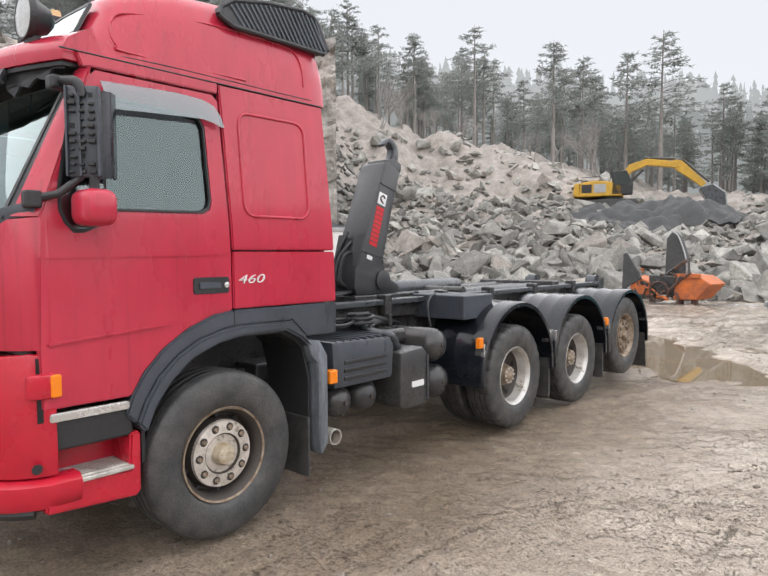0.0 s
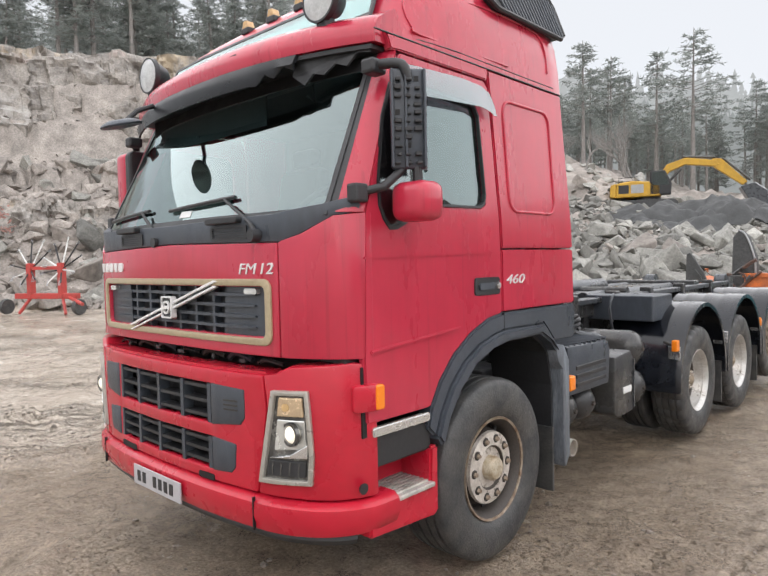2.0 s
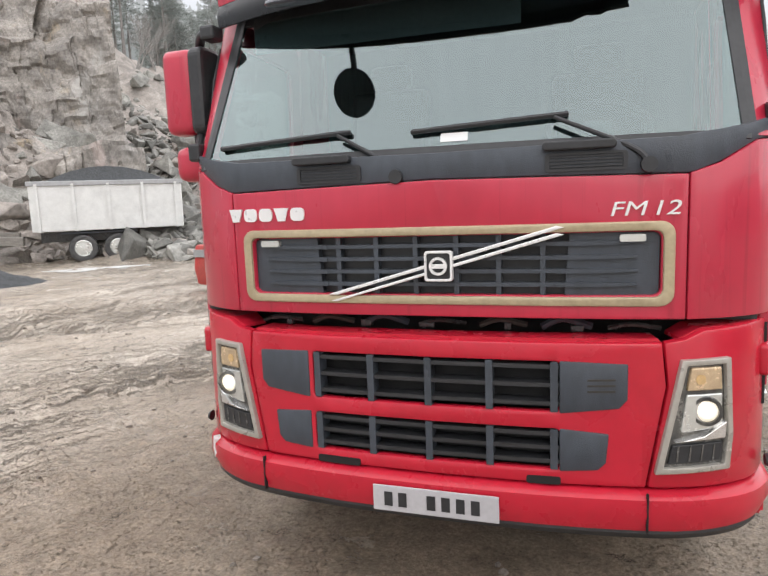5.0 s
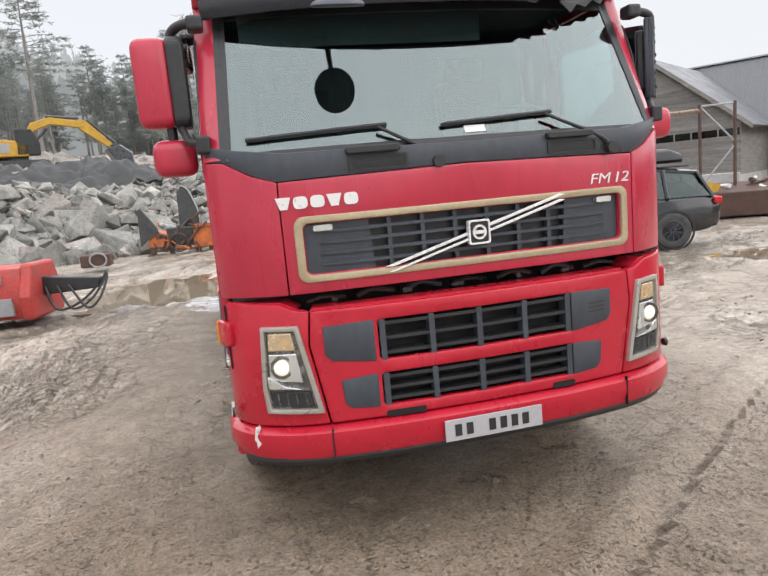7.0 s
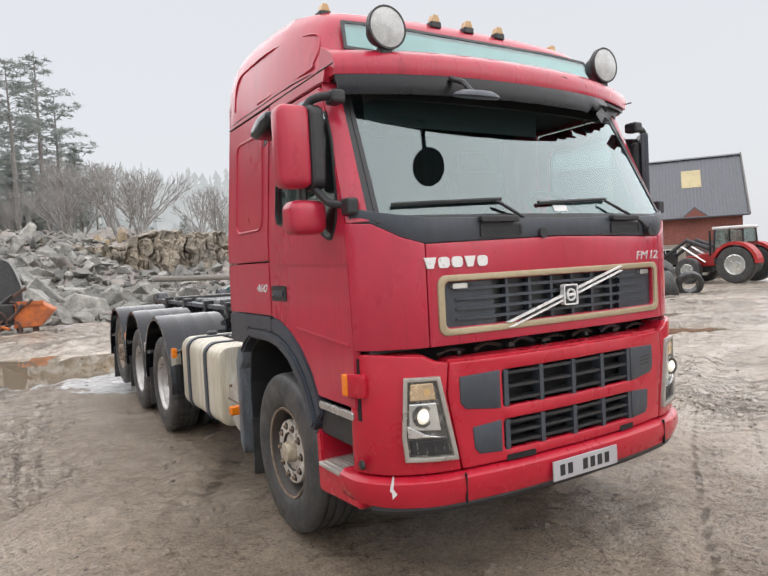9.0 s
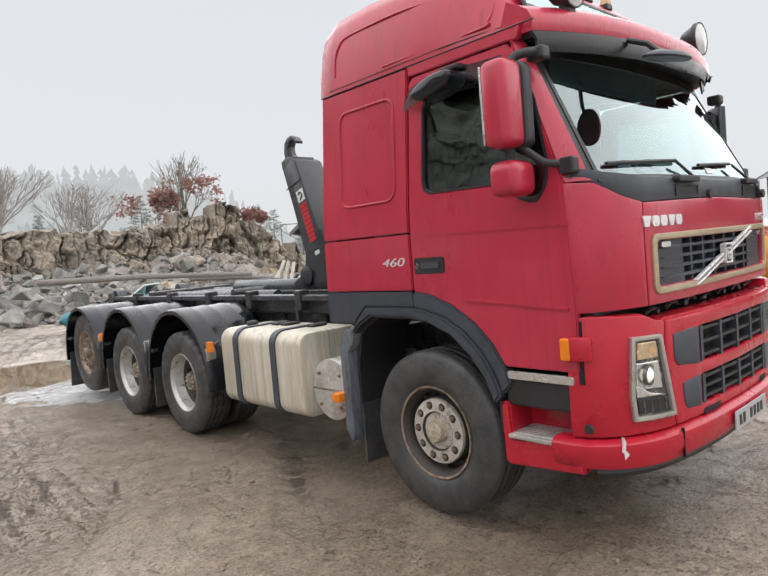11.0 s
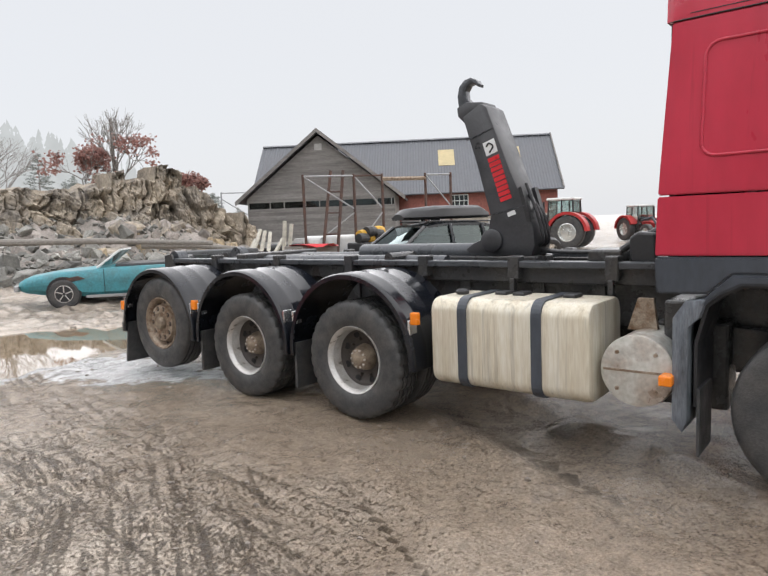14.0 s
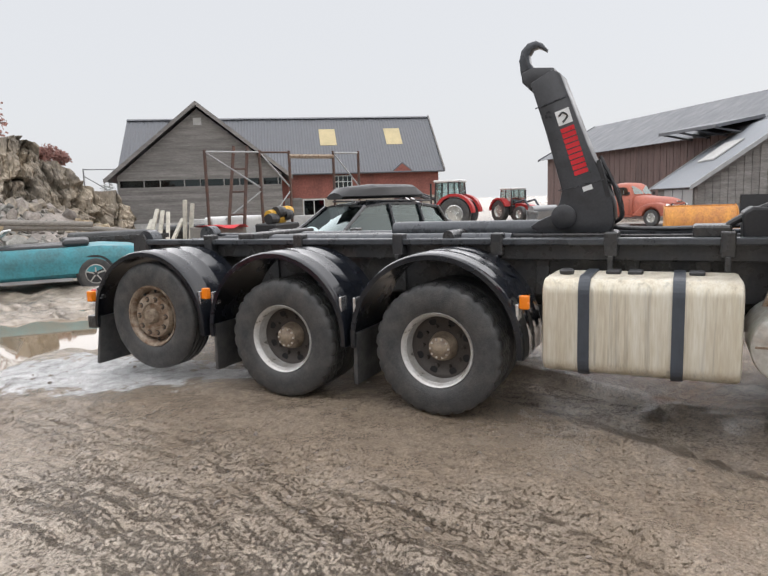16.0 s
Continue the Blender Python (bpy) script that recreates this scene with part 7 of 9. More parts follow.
# ---- quarry rocks ----
def rock_mesh(name, seed, mat, flat=1.0, worn=True):
    r = random.Random(seed)
    bm = bmesh.new()
    for _ in range(11):
        v = Vector((r.uniform(-1, 1), r.uniform(-1, 1), r.uniform(-1, 1)))
        m = max(abs(c) for c in v)
        v = v / m * r.uniform(0.75, 1.0)
        bm.verts.new((v.x * 0.55, v.y * 0.42, v.z * 0.36 * flat))
    res = bmesh.ops.convex_hull(bm, input=bm.verts[:])
    bmesh.ops.delete(bm, geom=list({g for g in res["geom_interior"] + res["geom_unused"] if isinstance(g, bmesh.types.BMVert)}), context="VERTS")
    bmesh.ops.recalc_face_normals(bm, faces=bm.faces)
    if worn:
        bmesh.ops.bevel(bm, geom=[e for e in bm.edges], offset=0.018, segments=1, affect="EDGES")
    me = bpy.data.meshes.new(name)
    bm.to_mesh(me)
    bm.free()
    me.materials.append(mat)
    return me


GREY_ROCKS = [rock_mesh("rock", 100 + k, ROCK) for k in range(9)]
WARM_ROCKS = [rock_mesh("rock", 200 + k, ROCK_WARM) for k in range(4)]
r4 = random.Random(41)


def spot(bearing, d):
    a = radians(bearing)
    x, y = -math.sin(a) * d, math.cos(a) * d
    return x, y, float(ground_height(x, y))


def foot(bearing):
    keys = sorted(SLOPES)
    return float(np.interp(bearing, keys, [SLOPES[k][0][0] for k in keys]))


# the boulders that stand out, one by one
placed = 0
while placed < 280:
    b = r4.uniform(-14, 72)
    d = foot(b) + abs(r4.gauss(0, 6)) - 0.8
    x, y, z = spot(b, d)
    size = r4.choice((0.6, 0.8, 0.9, 1.1, 1.3, 1.7, 2.2)) * (0.5 if b < 5 else 1.0)
    if math.hypot(x + 20, y - 9) < 5 or (-27 < x < -17 and 12 < y < 20):
        continue
    ob = new("boulder", (WARM_ROCKS if r4.random() < 0.22 else GREY_ROCKS)[r4.randrange(4)])
    ob.matrix_world = Matrix.Translation((x, y, z + size * 0.10)) @ Euler((r4.uniform(-0.6, 0.6), r4.uniform(-0.6, 0.6), r4.uniform(0, 6.3))).to_matrix().to_4x4() @ Matrix.Diagonal((size, size, size, 1))
    tagged(ob, "angular blasted quarry boulder on the rubble slope", "boulder", "boulders of the quarry")
    placed += 1


def rubble(name, count, bearings, extra, sizes, mat, meshes, seed, label):
    """Loose stones past counting, joined."""
    r = random.Random(seed)
    verts, faces, n = [], [], 0
    base = [(np.array([v.co for v in m.vertices]), [list(p.vertices) for p in m.polygons]) for m in meshes]
    for _ in range(count):
        b = r.uniform(*bearings)
        d = foot(b) + r.random() ** 1.25 * extra - 1.0
        x, y, z = spot(b, d)
        s = r.uniform(*sizes) * (0.6 + 0.8 * r.random() ** 3) * (0.55 if b < 4 else 1.0)
        co, fs = base[r.randrange(len(base))]
        rot = np.array(Euler((r.uniform(-0.8, 0.8), r.uniform(-0.8, 0.8), r.uniform(0, 6.3))).to_matrix())
        verts.append((co * s) @ rot.T + np.array((x, y, z + s * 0.08)))
        faces += [[i + n for i in f] for f in fs]
        n += len(co)
    me = bpy.data.meshes.new(name)
    me.from_pydata(np.vstack(verts).tolist(), [], faces)
    me.materials.append(mat)
    return tagged(new(name, me), label, "rubble", kind="stuff")


PLAIN_GREY = [rock_mesh("stone", 300 + k, ROCK, (1.0, 0.6, 0.75)[k % 3]) for k in range(6)]
rubble("rubble", 5200, (-13, 52), 27, (0.35, 1.3), ROCK, PLAIN_GREY, 5, "heaps of grey blasted quarry rubble")
rubble("rubble_warm", 900, (-14, 55), 30, (0.4, 1.2), ROCK_WARM, PLAIN_GREY, 6, "pinkish granite rubble among the heaps")
rubble("cliff_rubble", 1300, (50, 84), 9, (0.3, 1.1), ROCK_WARM, PLAIN_GREY, 7, "broken stone below the quarry face")
rubble("slope_stones", 1600, (-14, 50), 36, (0.5, 1.5), ROCK, PLAIN_GREY, 8, "scattered stones up the quarry slope")

CHIPS = [rock_mesh("chip", 400 + k, ROCK, (0.8, 0.45, 0.6)[k % 3], False) for k in range(8)]
rubble("small_rubble", 9000, (-16, 52), 24, (0.18, 0.6), ROCK, CHIPS, 15, "small broken stone between the blocks")
rubble("small_warm_rubble", 2600, (-18, 84), 14, (0.15, 0.55), ROCK_WARM, CHIPS, 16, "small tan stone chips along the foot")

# blocky quarry face and the crag by the red tree
def rock_face():
    """The blasted quarry wall: two steep steps of fractured rock with a ledge between them."""
    nb, nz = 420, 90
    bb, zz = np.meshgrid(np.linspace(47, 88, nb), np.linspace(-0.5, 15.0, nz), indexing="ij")
    base = np.interp(bb, sorted(SLOPES), [SLOPES[k][0][0] for k in sorted(SLOPES)])
    ledge = 5.2 + 2.2 * (fbm(bb * 0.16, bb * 0.0, 3, 91) - 0.5)
    back = 3.0 + 0.22 * zz + np.where(zz > ledge, 5.0 + 0.10 * (zz - ledge), 0.0)
    arc = bb * 0.62
    warp = fbm(arc * 0.5, zz * 0.5, 3, 97) * 1.6

    def blocks(u, v, seed):
        """Stepped joints: every cell of the wall stands at a depth of its own."""
        row = np.floor(v + 0.35 * warp)
        col = np.floor(u + warp * 0.5 + 0.37 * row)
        return value_noise(col * 1.0 + 0.5, row * 1.0 + 0.5, seed) - 0.5

    depth = 1.7 * blocks(arc * 0.42, zz * 0.26, 92) + 0.9 * blocks(arc * 1.05, zz * 0.62, 93) + 0.45 * blocks(arc * 2.3, zz * 1.7, 94)
    d = base + back + depth + (fbm(arc * 0.8, zz * 0.8, 4, 95) - 0.5) * 1.6
    a = np.radians(bb)
    co = np.stack([-np.sin(a) * d, np.cos(a) * d, zz + (fbm(arc * 1.1, zz * 1.3, 2, 96) - 0.5) * 0.5], -1).reshape(-1, 3)
    i, k = np.meshgrid(np.arange(nb - 1), np.arange(nz - 1), indexing="ij")
    quads = np.stack([i * nz + k, (i + 1) * nz + k, (i + 1) * nz + k + 1, i * nz + k + 1], -1).reshape(-1, 4)
    me = bpy.data.meshes.new("rock_face")
    me.from_pydata(co.tolist(), [], quads.tolist())
    me.materials.append(ROCK_FACE)
    return tagged(new("rock_face", me), "steep wet quarry face of fractured brown and ochre rock, haze in its colour", "rock face", kind="structure")


rock_face()


def crag():
    """The low broken rock ledge under the red tree: jointed blocks with a rough crest."""
    nb, nz = 420, 46
    bb, ff = np.meshgrid(np.linspace(-22.5, 9, nb), np.linspace(0, 1, nz), indexing="ij")
    keys = [-22.5, -20.6, -18.9, -17, -13.3, -10.8, -8.5, -6, -3, 3, 9]
    base = np.interp(bb, keys, [29.6, 30.6, 31.4, 32.0, 32.6, 33.0, 33.4, 34.2, 36.0, 40.0, 43.0])
    low = np.interp(bb, keys, [-0.2, 0.0, 0.2, 0.3, 0.6, 0.7, 0.9, 1.0, 1.6, 1.8, 2.0])
    high = np.interp(bb, keys, [1.2, 2.6, 3.6, 4.5, 4.7, 4.4, 3.7, 3.7, 3.8, 3.8, 4.0])
    high = high + 1.6 * (fbm(np.floor(bb * 0.9) * 1.3, bb * 0 + 3, 2, 131) - 0.5) + 0.4 * (fbm(bb * 2.3, bb * 0 + 5, 3, 141) - 0.5)
    zz = low + (high - low) * np.minimum(ff * 1.25, 1.0)
    arc = bb * 0.6
    warp = fbm(arc * 0.55, zz * 0.55, 3, 137) * 3.2

    def blocks(u, v, seed, gap):
        """How far each jointed block stands out, and the open joints between blocks."""
        u, v = u + 0.45 * v + 0.5 * warp, v - 0.35 * u + 0.6 * warp
        row = np.floor(v)
        u = u + 0.43 * row
        joint = np.minimum(np.minimum(u % 1, 1 - u % 1), np.minimum(v % 1, 1 - v % 1))
        return value_noise(np.floor(u) + 0.5, row + 0.5, seed) - 0.5 + gap * np.clip(1 - joint / 0.09, 0, 1)

    d = base + 0.5 * ff + np.maximum(ff - 0.8, 0) * 16 + 2.2 * blocks(arc * 0.75, zz * 0.36, 132, 0.22) + 1.0 * blocks(arc * 1.9, zz * 0.8, 133, 0.20) + 0.35 * blocks(arc * 4.1, zz * 2.6, 134, 0.2) + (fbm(arc * 3.0, zz * 3.0, 3, 135) - 0.5) * 0.5
    zz = zz + np.maximum(ff - 0.8, 0) * (fbm(arc * 2.2, ff * 6, 3, 139) - 0.3) * 2.5
    a = np.radians(bb)
    co = np.stack([-np.sin(a) * d, np.cos(a) * d, zz], -1).reshape(-1, 3)
    i, k = np.meshgrid(np.arange(nb - 1), np.arange(nz - 1), indexing="ij")
    quads = np.stack([i * nz + k, (i + 1) * nz + k, (i + 1) * nz + k + 1, i * nz + k + 1], -1).reshape(-1, 4)
    me = bpy.data.meshes.new("rock_ledge")
    me.from_pydata(co.tolist(), [], quads.tolist())
    me.materials.append(ROCK_LEDGE)
    return tagged(new("rock_ledge", me), "low broken ledge of jointed brown-grey rock", "rock face", kind="structure")


crag()
for k in range(46):
    b = r4.uniform(50, 85)
    d = foot(b) + (r4.uniform(1.5, 3.6) if k % 2 else r4.uniform(7.0, 9.0))
    x, y, z = spot(b, d)
    z = max(z, 0.0 if k % 2 else 5.0)
    s = r4.uniform(0.9, 2.4)
    ob = new("rock_face_block", (WARM_ROCKS + GREY_ROCKS[:3])[r4.randrange(7)])
    ob.matrix_world = Matrix.Translation((x, y, z)) @ Euler((r4.uniform(-0.5, 0.5), r4.uniform(-0.5, 0.5), r4.uniform(0, 6.3))).to_matrix().to_4x4() @ Matrix.Diagonal((s, s * 0.8, s * 1.2, 1))
    tagged(ob, "fallen block below the quarry face", "boulder", "fallen blocks of the quarry face")
slab = new("ochre_slab", rock_mesh("ochre_slab", 611, ROCK_YELLOW))
x, y, z = spot(61, foot(61) + 2.4)
slab.matrix_world = Matrix.Translation((x, y, 2.6)) @ Euler((0.25, 0.5, radians(61))).to_matrix().to_4x4() @ Matrix.Diagonal((2.6, 1.6, 4.2, 1))
tagged(slab, "leaning ochre slab against the quarry face", "boulder")
CRAG_ROCKS = [rock_mesh("crag_block", 700 + k, (ROCK_LEDGE, ROCK_YELLOW, ROCK_LEDGE, ROCK_WARM)[k % 4]) for k in range(8)]
for k in range(130):
    b = r4.uniform(-20, 3)
    d = {True: r4.uniform(29, 32), False: r4.uniform(42, 46)}[b < -6]
    x, y, z = spot(b, d)
    if k % 4 == 0 and -19 < b < -8:
        x, y, z = spot(b, 34.5)
        z = 4.1 - 0.05 * abs(b + 14) ** 1.4
    s = r4.uniform(0.35, 1.15) * (1.0 if b > -12 else 0.7)
    ob = new("crag_block", CRAG_ROCKS[r4.randrange(8)])
    ob.matrix_world = Matrix.Translation((x, y, z - 0.05 * s)) @ Euler((r4.uniform(-0.25, 0.25), r4.uniform(-0.25, 0.25), r4.uniform(0, 6.3))).to_matrix().to_4x4() @ Matrix.Diagonal((s, s, s * 1.5, 1))
    tagged(ob, "weathered block of the rock ledge", "rock", "blocks of the rock ledge")


# ---- trees ----
def pine(seed, height, bare):
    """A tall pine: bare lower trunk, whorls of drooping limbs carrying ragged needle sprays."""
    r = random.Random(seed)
    tree = thing("pine_tree", "tall pine with ragged crown, mist put into its colour", "tree", group="pines round the quarry")
    lean = (r.uniform(-0.4, 0.4), r.uniform(-0.4, 0.4))
    axis = [Vector((lean[0] * t * t, lean[1] * t * t, height * t)) for t in [k / 10 for k in range(11)]]
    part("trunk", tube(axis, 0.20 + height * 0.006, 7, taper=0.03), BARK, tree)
    bl = bmesh.new()
    bm = bmesh.new()
    z = height * bare
    while z < height * 0.985:
        t = z / height
        up = (t - bare) / (1 - bare)
        reach = (1.5 + 2.6 * math.sin(math.pi * min(1.0, 0.3 + 0.7 * (1 - up)) * 0.62)) * (1 - up ** 2 * 0.72) * height / 17
        for k in range(r.randint(3, 5)):
            if r.random() < 0.15:
                continue
            a = r.uniform(0, 6.28)
            ln = reach * r.uniform(0.55, 1.15)
            root = Vector((lean[0] * t * t, lean[1] * t * t, z + r.uniform(-0.2, 0.2)))
            tip = root + Vector((math.cos(a) * ln, math.sin(a) * ln, r.uniform(-0.25, 0.35) * ln * 0.6))
            tube([root, root.lerp(tip, 0.5) + Vector((0, 0, 0.06 * ln)), tip], 0.035, 4, bm=bl, taper=0.012)
            for c in range(int(4 + ln * 4)):
                f = r.uniform(0.25, 1.05)
                p = root.lerp(tip, f) + Vector((r.gauss(0, 0.16), r.gauss(0, 0.16), r.gauss(0.05, 0.10)))
                for q in range(5):
                    d = Vector((r.gauss(0, 1), r.gauss(0, 1), r.gauss(0.15, 0.45))).normalized()
                    s = d.cross(Vector((r.gauss(0, 1), r.gauss(0, 1), r.gauss(0, 1)))).normalized()
                    l2, w2 = r.uniform(0.28, 0.6), r.uniform(0.025, 0.065)
                    bm.faces.new([bm.verts.new(p - s * w2), bm.verts.new(p + s * w2), bm.verts.new(p + d * l2)])
        z += r.uniform(0.35, 0.62) * height / 17
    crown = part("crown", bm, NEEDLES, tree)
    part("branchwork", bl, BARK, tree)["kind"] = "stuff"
    return tree


def place_trees(makers, spots_, group_of):
    for k, (x, y, z, s, a) in enumerate(spots_):
        m = Matrix.Translation((x, y, z - 0.2)) @ Matrix.Rotation(a, 4, "Z") @ Matrix.Scale(s, 4)
        copy_thing(makers[k % len(makers)], m).scale = (s, s, s)


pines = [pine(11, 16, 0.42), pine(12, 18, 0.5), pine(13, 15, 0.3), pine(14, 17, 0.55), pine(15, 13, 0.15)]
r5 = random.Random(5)
spots = []
for b, d, h in ((27.9, 68, 13.3), (19.3, 74, 15.7), (22, 76, 15.5), (14.7, 80, 12.3), (12.0, 80, 12.2), (39.4, 84, 12.5), (3.0, 80, 18.5), (9.0, 69, 15.5), (5.5, 72, 16.5), (0.4, 79, 13.5), (7, 78, 17.5), (1.5, 84, 16), (24.5, 74, 12)):
    x, y, z = spot(b, d)
    spots.append((x, y, z, h / 16.0, r5.uniform(0, 6.28)))
for k in range(260):
    b = r5.uniform(-1, 84)
    d = r5.uniform(76, 118) if b < 50 else r5.uniform(52, 78)
    x, y, z = spot(b, d)
    h = r5.uniform(8.5, 13.5) * (0.75 if b < 4 else 1.0)
    spots.append((x, y, z, h / 16.0, r5.uniform(0, 6.28)))
for k in range(40):
    b = r5.uniform(-40, 0)
    d = r5.uniform(95, 150)
    x, y, z = spot(b, d)
    spots.append((x, y, z, r5.uniform(0.35, 0.7), r5.uniform(0, 6.28)))
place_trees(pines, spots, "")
for p in pines:
    x, y, z = spot(r5.uniform(10, 45), 90)
    p.location = (x, y, z - 0.2)
    p.scale = (0.75, 0.75, 0.75)


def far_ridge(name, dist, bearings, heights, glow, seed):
    """Far wooded ridge with a ragged line of spruce tops; mist is put into its glow."""
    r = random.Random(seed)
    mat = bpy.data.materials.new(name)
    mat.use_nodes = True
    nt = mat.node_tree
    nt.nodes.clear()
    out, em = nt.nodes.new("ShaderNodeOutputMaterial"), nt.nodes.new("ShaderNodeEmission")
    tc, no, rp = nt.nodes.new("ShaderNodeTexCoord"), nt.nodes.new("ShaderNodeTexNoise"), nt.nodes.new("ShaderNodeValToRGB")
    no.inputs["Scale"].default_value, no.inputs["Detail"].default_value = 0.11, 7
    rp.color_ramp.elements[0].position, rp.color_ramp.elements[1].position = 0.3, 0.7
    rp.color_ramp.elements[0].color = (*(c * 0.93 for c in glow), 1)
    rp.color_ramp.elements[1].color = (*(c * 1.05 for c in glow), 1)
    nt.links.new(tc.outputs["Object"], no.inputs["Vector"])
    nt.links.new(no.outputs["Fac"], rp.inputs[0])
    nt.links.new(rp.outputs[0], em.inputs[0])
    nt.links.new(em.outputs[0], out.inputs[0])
    bm = bmesh.new()

    def at(bearing, z):
        a = radians(bearing)
        return bm.verts.new((-math.sin(a) * dist, math.cos(a) * dist, z))

    def crest(b):
        return dist * math.tan(radians(float(np.interp(b, bearings, heights))))

    b, b1 = bearings[0], bearings[-1]
    unit = dist * math.tan(radians(1.0))
    while b < b1:
        h = crest(b)
        tall = unit * r.uniform(1.6, 4.2)
        w = r.uniform(0.30, 0.95)
        top = h + r.uniform(-1.6, 0.8) * unit
        tiers = r.randint(5, 8)
        for k in range(tiers):
            f = k / tiers
            z0, z1 = top - tall * (1 - f), top - tall * (1 - f) + tall * 1.7 / tiers
            ww = w * (0.25 + 0.75 * math.sin(math.pi * (0.18 + 0.82 * (1 - f)) * 0.62)) * (1 - f) ** 0.45 * r.uniform(0.45, 1.25)
            bm.faces.new([at(b - ww, z0), at(b + ww * r.uniform(0.7, 1.2), z0 + r.uniform(-0.1, 0.1) * unit), at(b + r.uniform(-0.05, 0.05), min(z1, top))])
        bm.faces.new([at(b - 0.5, -3), at(b + 0.5, -3), at(b + 0.5, h - 2.2 * unit), at(b - 0.5, h - 2.0 * unit)])
        b += r.uniform(0.10, 0.26)
    return tagged(part(name, bm, mat), "far wooded ridge backdrop, mist put into its glowing colour", "ridge", kind="structure")


# Farther rows get a paler glow, standing in for thicker mist.
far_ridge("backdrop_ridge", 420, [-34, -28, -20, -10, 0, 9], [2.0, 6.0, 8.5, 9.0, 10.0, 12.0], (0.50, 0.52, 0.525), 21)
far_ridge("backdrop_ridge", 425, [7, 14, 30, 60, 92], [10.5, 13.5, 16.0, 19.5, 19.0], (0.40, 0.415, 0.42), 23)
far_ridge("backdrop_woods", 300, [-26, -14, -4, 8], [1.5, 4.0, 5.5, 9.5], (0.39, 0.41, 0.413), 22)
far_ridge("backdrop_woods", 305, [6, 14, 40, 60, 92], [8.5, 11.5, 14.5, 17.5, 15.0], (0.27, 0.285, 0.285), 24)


def broadleaf(name, label, seed, height, spread, leaves, leaf_mat, x, y, z, group=""):
    """A small branching tree or shrub with loose leaves."""
    r = random.Random(seed)
    tree = thing(name, label, "tree", Matrix.Translation((x, y, z)), group)
    bt, bv = bmesh.new(), bmesh.new()
    tips = []

    def grow(p, d, ln, rad, depth):
        q = p + d * ln
        mid = p.lerp(q, 0.5) + Vector((r.gauss(0, 0.05), r.gauss(0, 0.05), 0)) * ln
        tube([p, mid, q], rad, 5, bm=bt, taper=rad * 0.6)
        if depth == 0:
            tips.append((p, q))
            return
        for _ in range(r.randint(2, 4)):
            nd = (d + Vector((r.gauss(0, 0.55), r.gauss(0, 0.55), r.gauss(0.15, 0.3))) * spread).normalized()
            grow(q, nd, ln * r.uniform(0.6, 0.85), rad * 0.58, depth - 1)

    for _ in range(3):
        grow(Vector((r.gauss(0, 0.15), r.gauss(0, 0.15), 0)), Vector((r.gauss(0, 0.3), r.gauss(0, 0.3), 1)).normalized(), height * 0.34, height * 0.018, 4)
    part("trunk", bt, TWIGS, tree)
    if leaves:
        for p, q in tips:
            for _ in range(leaves):
                c = p.lerp(q, r.random()) + Vector((r.gauss(0, 0.09), r.gauss(0, 0.09), r.gauss(0, 0.09)))
                d = Vector((r.gauss(0, 1), r.gauss(0, 1), r.gauss(-0.2, 0.6))).normalized()
                s = d.cross(Vector((r.gauss(0, 1), r.gauss(0, 1), r.gauss(0, 1)))).normalized()
                l2 = r.uniform(0.13, 0.24)
                bv.faces.new([bv.verts.new(c), bv.verts.new(c + d * l2 * 0.5 + s * l2 * 0.4), bv.verts.new(c + d * l2), bv.verts.new(c + d * l2 * 0.5 - s * l2 * 0.4)])
        part("crown", bv, leaf_mat, tree)
    else:
        bv.free()
    return tree


broadleaf("red_leaved_tree", "small tree with russet leaves on the rock ledge", 3, 3.6, 1.3, 4, RED_LEAF, 8.6, 36.0, 3.9)
broadleaf("red_leaved_tree", "low bush with russet leaves on the ledge", 4, 1.9, 1.1, 5, RED_LEAF, 11.8, 33.6, 2.9)
broadleaf("red_leaved_tree", "small tree with russet leaves on the rock ledge", 9, 3.0, 1.2, 4, RED_LEAF, 6.9, 36.6, 3.7)
broadleaf("bare_tree", "bare tree rising over the ledge", 6, 4.8, 0.45, 0, TWIGS, 9.0, 36.8, 3.6)
bare = broadleaf("bare_birch", "bare leafless birch in the mist", 8, 8.0, 0.6, 0, TWIGS, 3, 62, 4, "bare birches behind the crag")
bush = broadleaf("bare_birch", "bare leafless birch in the mist", 10, 6.0, 0.8, 0, TWIGS, -2, 66, 4, "bare birches behind the crag")
for k in range(40):
    b = r5.uniform(-9, 9) if k < 20 else r5.uniform(20, 84)
    d = r5.uniform(50, 78) if k < 20 else r5.uniform(60, 80)
    x, y, z = spot(b, d)
    s = r5.uniform(0.5, 1.0)
    copy_thing((bare, bush)[k % 2], Matrix.Translation((x, y, z - 0.1)) @ Matrix.Rotation(r5.uniform(0, 6), 4, "Z")).scale = (s, s, s)
broadleaf("red_bush", "reddish bare bush by the quarry face", 12, 3.6, 1.1, 2, RED_LEAF, -31.5, 5.5, 2.0)
fallen = thing("dead_branch", "pale fallen dead tree on the crest", "branch")
x, y, z = spot(28, 57)
part("limb", tube(curve_points([(x, y, z), (x + 0.6, y, z + 1.4), (x + 2.0, y + 0.3, z + 2.2)], 6), 0.09, 6, taper=0.03), TWIGS, fallen)
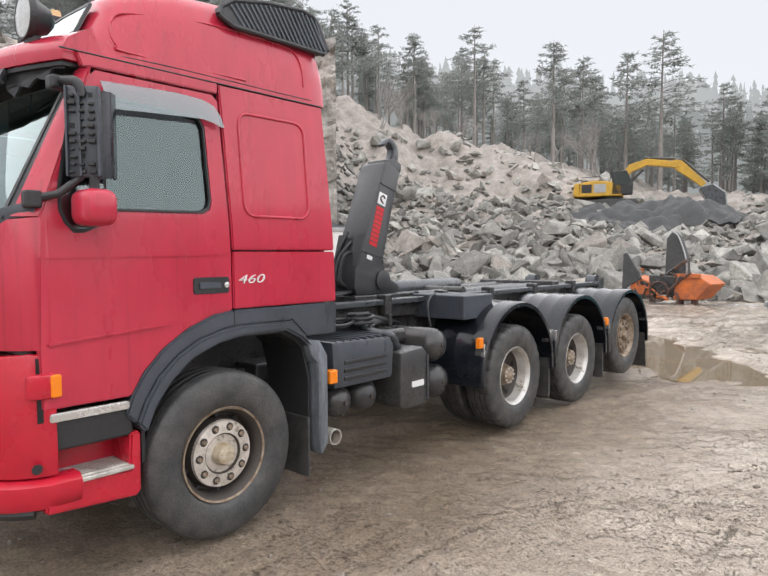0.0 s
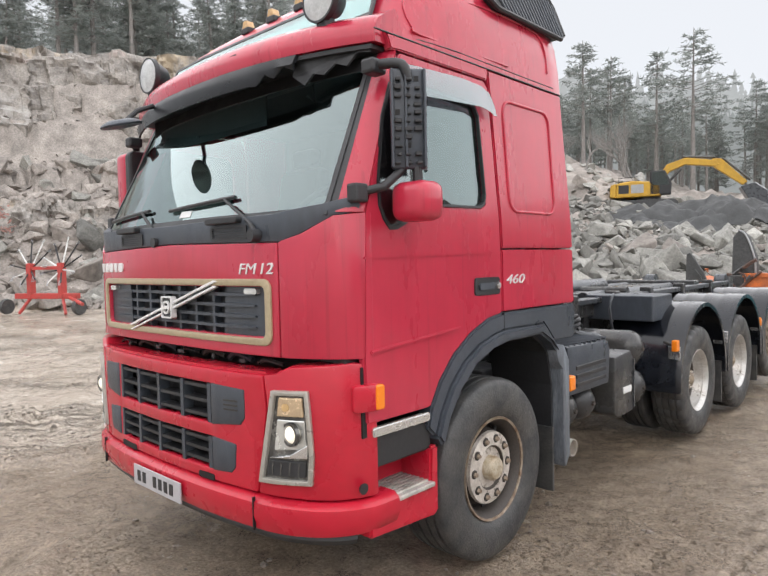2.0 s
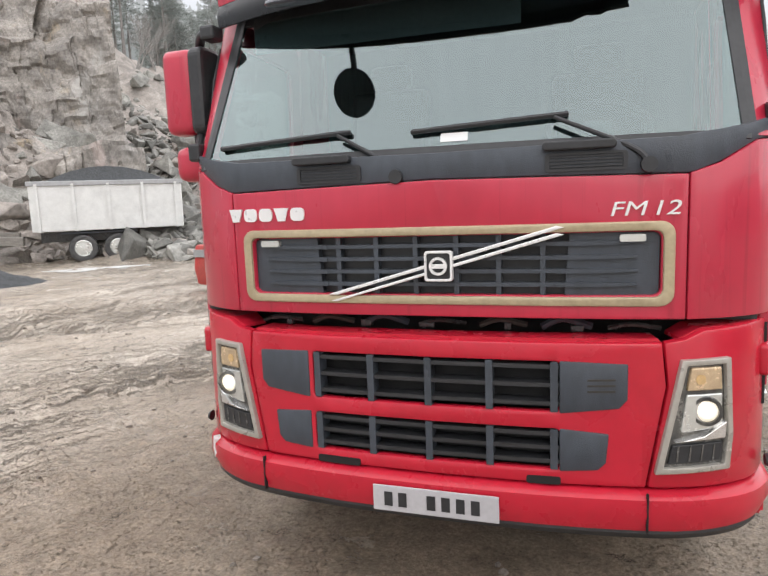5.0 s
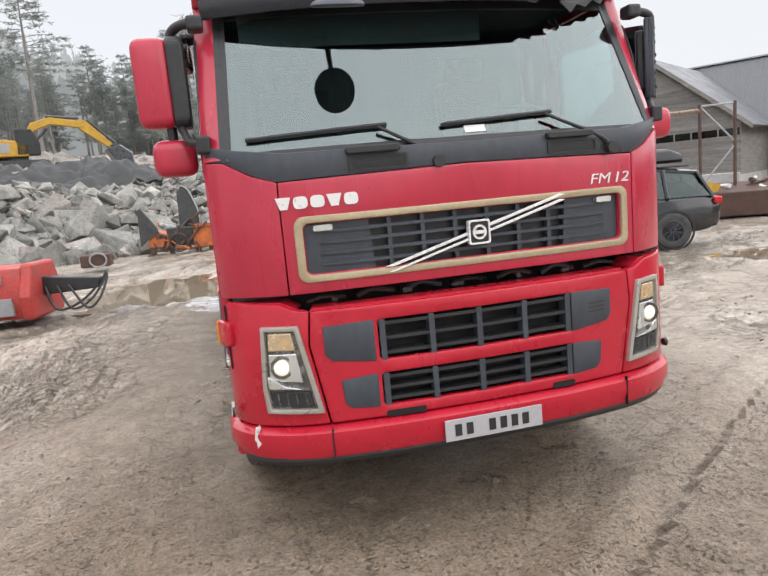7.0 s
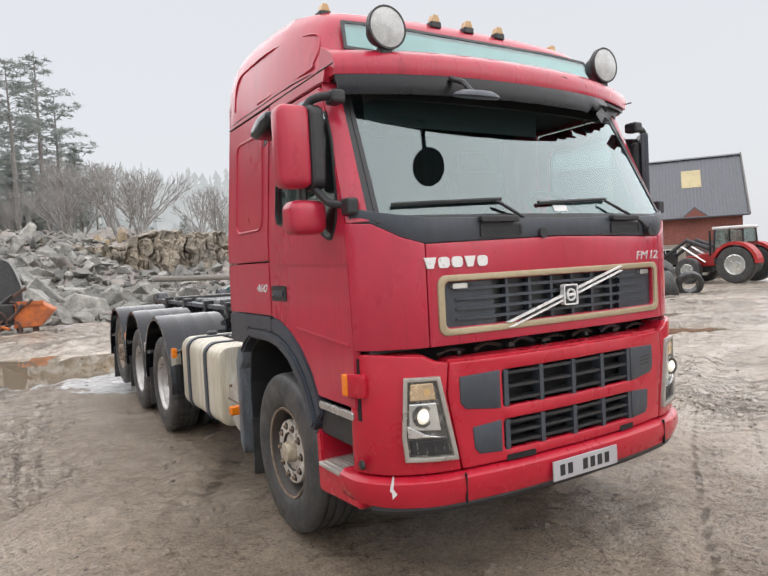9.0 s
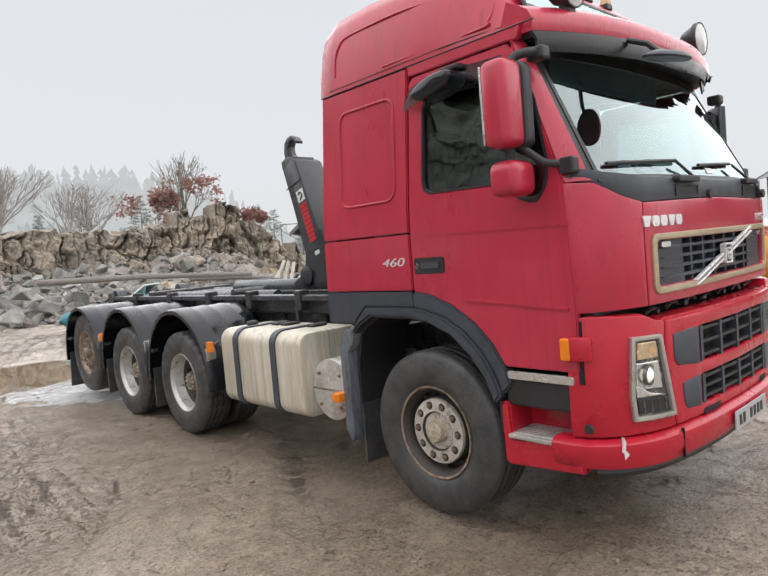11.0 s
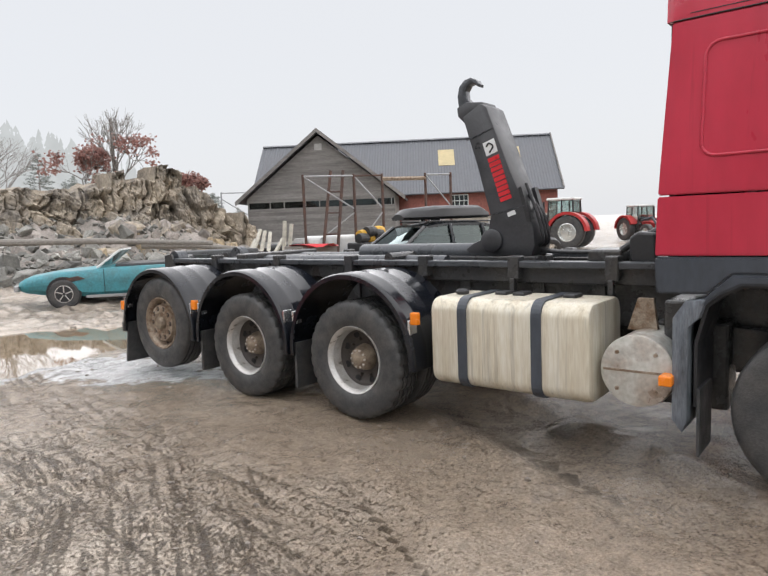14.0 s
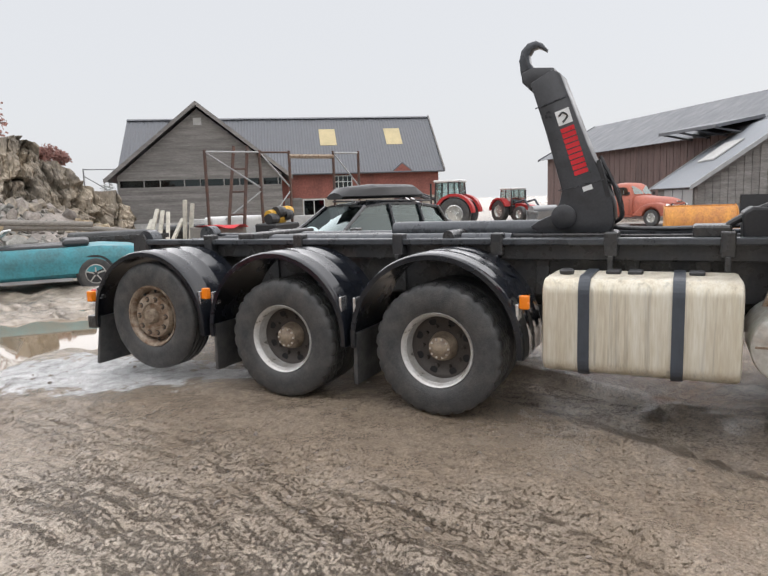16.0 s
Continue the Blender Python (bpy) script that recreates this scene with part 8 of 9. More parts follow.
part("limb", tube(curve_points([(x + 0.6, y, z + 1.2), (x + 0.2, y, z + 2.4), (x + 0.9, y, z + 3.0)], 6), 0.06, 6, taper=0.02), TWIGS, fallen)

# slush at the puddle and by the rubble foot
def slush(outline, z):
    bm = bmesh.new()
    pts = [(x, y) for x, y in outline]
    return tagged(part("snow_patch", prism(pts, "z", -0.15, z, bevel=0.004, bm=bm), SNOW), "thin patch of wet slushy snow", "snow", "slushy snow patches", "structure")


def blob(cx, cy, ra, rb, turn, seed):
    r = random.Random(seed)
    out = []
    for k in range(44):
        t = 2 * math.pi * k / 44
        q = 1 + 0.25 * math.sin(3 * t + seed) + 0.18 * math.sin(7 * t + 2 * seed) + r.uniform(-0.12, 0.12)
        u, v = ra * q * math.cos(t), rb * q * math.sin(t)
        out.append((cx + u * math.cos(turn) - v * math.sin(turn), cy + u * math.sin(turn) + v * math.cos(turn)))
    return out


patches = [(-16.5, 25.0, 0.8, 0.3, 0.2), (-19.5, 14.5, 1.3, 0.5, 0.8)]
for k, (cx, cy, ra, rb, turn) in enumerate(patches):
    base = float(fine_relief(np.array([cx]), np.array([cy]))[0])
    slush(blob(cx, cy, ra, rb, turn, k), base + 0.004 + 0.0009 * (k % 9))

# ---- vehicles and machines ----
SUV_PAINT = material("black_car_paint", (0.020, 0.022, 0.026), 0.25, vary=0.2, scale=3, coat=0.5)
TEAL = material("faded_teal_paint", (0.05, 0.27, 0.32), 0.45, vary=0.3, scale=2.5, second=(0.05, 0.16, 0.18))
TRACTOR_RED = material("tractor_red", (0.45, 0.03, 0.03), 0.45, vary=0.2, scale=3)
PICKUP_RED = material("faded_orange_red", (0.46, 0.135, 0.085), 0.5, vary=0.3, scale=2, second=(0.34, 0.10, 0.07))
CAT_YELLOW = material("machine_yellow", (0.62, 0.36, 0.04), 0.5, vary=0.25, scale=2)
ORANGE = material("machine_orange", (0.62, 0.16, 0.035), 0.55, vary=0.35, scale=4, second=(0.30, 0.09, 0.04))
MACHINE_RED = material("faded_machine_red", (0.50, 0.05, 0.045), 0.5, vary=0.3, scale=3, second=(0.36, 0.06, 0.05))
CAR_GLASS = glass("car_glass", (0.20, 0.24, 0.24), 0.02, 0.07)
MAT_RUBBER = material("blasting_mat_rubber", (0.075, 0.078, 0.08), 0.7, vary=0.4, scale=2, bump=0.8, bump_scale=9)
TIMBER = material("grey_timber", (0.28, 0.26, 0.235), 0.85, vary=0.35, scale=3, stretch=(1, 5, 5))
GRAVEL_DARK = material("dark_gravel", (0.075, 0.08, 0.085), 0.85, vary=0.5, scale=12, bump=1.0, bump_scale=18)


def road_wheel(parent, m, r, w, rim_mat, spokes=0, hub=0.6):
    """A car or tractor wheel; its axis is local x, outer face towards +x."""
    k = r * hub
    ob = part("wheel", lathe([(k * 0.98, -w * 0.4), (k * 0.95, 0), (k, w * 0.42), (k * 0.93, w * 0.44), (k * 0.86, w * 0.15), (k * 0.3, w * 0.18), (k * 0.26, w * 0.3), (0.0001, w * 0.32)], 28), rim_mat, parent, smooth=40, matrix=m)
    part("tyre", lathe([(k, w * 0.42), (r * 0.85, w * 0.5), (r * 0.96, w * 0.44), (r, w * 0.3), (r, -w * 0.3), (r * 0.96, -w * 0.44), (r * 0.85, -w * 0.5), (k, -w * 0.42)], 36, closed=True), RUBBER, ob, smooth=40)
    for s in range(spokes):
        a = 2 * math.pi * s / spokes
        bm = box(w * 0.2, w * 0.4, -k * 0.07, k * 0.07, k * 0.15, k * 0.92, 0.006)
        part("spoke", bm, rim_mat, ob, matrix=Matrix.Rotation(a, 4, "X"))
    return ob


def shell(rows):
    """A car body from cross sections (y, [(x, z) from sill to top middle])."""
    rings = []
    for y, half in rows:
        rings.append([(x, y, z) for x, z in half] + [(-x, y, z) for x, z in reversed(half)])
    return loft(rings)


def suv(m):
    """Estate-type car with roof box; nose towards -y."""
    car = thing("suv", "black estate car with a roof box, parked on mud", "car", m)
    low = [(-2.32, 0.45, 0.62, 0.72), (-2.25, 0.32, 0.86, 0.86), (-1.6, 0.27, 0.93, 0.97), (-0.95, 0.25, 0.93, 1.05), (0.0, 0.25, 0.93, 1.03), (1.2, 0.26, 0.93, 1.05), (2.0, 0.34, 0.90, 1.06), (2.28, 0.42, 0.84, 1.02), (2.34, 0.5, 0.78, 0.9)]
    part("body", shell([(y, [(w - 0.08, z0), (w, z0 + 0.12), (w + 0.01, (z0 + zt) / 2), (w - 0.03, zt - 0.08), (w - 0.12, zt), (0, zt + 0.03)]) for y, z0, w, zt in low]), SUV_PAINT, car, smooth=40)
    top = [(-1.05, 0.80, 1.03, 1.06), (-0.25, 0.68, 1.03, 1.60), (0.3, 0.66, 1.03, 1.68), (1.2, 0.66, 1.03, 1.66), (1.9, 0.64, 1.03, 1.56), (2.22, 0.74, 1.02, 1.10)]
    part("cabin_glass", shell([(y, [(0.84, zb), (w + 0.06, zb + (zt - zb) * 0.6), (w, zt - 0.04), (w - 0.15, zt), (0, zt + 0.01)]) for y, w, zb, zt in top]), CAR_GLASS, car, smooth=40)
    part("cabin_inside", shell([(y * 0.93, [(0.74, 0.9), (w - 0.08, zb + (zt - zb) * 0.5), (0, zb + (zt - zb) * 0.55)]) for y, w, zb, zt in top]), DARK_GLASS_BACK, car)
    part("roof_panel", shell([(y, [(w + 0.02, z - 0.05), (w + 0.015, z), (w - 0.15, z + 0.03), (0, z + 0.05)]) for y, w, z in ((-0.30, 0.66, 1.58), (0.3, 0.67, 1.65), (1.2, 0.67, 1.63), (1.98, 0.65, 1.53))]), SUV_PAINT, car, smooth=40)
    for sgn in (-1, 1):
        for pts in (((-1.05, 0.86, 1.03), (-0.28, 0.70, 1.58)), ((0.42, 0.865, 1.03), (0.40, 0.69, 1.63)), ((1.32, 0.865, 1.03), (1.28, 0.69, 1.61)), ((2.18, 0.80, 1.04), (1.92, 0.67, 1.53))):
            part("pillar", tube([(sgn * x, y, z) for y, x, z in pts], 0.04, 6), SUV_PAINT, car)
        part("roof_rail", tube([(sgn * 0.60, -0.15, 1.70), (sgn * 0.60, 1.8, 1.66)], 0.02, 6), BLACK_PLASTIC, car)
        part("tail_lamp", box(*sorted((sgn * 0.55, sgn * 0.87)), 2.20, 2.36, 0.86, 1.0, 0.03), RED_LENS, car, "red tail lamp")
        part("head_lamp", box(*sorted((sgn * 0.5, sgn * 0.84)), -2.30, -2.12, 0.68, 0.80, 0.03), LAMP_WHITE, car)
        part("wing_mirror", box(*sorted((sgn * 0.92, sgn * 1.10)), -0.85, -0.75, 1.02, 1.15, 0.03), SUV_PAINT, car)
        part("sill_strip", box(*sorted((sgn * 0.92, sgn * 0.945)), -1.0, 1.0, 0.30, 0.33), CHROME, car)
        for y in (-1.42, 1.40):
            part("wheel_arch", lathe([(0.38, 0), (0.42, 0), (0.42, 0.012), (0.38, 0.012)], 32, center=(sgn * 0.93 - 0.006, y, 0.37), closed=True), BLACK_PLASTIC, car)
            road_wheel(car, Matrix.Translation((sgn * 0.83, y, 0.37)) @ (Matrix.Identity(4) if sgn > 0 else FLIP), 0.365, 0.24, GREY_PLASTIC, 10)
        part("door_seam", box(*sorted((sgn * 0.925, sgn * 0.937)), 0.38, 0.39, 0.35, 1.0), BLACK_PLASTIC, car)
    part("tailgate_plate", box(-0.26, 0.26, 2.345, 2.355, 0.68, 0.79), PLATE_MIX, car)
    part("roof_box", shell([(y, [(w - 0.06, 1.74), (w, 1.80), (w - 0.03, zt - 0.06), (w - 0.15, zt), (0, zt + 0.02)]) for y, w, zt in ((-0.55, 0.30, 1.86), (-0.35, 0.38, 1.98), (0.4, 0.42, 2.04), (1.5, 0.42, 2.03), (1.75, 0.36, 1.92))]), BLACK_PLASTIC, car, "black roof box", smooth=50)
    return car


h = Vector((-0.92, 0.39, 0)).normalized()
suv(Matrix.Translation((1.95, 10.56, 0)) @ Matrix.Rotation(math.atan2(-h.x, h.y) + math.pi, 4, "Z"))


def coupe(m):
    """Long-nosed old convertible, nose towards -y."""
    car = thing("convertible_car", "dented teal vintage convertible with rust, seated low to fit the view", "car", m)
    rows = [(-2.40, 0.42, 0.74, 0.62), (-2.25, 0.36, 0.84, 0.70), (-1.6, 0.26, 0.90, 0.80), (-0.6, 0.22, 0.92, 0.86), (-0.45, 0.22, 0.92, 0.87), (0.9, 0.24, 0.92, 0.88), (1.5, 0.26, 0.91, 0.90), (2.1, 0.34, 0.86, 0.85), (2.38, 0.44, 0.78, 0.74)]
    part("body", shell([(y, [(w - 0.1, z0), (w, z0 + 0.1), (w + 0.01, (z0 + zt) / 2), (w - 0.02, zt - 0.10), (w - 0.10, zt - 0.02), (w - 0.35, zt), (0, zt + 0.03)]) for y, z0, w, zt in rows]), TEAL, car, smooth=40)
    # The body is closed; this slab paints in the cockpit's shade.
    part("cockpit", box(-0.68, 0.68, -0.35, 0.95, 0.80, 0.925, 0.05), BLACK_PLASTIC, car, "black slab standing in for the shaded open cockpit")
    part("folded_top", box(-0.70, 0.70, 0.80, 1.30, 0.86, 1.02, 0.07), BLACK_PLASTIC, car, "folded black soft top")
    for sgn in (-1, 1):
        part("screen_post", tube([(sgn * 0.76, -0.72, 0.86), (sgn * 0.62, -0.22, 1.24)], 0.025, 6), WHITE_PAINT, car)
        for y in (-1.42, 1.38):
            # Black disc behind the wheel stands in for shade inside the arch.
            part("wheel_arch", lathe([(0.02, 0), (0.37, 0), (0.37, 0.014), (0.02, 0.014)], 32, center=(sgn * 0.905 - 0.007, y, 0.33)), BLACK_PLASTIC, car)
            road_wheel(car, Matrix.Translation((sgn * 0.82, y, 0.31)) @ (Matrix.Identity(4) if sgn > 0 else FLIP), 0.33, 0.24, STEEL_RIM, 5)
        part("door_seam", box(*sorted((sgn * 0.925, sgn * 0.937)), -0.55, -0.54, 0.3, 0.84), BLACK_PLASTIC, car)
        part("rust_patch", prism([(-1.35, 0.66), (-1.1, 0.70), (-0.95, 0.64), (-1.1, 0.60), (-1.3, 0.61)], "x", sgn * 0.90, sgn * 0.925), RUST, car)
        part("sill", box(*sorted((sgn * 0.88, sgn * 0.93)), -0.95, 0.95, 0.20, 0.26), GALV, car)
    part("screen_header", tube([(-0.62, -0.22, 1.24), (0.62, -0.22, 1.24)], 0.022, 6), WHITE_PAINT, car)
    part("windscreen", loft([[(-0.74, -0.70, 0.87), (0.74, -0.70, 0.87)], [(-0.61, -0.23, 1.23), (0.61, -0.23, 1.23)]], closed=False, caps=False), CAR_GLASS, car)
    part("front_bumper", box(-0.82, 0.82, -2.48, -2.38, 0.40, 0.54, 0.03), GALV, car)
    return car


h2 = Vector((-0.775, 0.632, 0)).normalized()
left = Vector((-h2.y, h2.x, 0))
# Placed, lowered and scaled to fit the camera's view.
mid = (Vector((-2.95, 17.8, -0.07)) + Vector((-0.56, 15.85, -0.07))) / 2 - left * 0.90
coupe(Matrix.Translation(mid) @ Matrix.Rotation(math.atan2(-h2.x, h2.y) + math.pi, 4, "Z") @ Matrix.Scale(1.09, 4))


TRACTOR_GLASS = glass("tractor_cab_glass", (0.90, 0.95, 0.94), 0.0, 0.22)
BLADE_ORANGE = material("rusty_orange_blade", (0.66, 0.30, 0.045), 0.45, vary=0.4, scale=3, second=(0.40, 0.15, 0.04), stretch=(1, 1, 0.5))


def tractor(m, loader, label, scale=1.0):
    """Farm tractor, nose towards -y."""
    t = thing("tractor", label, "tractor", m @ Matrix.Scale(scale, 4))
    part("bonnet", prism([(-1.9, 0.75), (-0.2, 0.8), (-0.2, 1.45), (-0.9, 1.42), (-1.75, 1.28), (-1.95, 1.1)], "x", -0.36, 0.36, bevel=0.06), TRACTOR_RED, t, "red bonnet")
    part("grille", box(-0.28, 0.28, -1.97, -1.9, 0.75, 1.15, 0.02), BLACK_PLASTIC, t)
    part("chassis", box(-0.28, 0.28, -1.9, 1.2, 0.5, 0.85, 0.05), CHASSIS, t)
    cab = part("cab_frame", box(-0.72, 0.72, -0.25, 1.25, 2.52, 2.66, 0.06), WHITE_PAINT, t, "pale cab roof")
    part("cab_base", box(-0.70, 0.70, -0.2, 1.2, 0.85, 1.3, 0.04), CHASSIS, t)
    for sx in (-1, 1):
        for y0, y1 in ((-0.20, -0.12), (0.55, 0.55), (1.2, 1.12)):
            part("cab_post", tube([(sx * 0.70, y0, 1.25), (sx * 0.66, y1, 2.55)], 0.045, 6), BLACK_PLASTIC, t)
        part("cab_glass", box(*sorted((sx * 0.665, sx * 0.675)), -0.15, 1.15, 1.3, 2.52), TRACTOR_GLASS, t)
        part("mudguard", prism([(0.95 + r * math.cos(a), 0.86 + r * math.sin(a)) for r, aa in ((1.06, np.linspace(0.05, 2.75, 14)), (0.92, np.linspace(2.75, 0.05, 14))) for a in aa], "x", *sorted((sx * 0.62, sx * 1.20))), TRACTOR_RED, t, "red mudguard")
        road_wheel(t, Matrix.Translation((sx * 0.92, 0.95, 0.86)) @ (Matrix.Identity(4) if sx > 0 else FLIP), 0.86, 0.50, LAMP_WHITE, 0, 0.55)
        road_wheel(t, Matrix.Translation((sx * 0.85, -1.35, 0.62)) @ (Matrix.Identity(4) if sx > 0 else FLIP), 0.62, 0.42, LAMP_WHITE, 0, 0.52)
    part("cab_glass", box(-0.66, 0.66, -0.17, -0.16, 1.3, 2.52), TRACTOR_GLASS, t)
    part("cab_glass", box(-0.66, 0.66, 1.15, 1.16, 1.3, 2.52), TRACTOR_GLASS, t)
    part("exhaust", tube([(0.5, -0.45, 1.3), (0.5, -0.45, 2.5)], 0.05, 8), BLACK_PLASTIC, t)
    if loader:
        for sx in (-0.48, 0.48):
            part("loader_arm", tube([(sx, -0.5, 1.65), (sx, -1.6, 2.1), (sx, -2.7, 1.35)], 0.10, 6), BLACK_PLASTIC, t, "black loader arm")
            part("loader_ram", tube([(sx, -0.7, 1.0), (sx, -1.9, 1.8)], 0.05, 6), CHROME, t)
        part("loader_headstock", box(-0.6, 0.6, -2.85, -2.65, 0.9, 1.5, 0.03), BLACK_PLASTIC, t)
    else:
        basket = part("front_basket", prism([(-2.5, 0.05), (-2.5, 0.95), (-2.56, 0.95), (-2.65, 0.12), (-3.5, 0.12), (-3.8, 0.80), (-3.86, 0.80), (-3.56, 0.05)], "x", -1.25, 1.25), GALV, t, "grey mesh-sided basket on the loader")
        for sx in (-1.25, 1.25):
            for k in range(8):
                part("basket_bar", tube([(sx, -2.55 - 0.13 * k, 0.1), (sx, -2.55 - 0.16 * k, 0.92 - 0.02 * k)], 0.025, 5), GALV, basket)
            part("basket_rail", tube([(sx, -2.53, 0.94), (sx, -3.82, 0.79)], 0.04, 6), GALV, basket)
            part("loader_arm", tube([(sx * 0.4, -0.4, 1.5), (sx * 0.4, -1.5, 1.7), (sx * 0.4, -2.5, 0.6)], 0.09, 6), GREY_PLASTIC, t)
        part("tool_roll", lathe([(0.0001, -1.2), (0.32, -1.2), (0.32, 1.2), (0.0001, 1.2)], 20, center=(0, -2.95, 0.95)), GALV, t)
    return t


tractor(Matrix.Translation((22.1, 16.25, 0.0)) @ Matrix.Rotation(radians(186), 4, "Z"), True, "red tractor with pale cab and black front loader")
tractor(Matrix.Translation((31.4, 14.5, 0.0)) @ Matrix.Rotation(radians(-35), 4, "Z"), False, "distant red tractor carrying a grey basket", 0.84)


def pickup(m):
    """Rounded vintage pickup, nose towards -y."""
    p = thing("pickup_truck", "faded orange-red vintage pickup truck with chrome grille", "pickup", m)
    cab = part("cab", shell([(y, [(0.78, 0.50), (0.82, 0.8), (0.82, 1.15), (w, 1.28), (w - 0.07, zt - 0.12), (w - 0.16, zt - 0.04), (w - 0.32, zt), (0, zt + 0.03)]) for y, w, zt in ((-0.60, 0.76, 1.36), (-0.34, 0.73, 1.78), (-0.22, 0.72, 1.85), (0.35, 0.72, 1.88), (0.70, 0.72, 1.80), (0.86, 0.72, 1.58), (0.90, 0.74, 1.36))]), PICKUP_RED, p, smooth=50)
    part("bonnet", shell([(y, [(w, 0.6), (w, 0.98), (w - 0.10, zt - 0.07), (w - 0.24, zt), (0, zt + 0.05)]) for y, w, zt in ((-2.30, 0.40, 0.98), (-2.24, 0.46, 1.08), (-2.0, 0.52, 1.16), (-1.4, 0.60, 1.22), (-0.60, 0.74, 1.29))]), PICKUP_RED, p, smooth=50)
    part("bed", prism([(0.96, 0.55), (2.55, 0.55), (2.55, 1.12), (0.96, 1.12)], "x", -0.66, 0.66, bevel=0.03), PICKUP_RED, p)
    for sx in (-1, 1):
        for name, y, back in (("front_fender", -1.55, 0.95), ("rear_fender", 1.62, 0.62)):
            arch = [(y + 0.43 * math.cos(a), 0.38 + 0.43 * math.sin(a)) for a in np.linspace(0.1, math.pi - 0.1, 12)]
            o = [(y - 0.70, 0.46), (y - 0.74, 0.70), (y - 0.60, 0.90), (y - 0.25, 1.0), (y + 0.10, 0.99), (y + 0.45, 0.86), (y + back * 0.8, 0.62), (y + back, 0.44)]
            part(name, prism(o + arch, "x", *sorted((sx * 0.50, sx * 0.91)), bevel=0.05), PICKUP_RED, p, smooth=50)
            road_wheel(p, Matrix.Translation((sx * 0.80, y, 0.36)) @ (Matrix.Identity(4) if sx > 0 else FLIP), 0.36, 0.19, LAMP_WHITE, 0, 0.55)
        part("running_board", box(*sorted((sx * 0.70, sx * 0.92)), -0.65, 0.95, 0.40, 0.46, 0.015), PICKUP_RED, p)
        part("side_window", prism([(-0.33, 1.34), (0.46, 1.34), (0.42, 1.64), (0.34, 1.69), (-0.15, 1.69), (-0.24, 1.64)], "x", *sorted((sx * 0.66, sx * 0.745))), CAR_GLASS, cab)
        part("vent_pillar", tube([(sx * 0.75, -0.10, 1.34), (sx * 0.72, -0.08, 1.68)], 0.012, 6), CHROME, cab)
        part("windscreen", thicken(loft([[(sx * 0.04, -0.615, 1.375), (sx * 0.62, -0.585, 1.375)], [(sx * 0.04, -0.375, 1.735), (sx * 0.54, -0.365, 1.735)]], closed=False, caps=False), 0.015), CAR_GLASS, cab)
        part("door_seam", box(*sorted((sx * 0.815, sx * 0.826)), 0.50, 0.512, 0.55, 1.2), BLACK_PLASTIC, cab)
        part("door_seam", box(*sorted((sx * 0.815, sx * 0.826)), -0.46, -0.448, 0.55, 1.2), BLACK_PLASTIC, cab)
        part("head_lamp", lathe([(0.0001, -0.08), (0.08, -0.05), (0.105, 0.0), (0.11, 0.06)], 18, axis="y", center=(sx * 0.68, -2.22, 0.84)), CHROME, p, smooth=40)
        part("mirror", box(*sorted((sx * 0.84, sx * 0.98)), -0.50, -0.47, 1.36, 1.48, 0.012), BLACK_PLASTIC, p)
    for k in range(5):
        part("grille_bar", box(-0.62 + 0.03 * k, 0.62 - 0.03 * k, -2.38, -2.28, 0.56 + 0.075 * k, 0.60 + 0.075 * k, 0.012), CHROME, p, "chrome grille bar")
    part("grille_back", box(-0.5, 0.5, -2.29, -2.24, 0.5, 0.95), BLACK_PLASTIC, p)
    part("hood_badge", box(-0.20, 0.20, -2.33, -2.27, 1.0, 1.05, 0.015), CHROME, p)
    part("bumper", box(-0.90, 0.90, -2.52, -2.44, 0.40, 0.54, 0.025), CHROME, p)
    return p


pickup(Matrix.Translation((18.8, 6.3, float(ground_height(18.8, 6.3)) - 0.02)) @ Matrix.Rotation(radians(-30), 4, "Z") @ Matrix.Scale(0.95, 4))

# yellow snow blade behind the truck
blade = thing("snow_plough_blade", "rust-stained orange snow plough blade standing on mud", "plough blade", Matrix.Translation((7.6, 3.7, 0)) @ Matrix.Rotation(radians(-78), 4, "Z"))
prof = [(0.0, 0.25), (-0.15, 0.35), (-0.25, 0.65), (-0.22, 0.95), (-0.05, 1.22), (0.1, 1.30)]
part("mouldboard", thicken(loft([[(x, y, z) for y, z in prof] for x in np.linspace(-0.85, 0.85, 9)], closed=False, caps=False), 0.03), BLADE_ORANGE, blade, smooth=50)
part("cutting_edge", box(-1.0, 1.0, -0.02, 0.02, 0.0, 0.30), GALV, blade)
part("a_frame", box(-0.4, 0.4, 0.05, 0.8, 0.3, 0.5, 0.03), BLACK_PLASTIC, blade)
part("top_edge", tube([(-0.86, 0.1, 1.30), (0.86, 0.1, 1.30)], 0.022, 6), BLADE_ORANGE, blade)
for x in (-0.84, 0.84):
    part("end_plate", prism([(0.02, 0.2), (-0.17, 0.35), (-0.28, 0.65), (-0.25, 0.97), (-0.07, 1.25), (0.12, 1.33), (0.12, 0.3)], "x", x - 0.012, x + 0.012), BLADE_ORANGE, blade)
for x in (-0.45, 0.0, 0.45):
    part("back_rib", prism([(0.04, 0.3), (-0.12, 0.42), (-0.2, 0.66), (-0.17, 0.94), (0.0, 1.2), (0.16, 1.1), (0.16, 0.35)], "x", x - 0.012, x + 0.012), BLADE_ORANGE, blade)

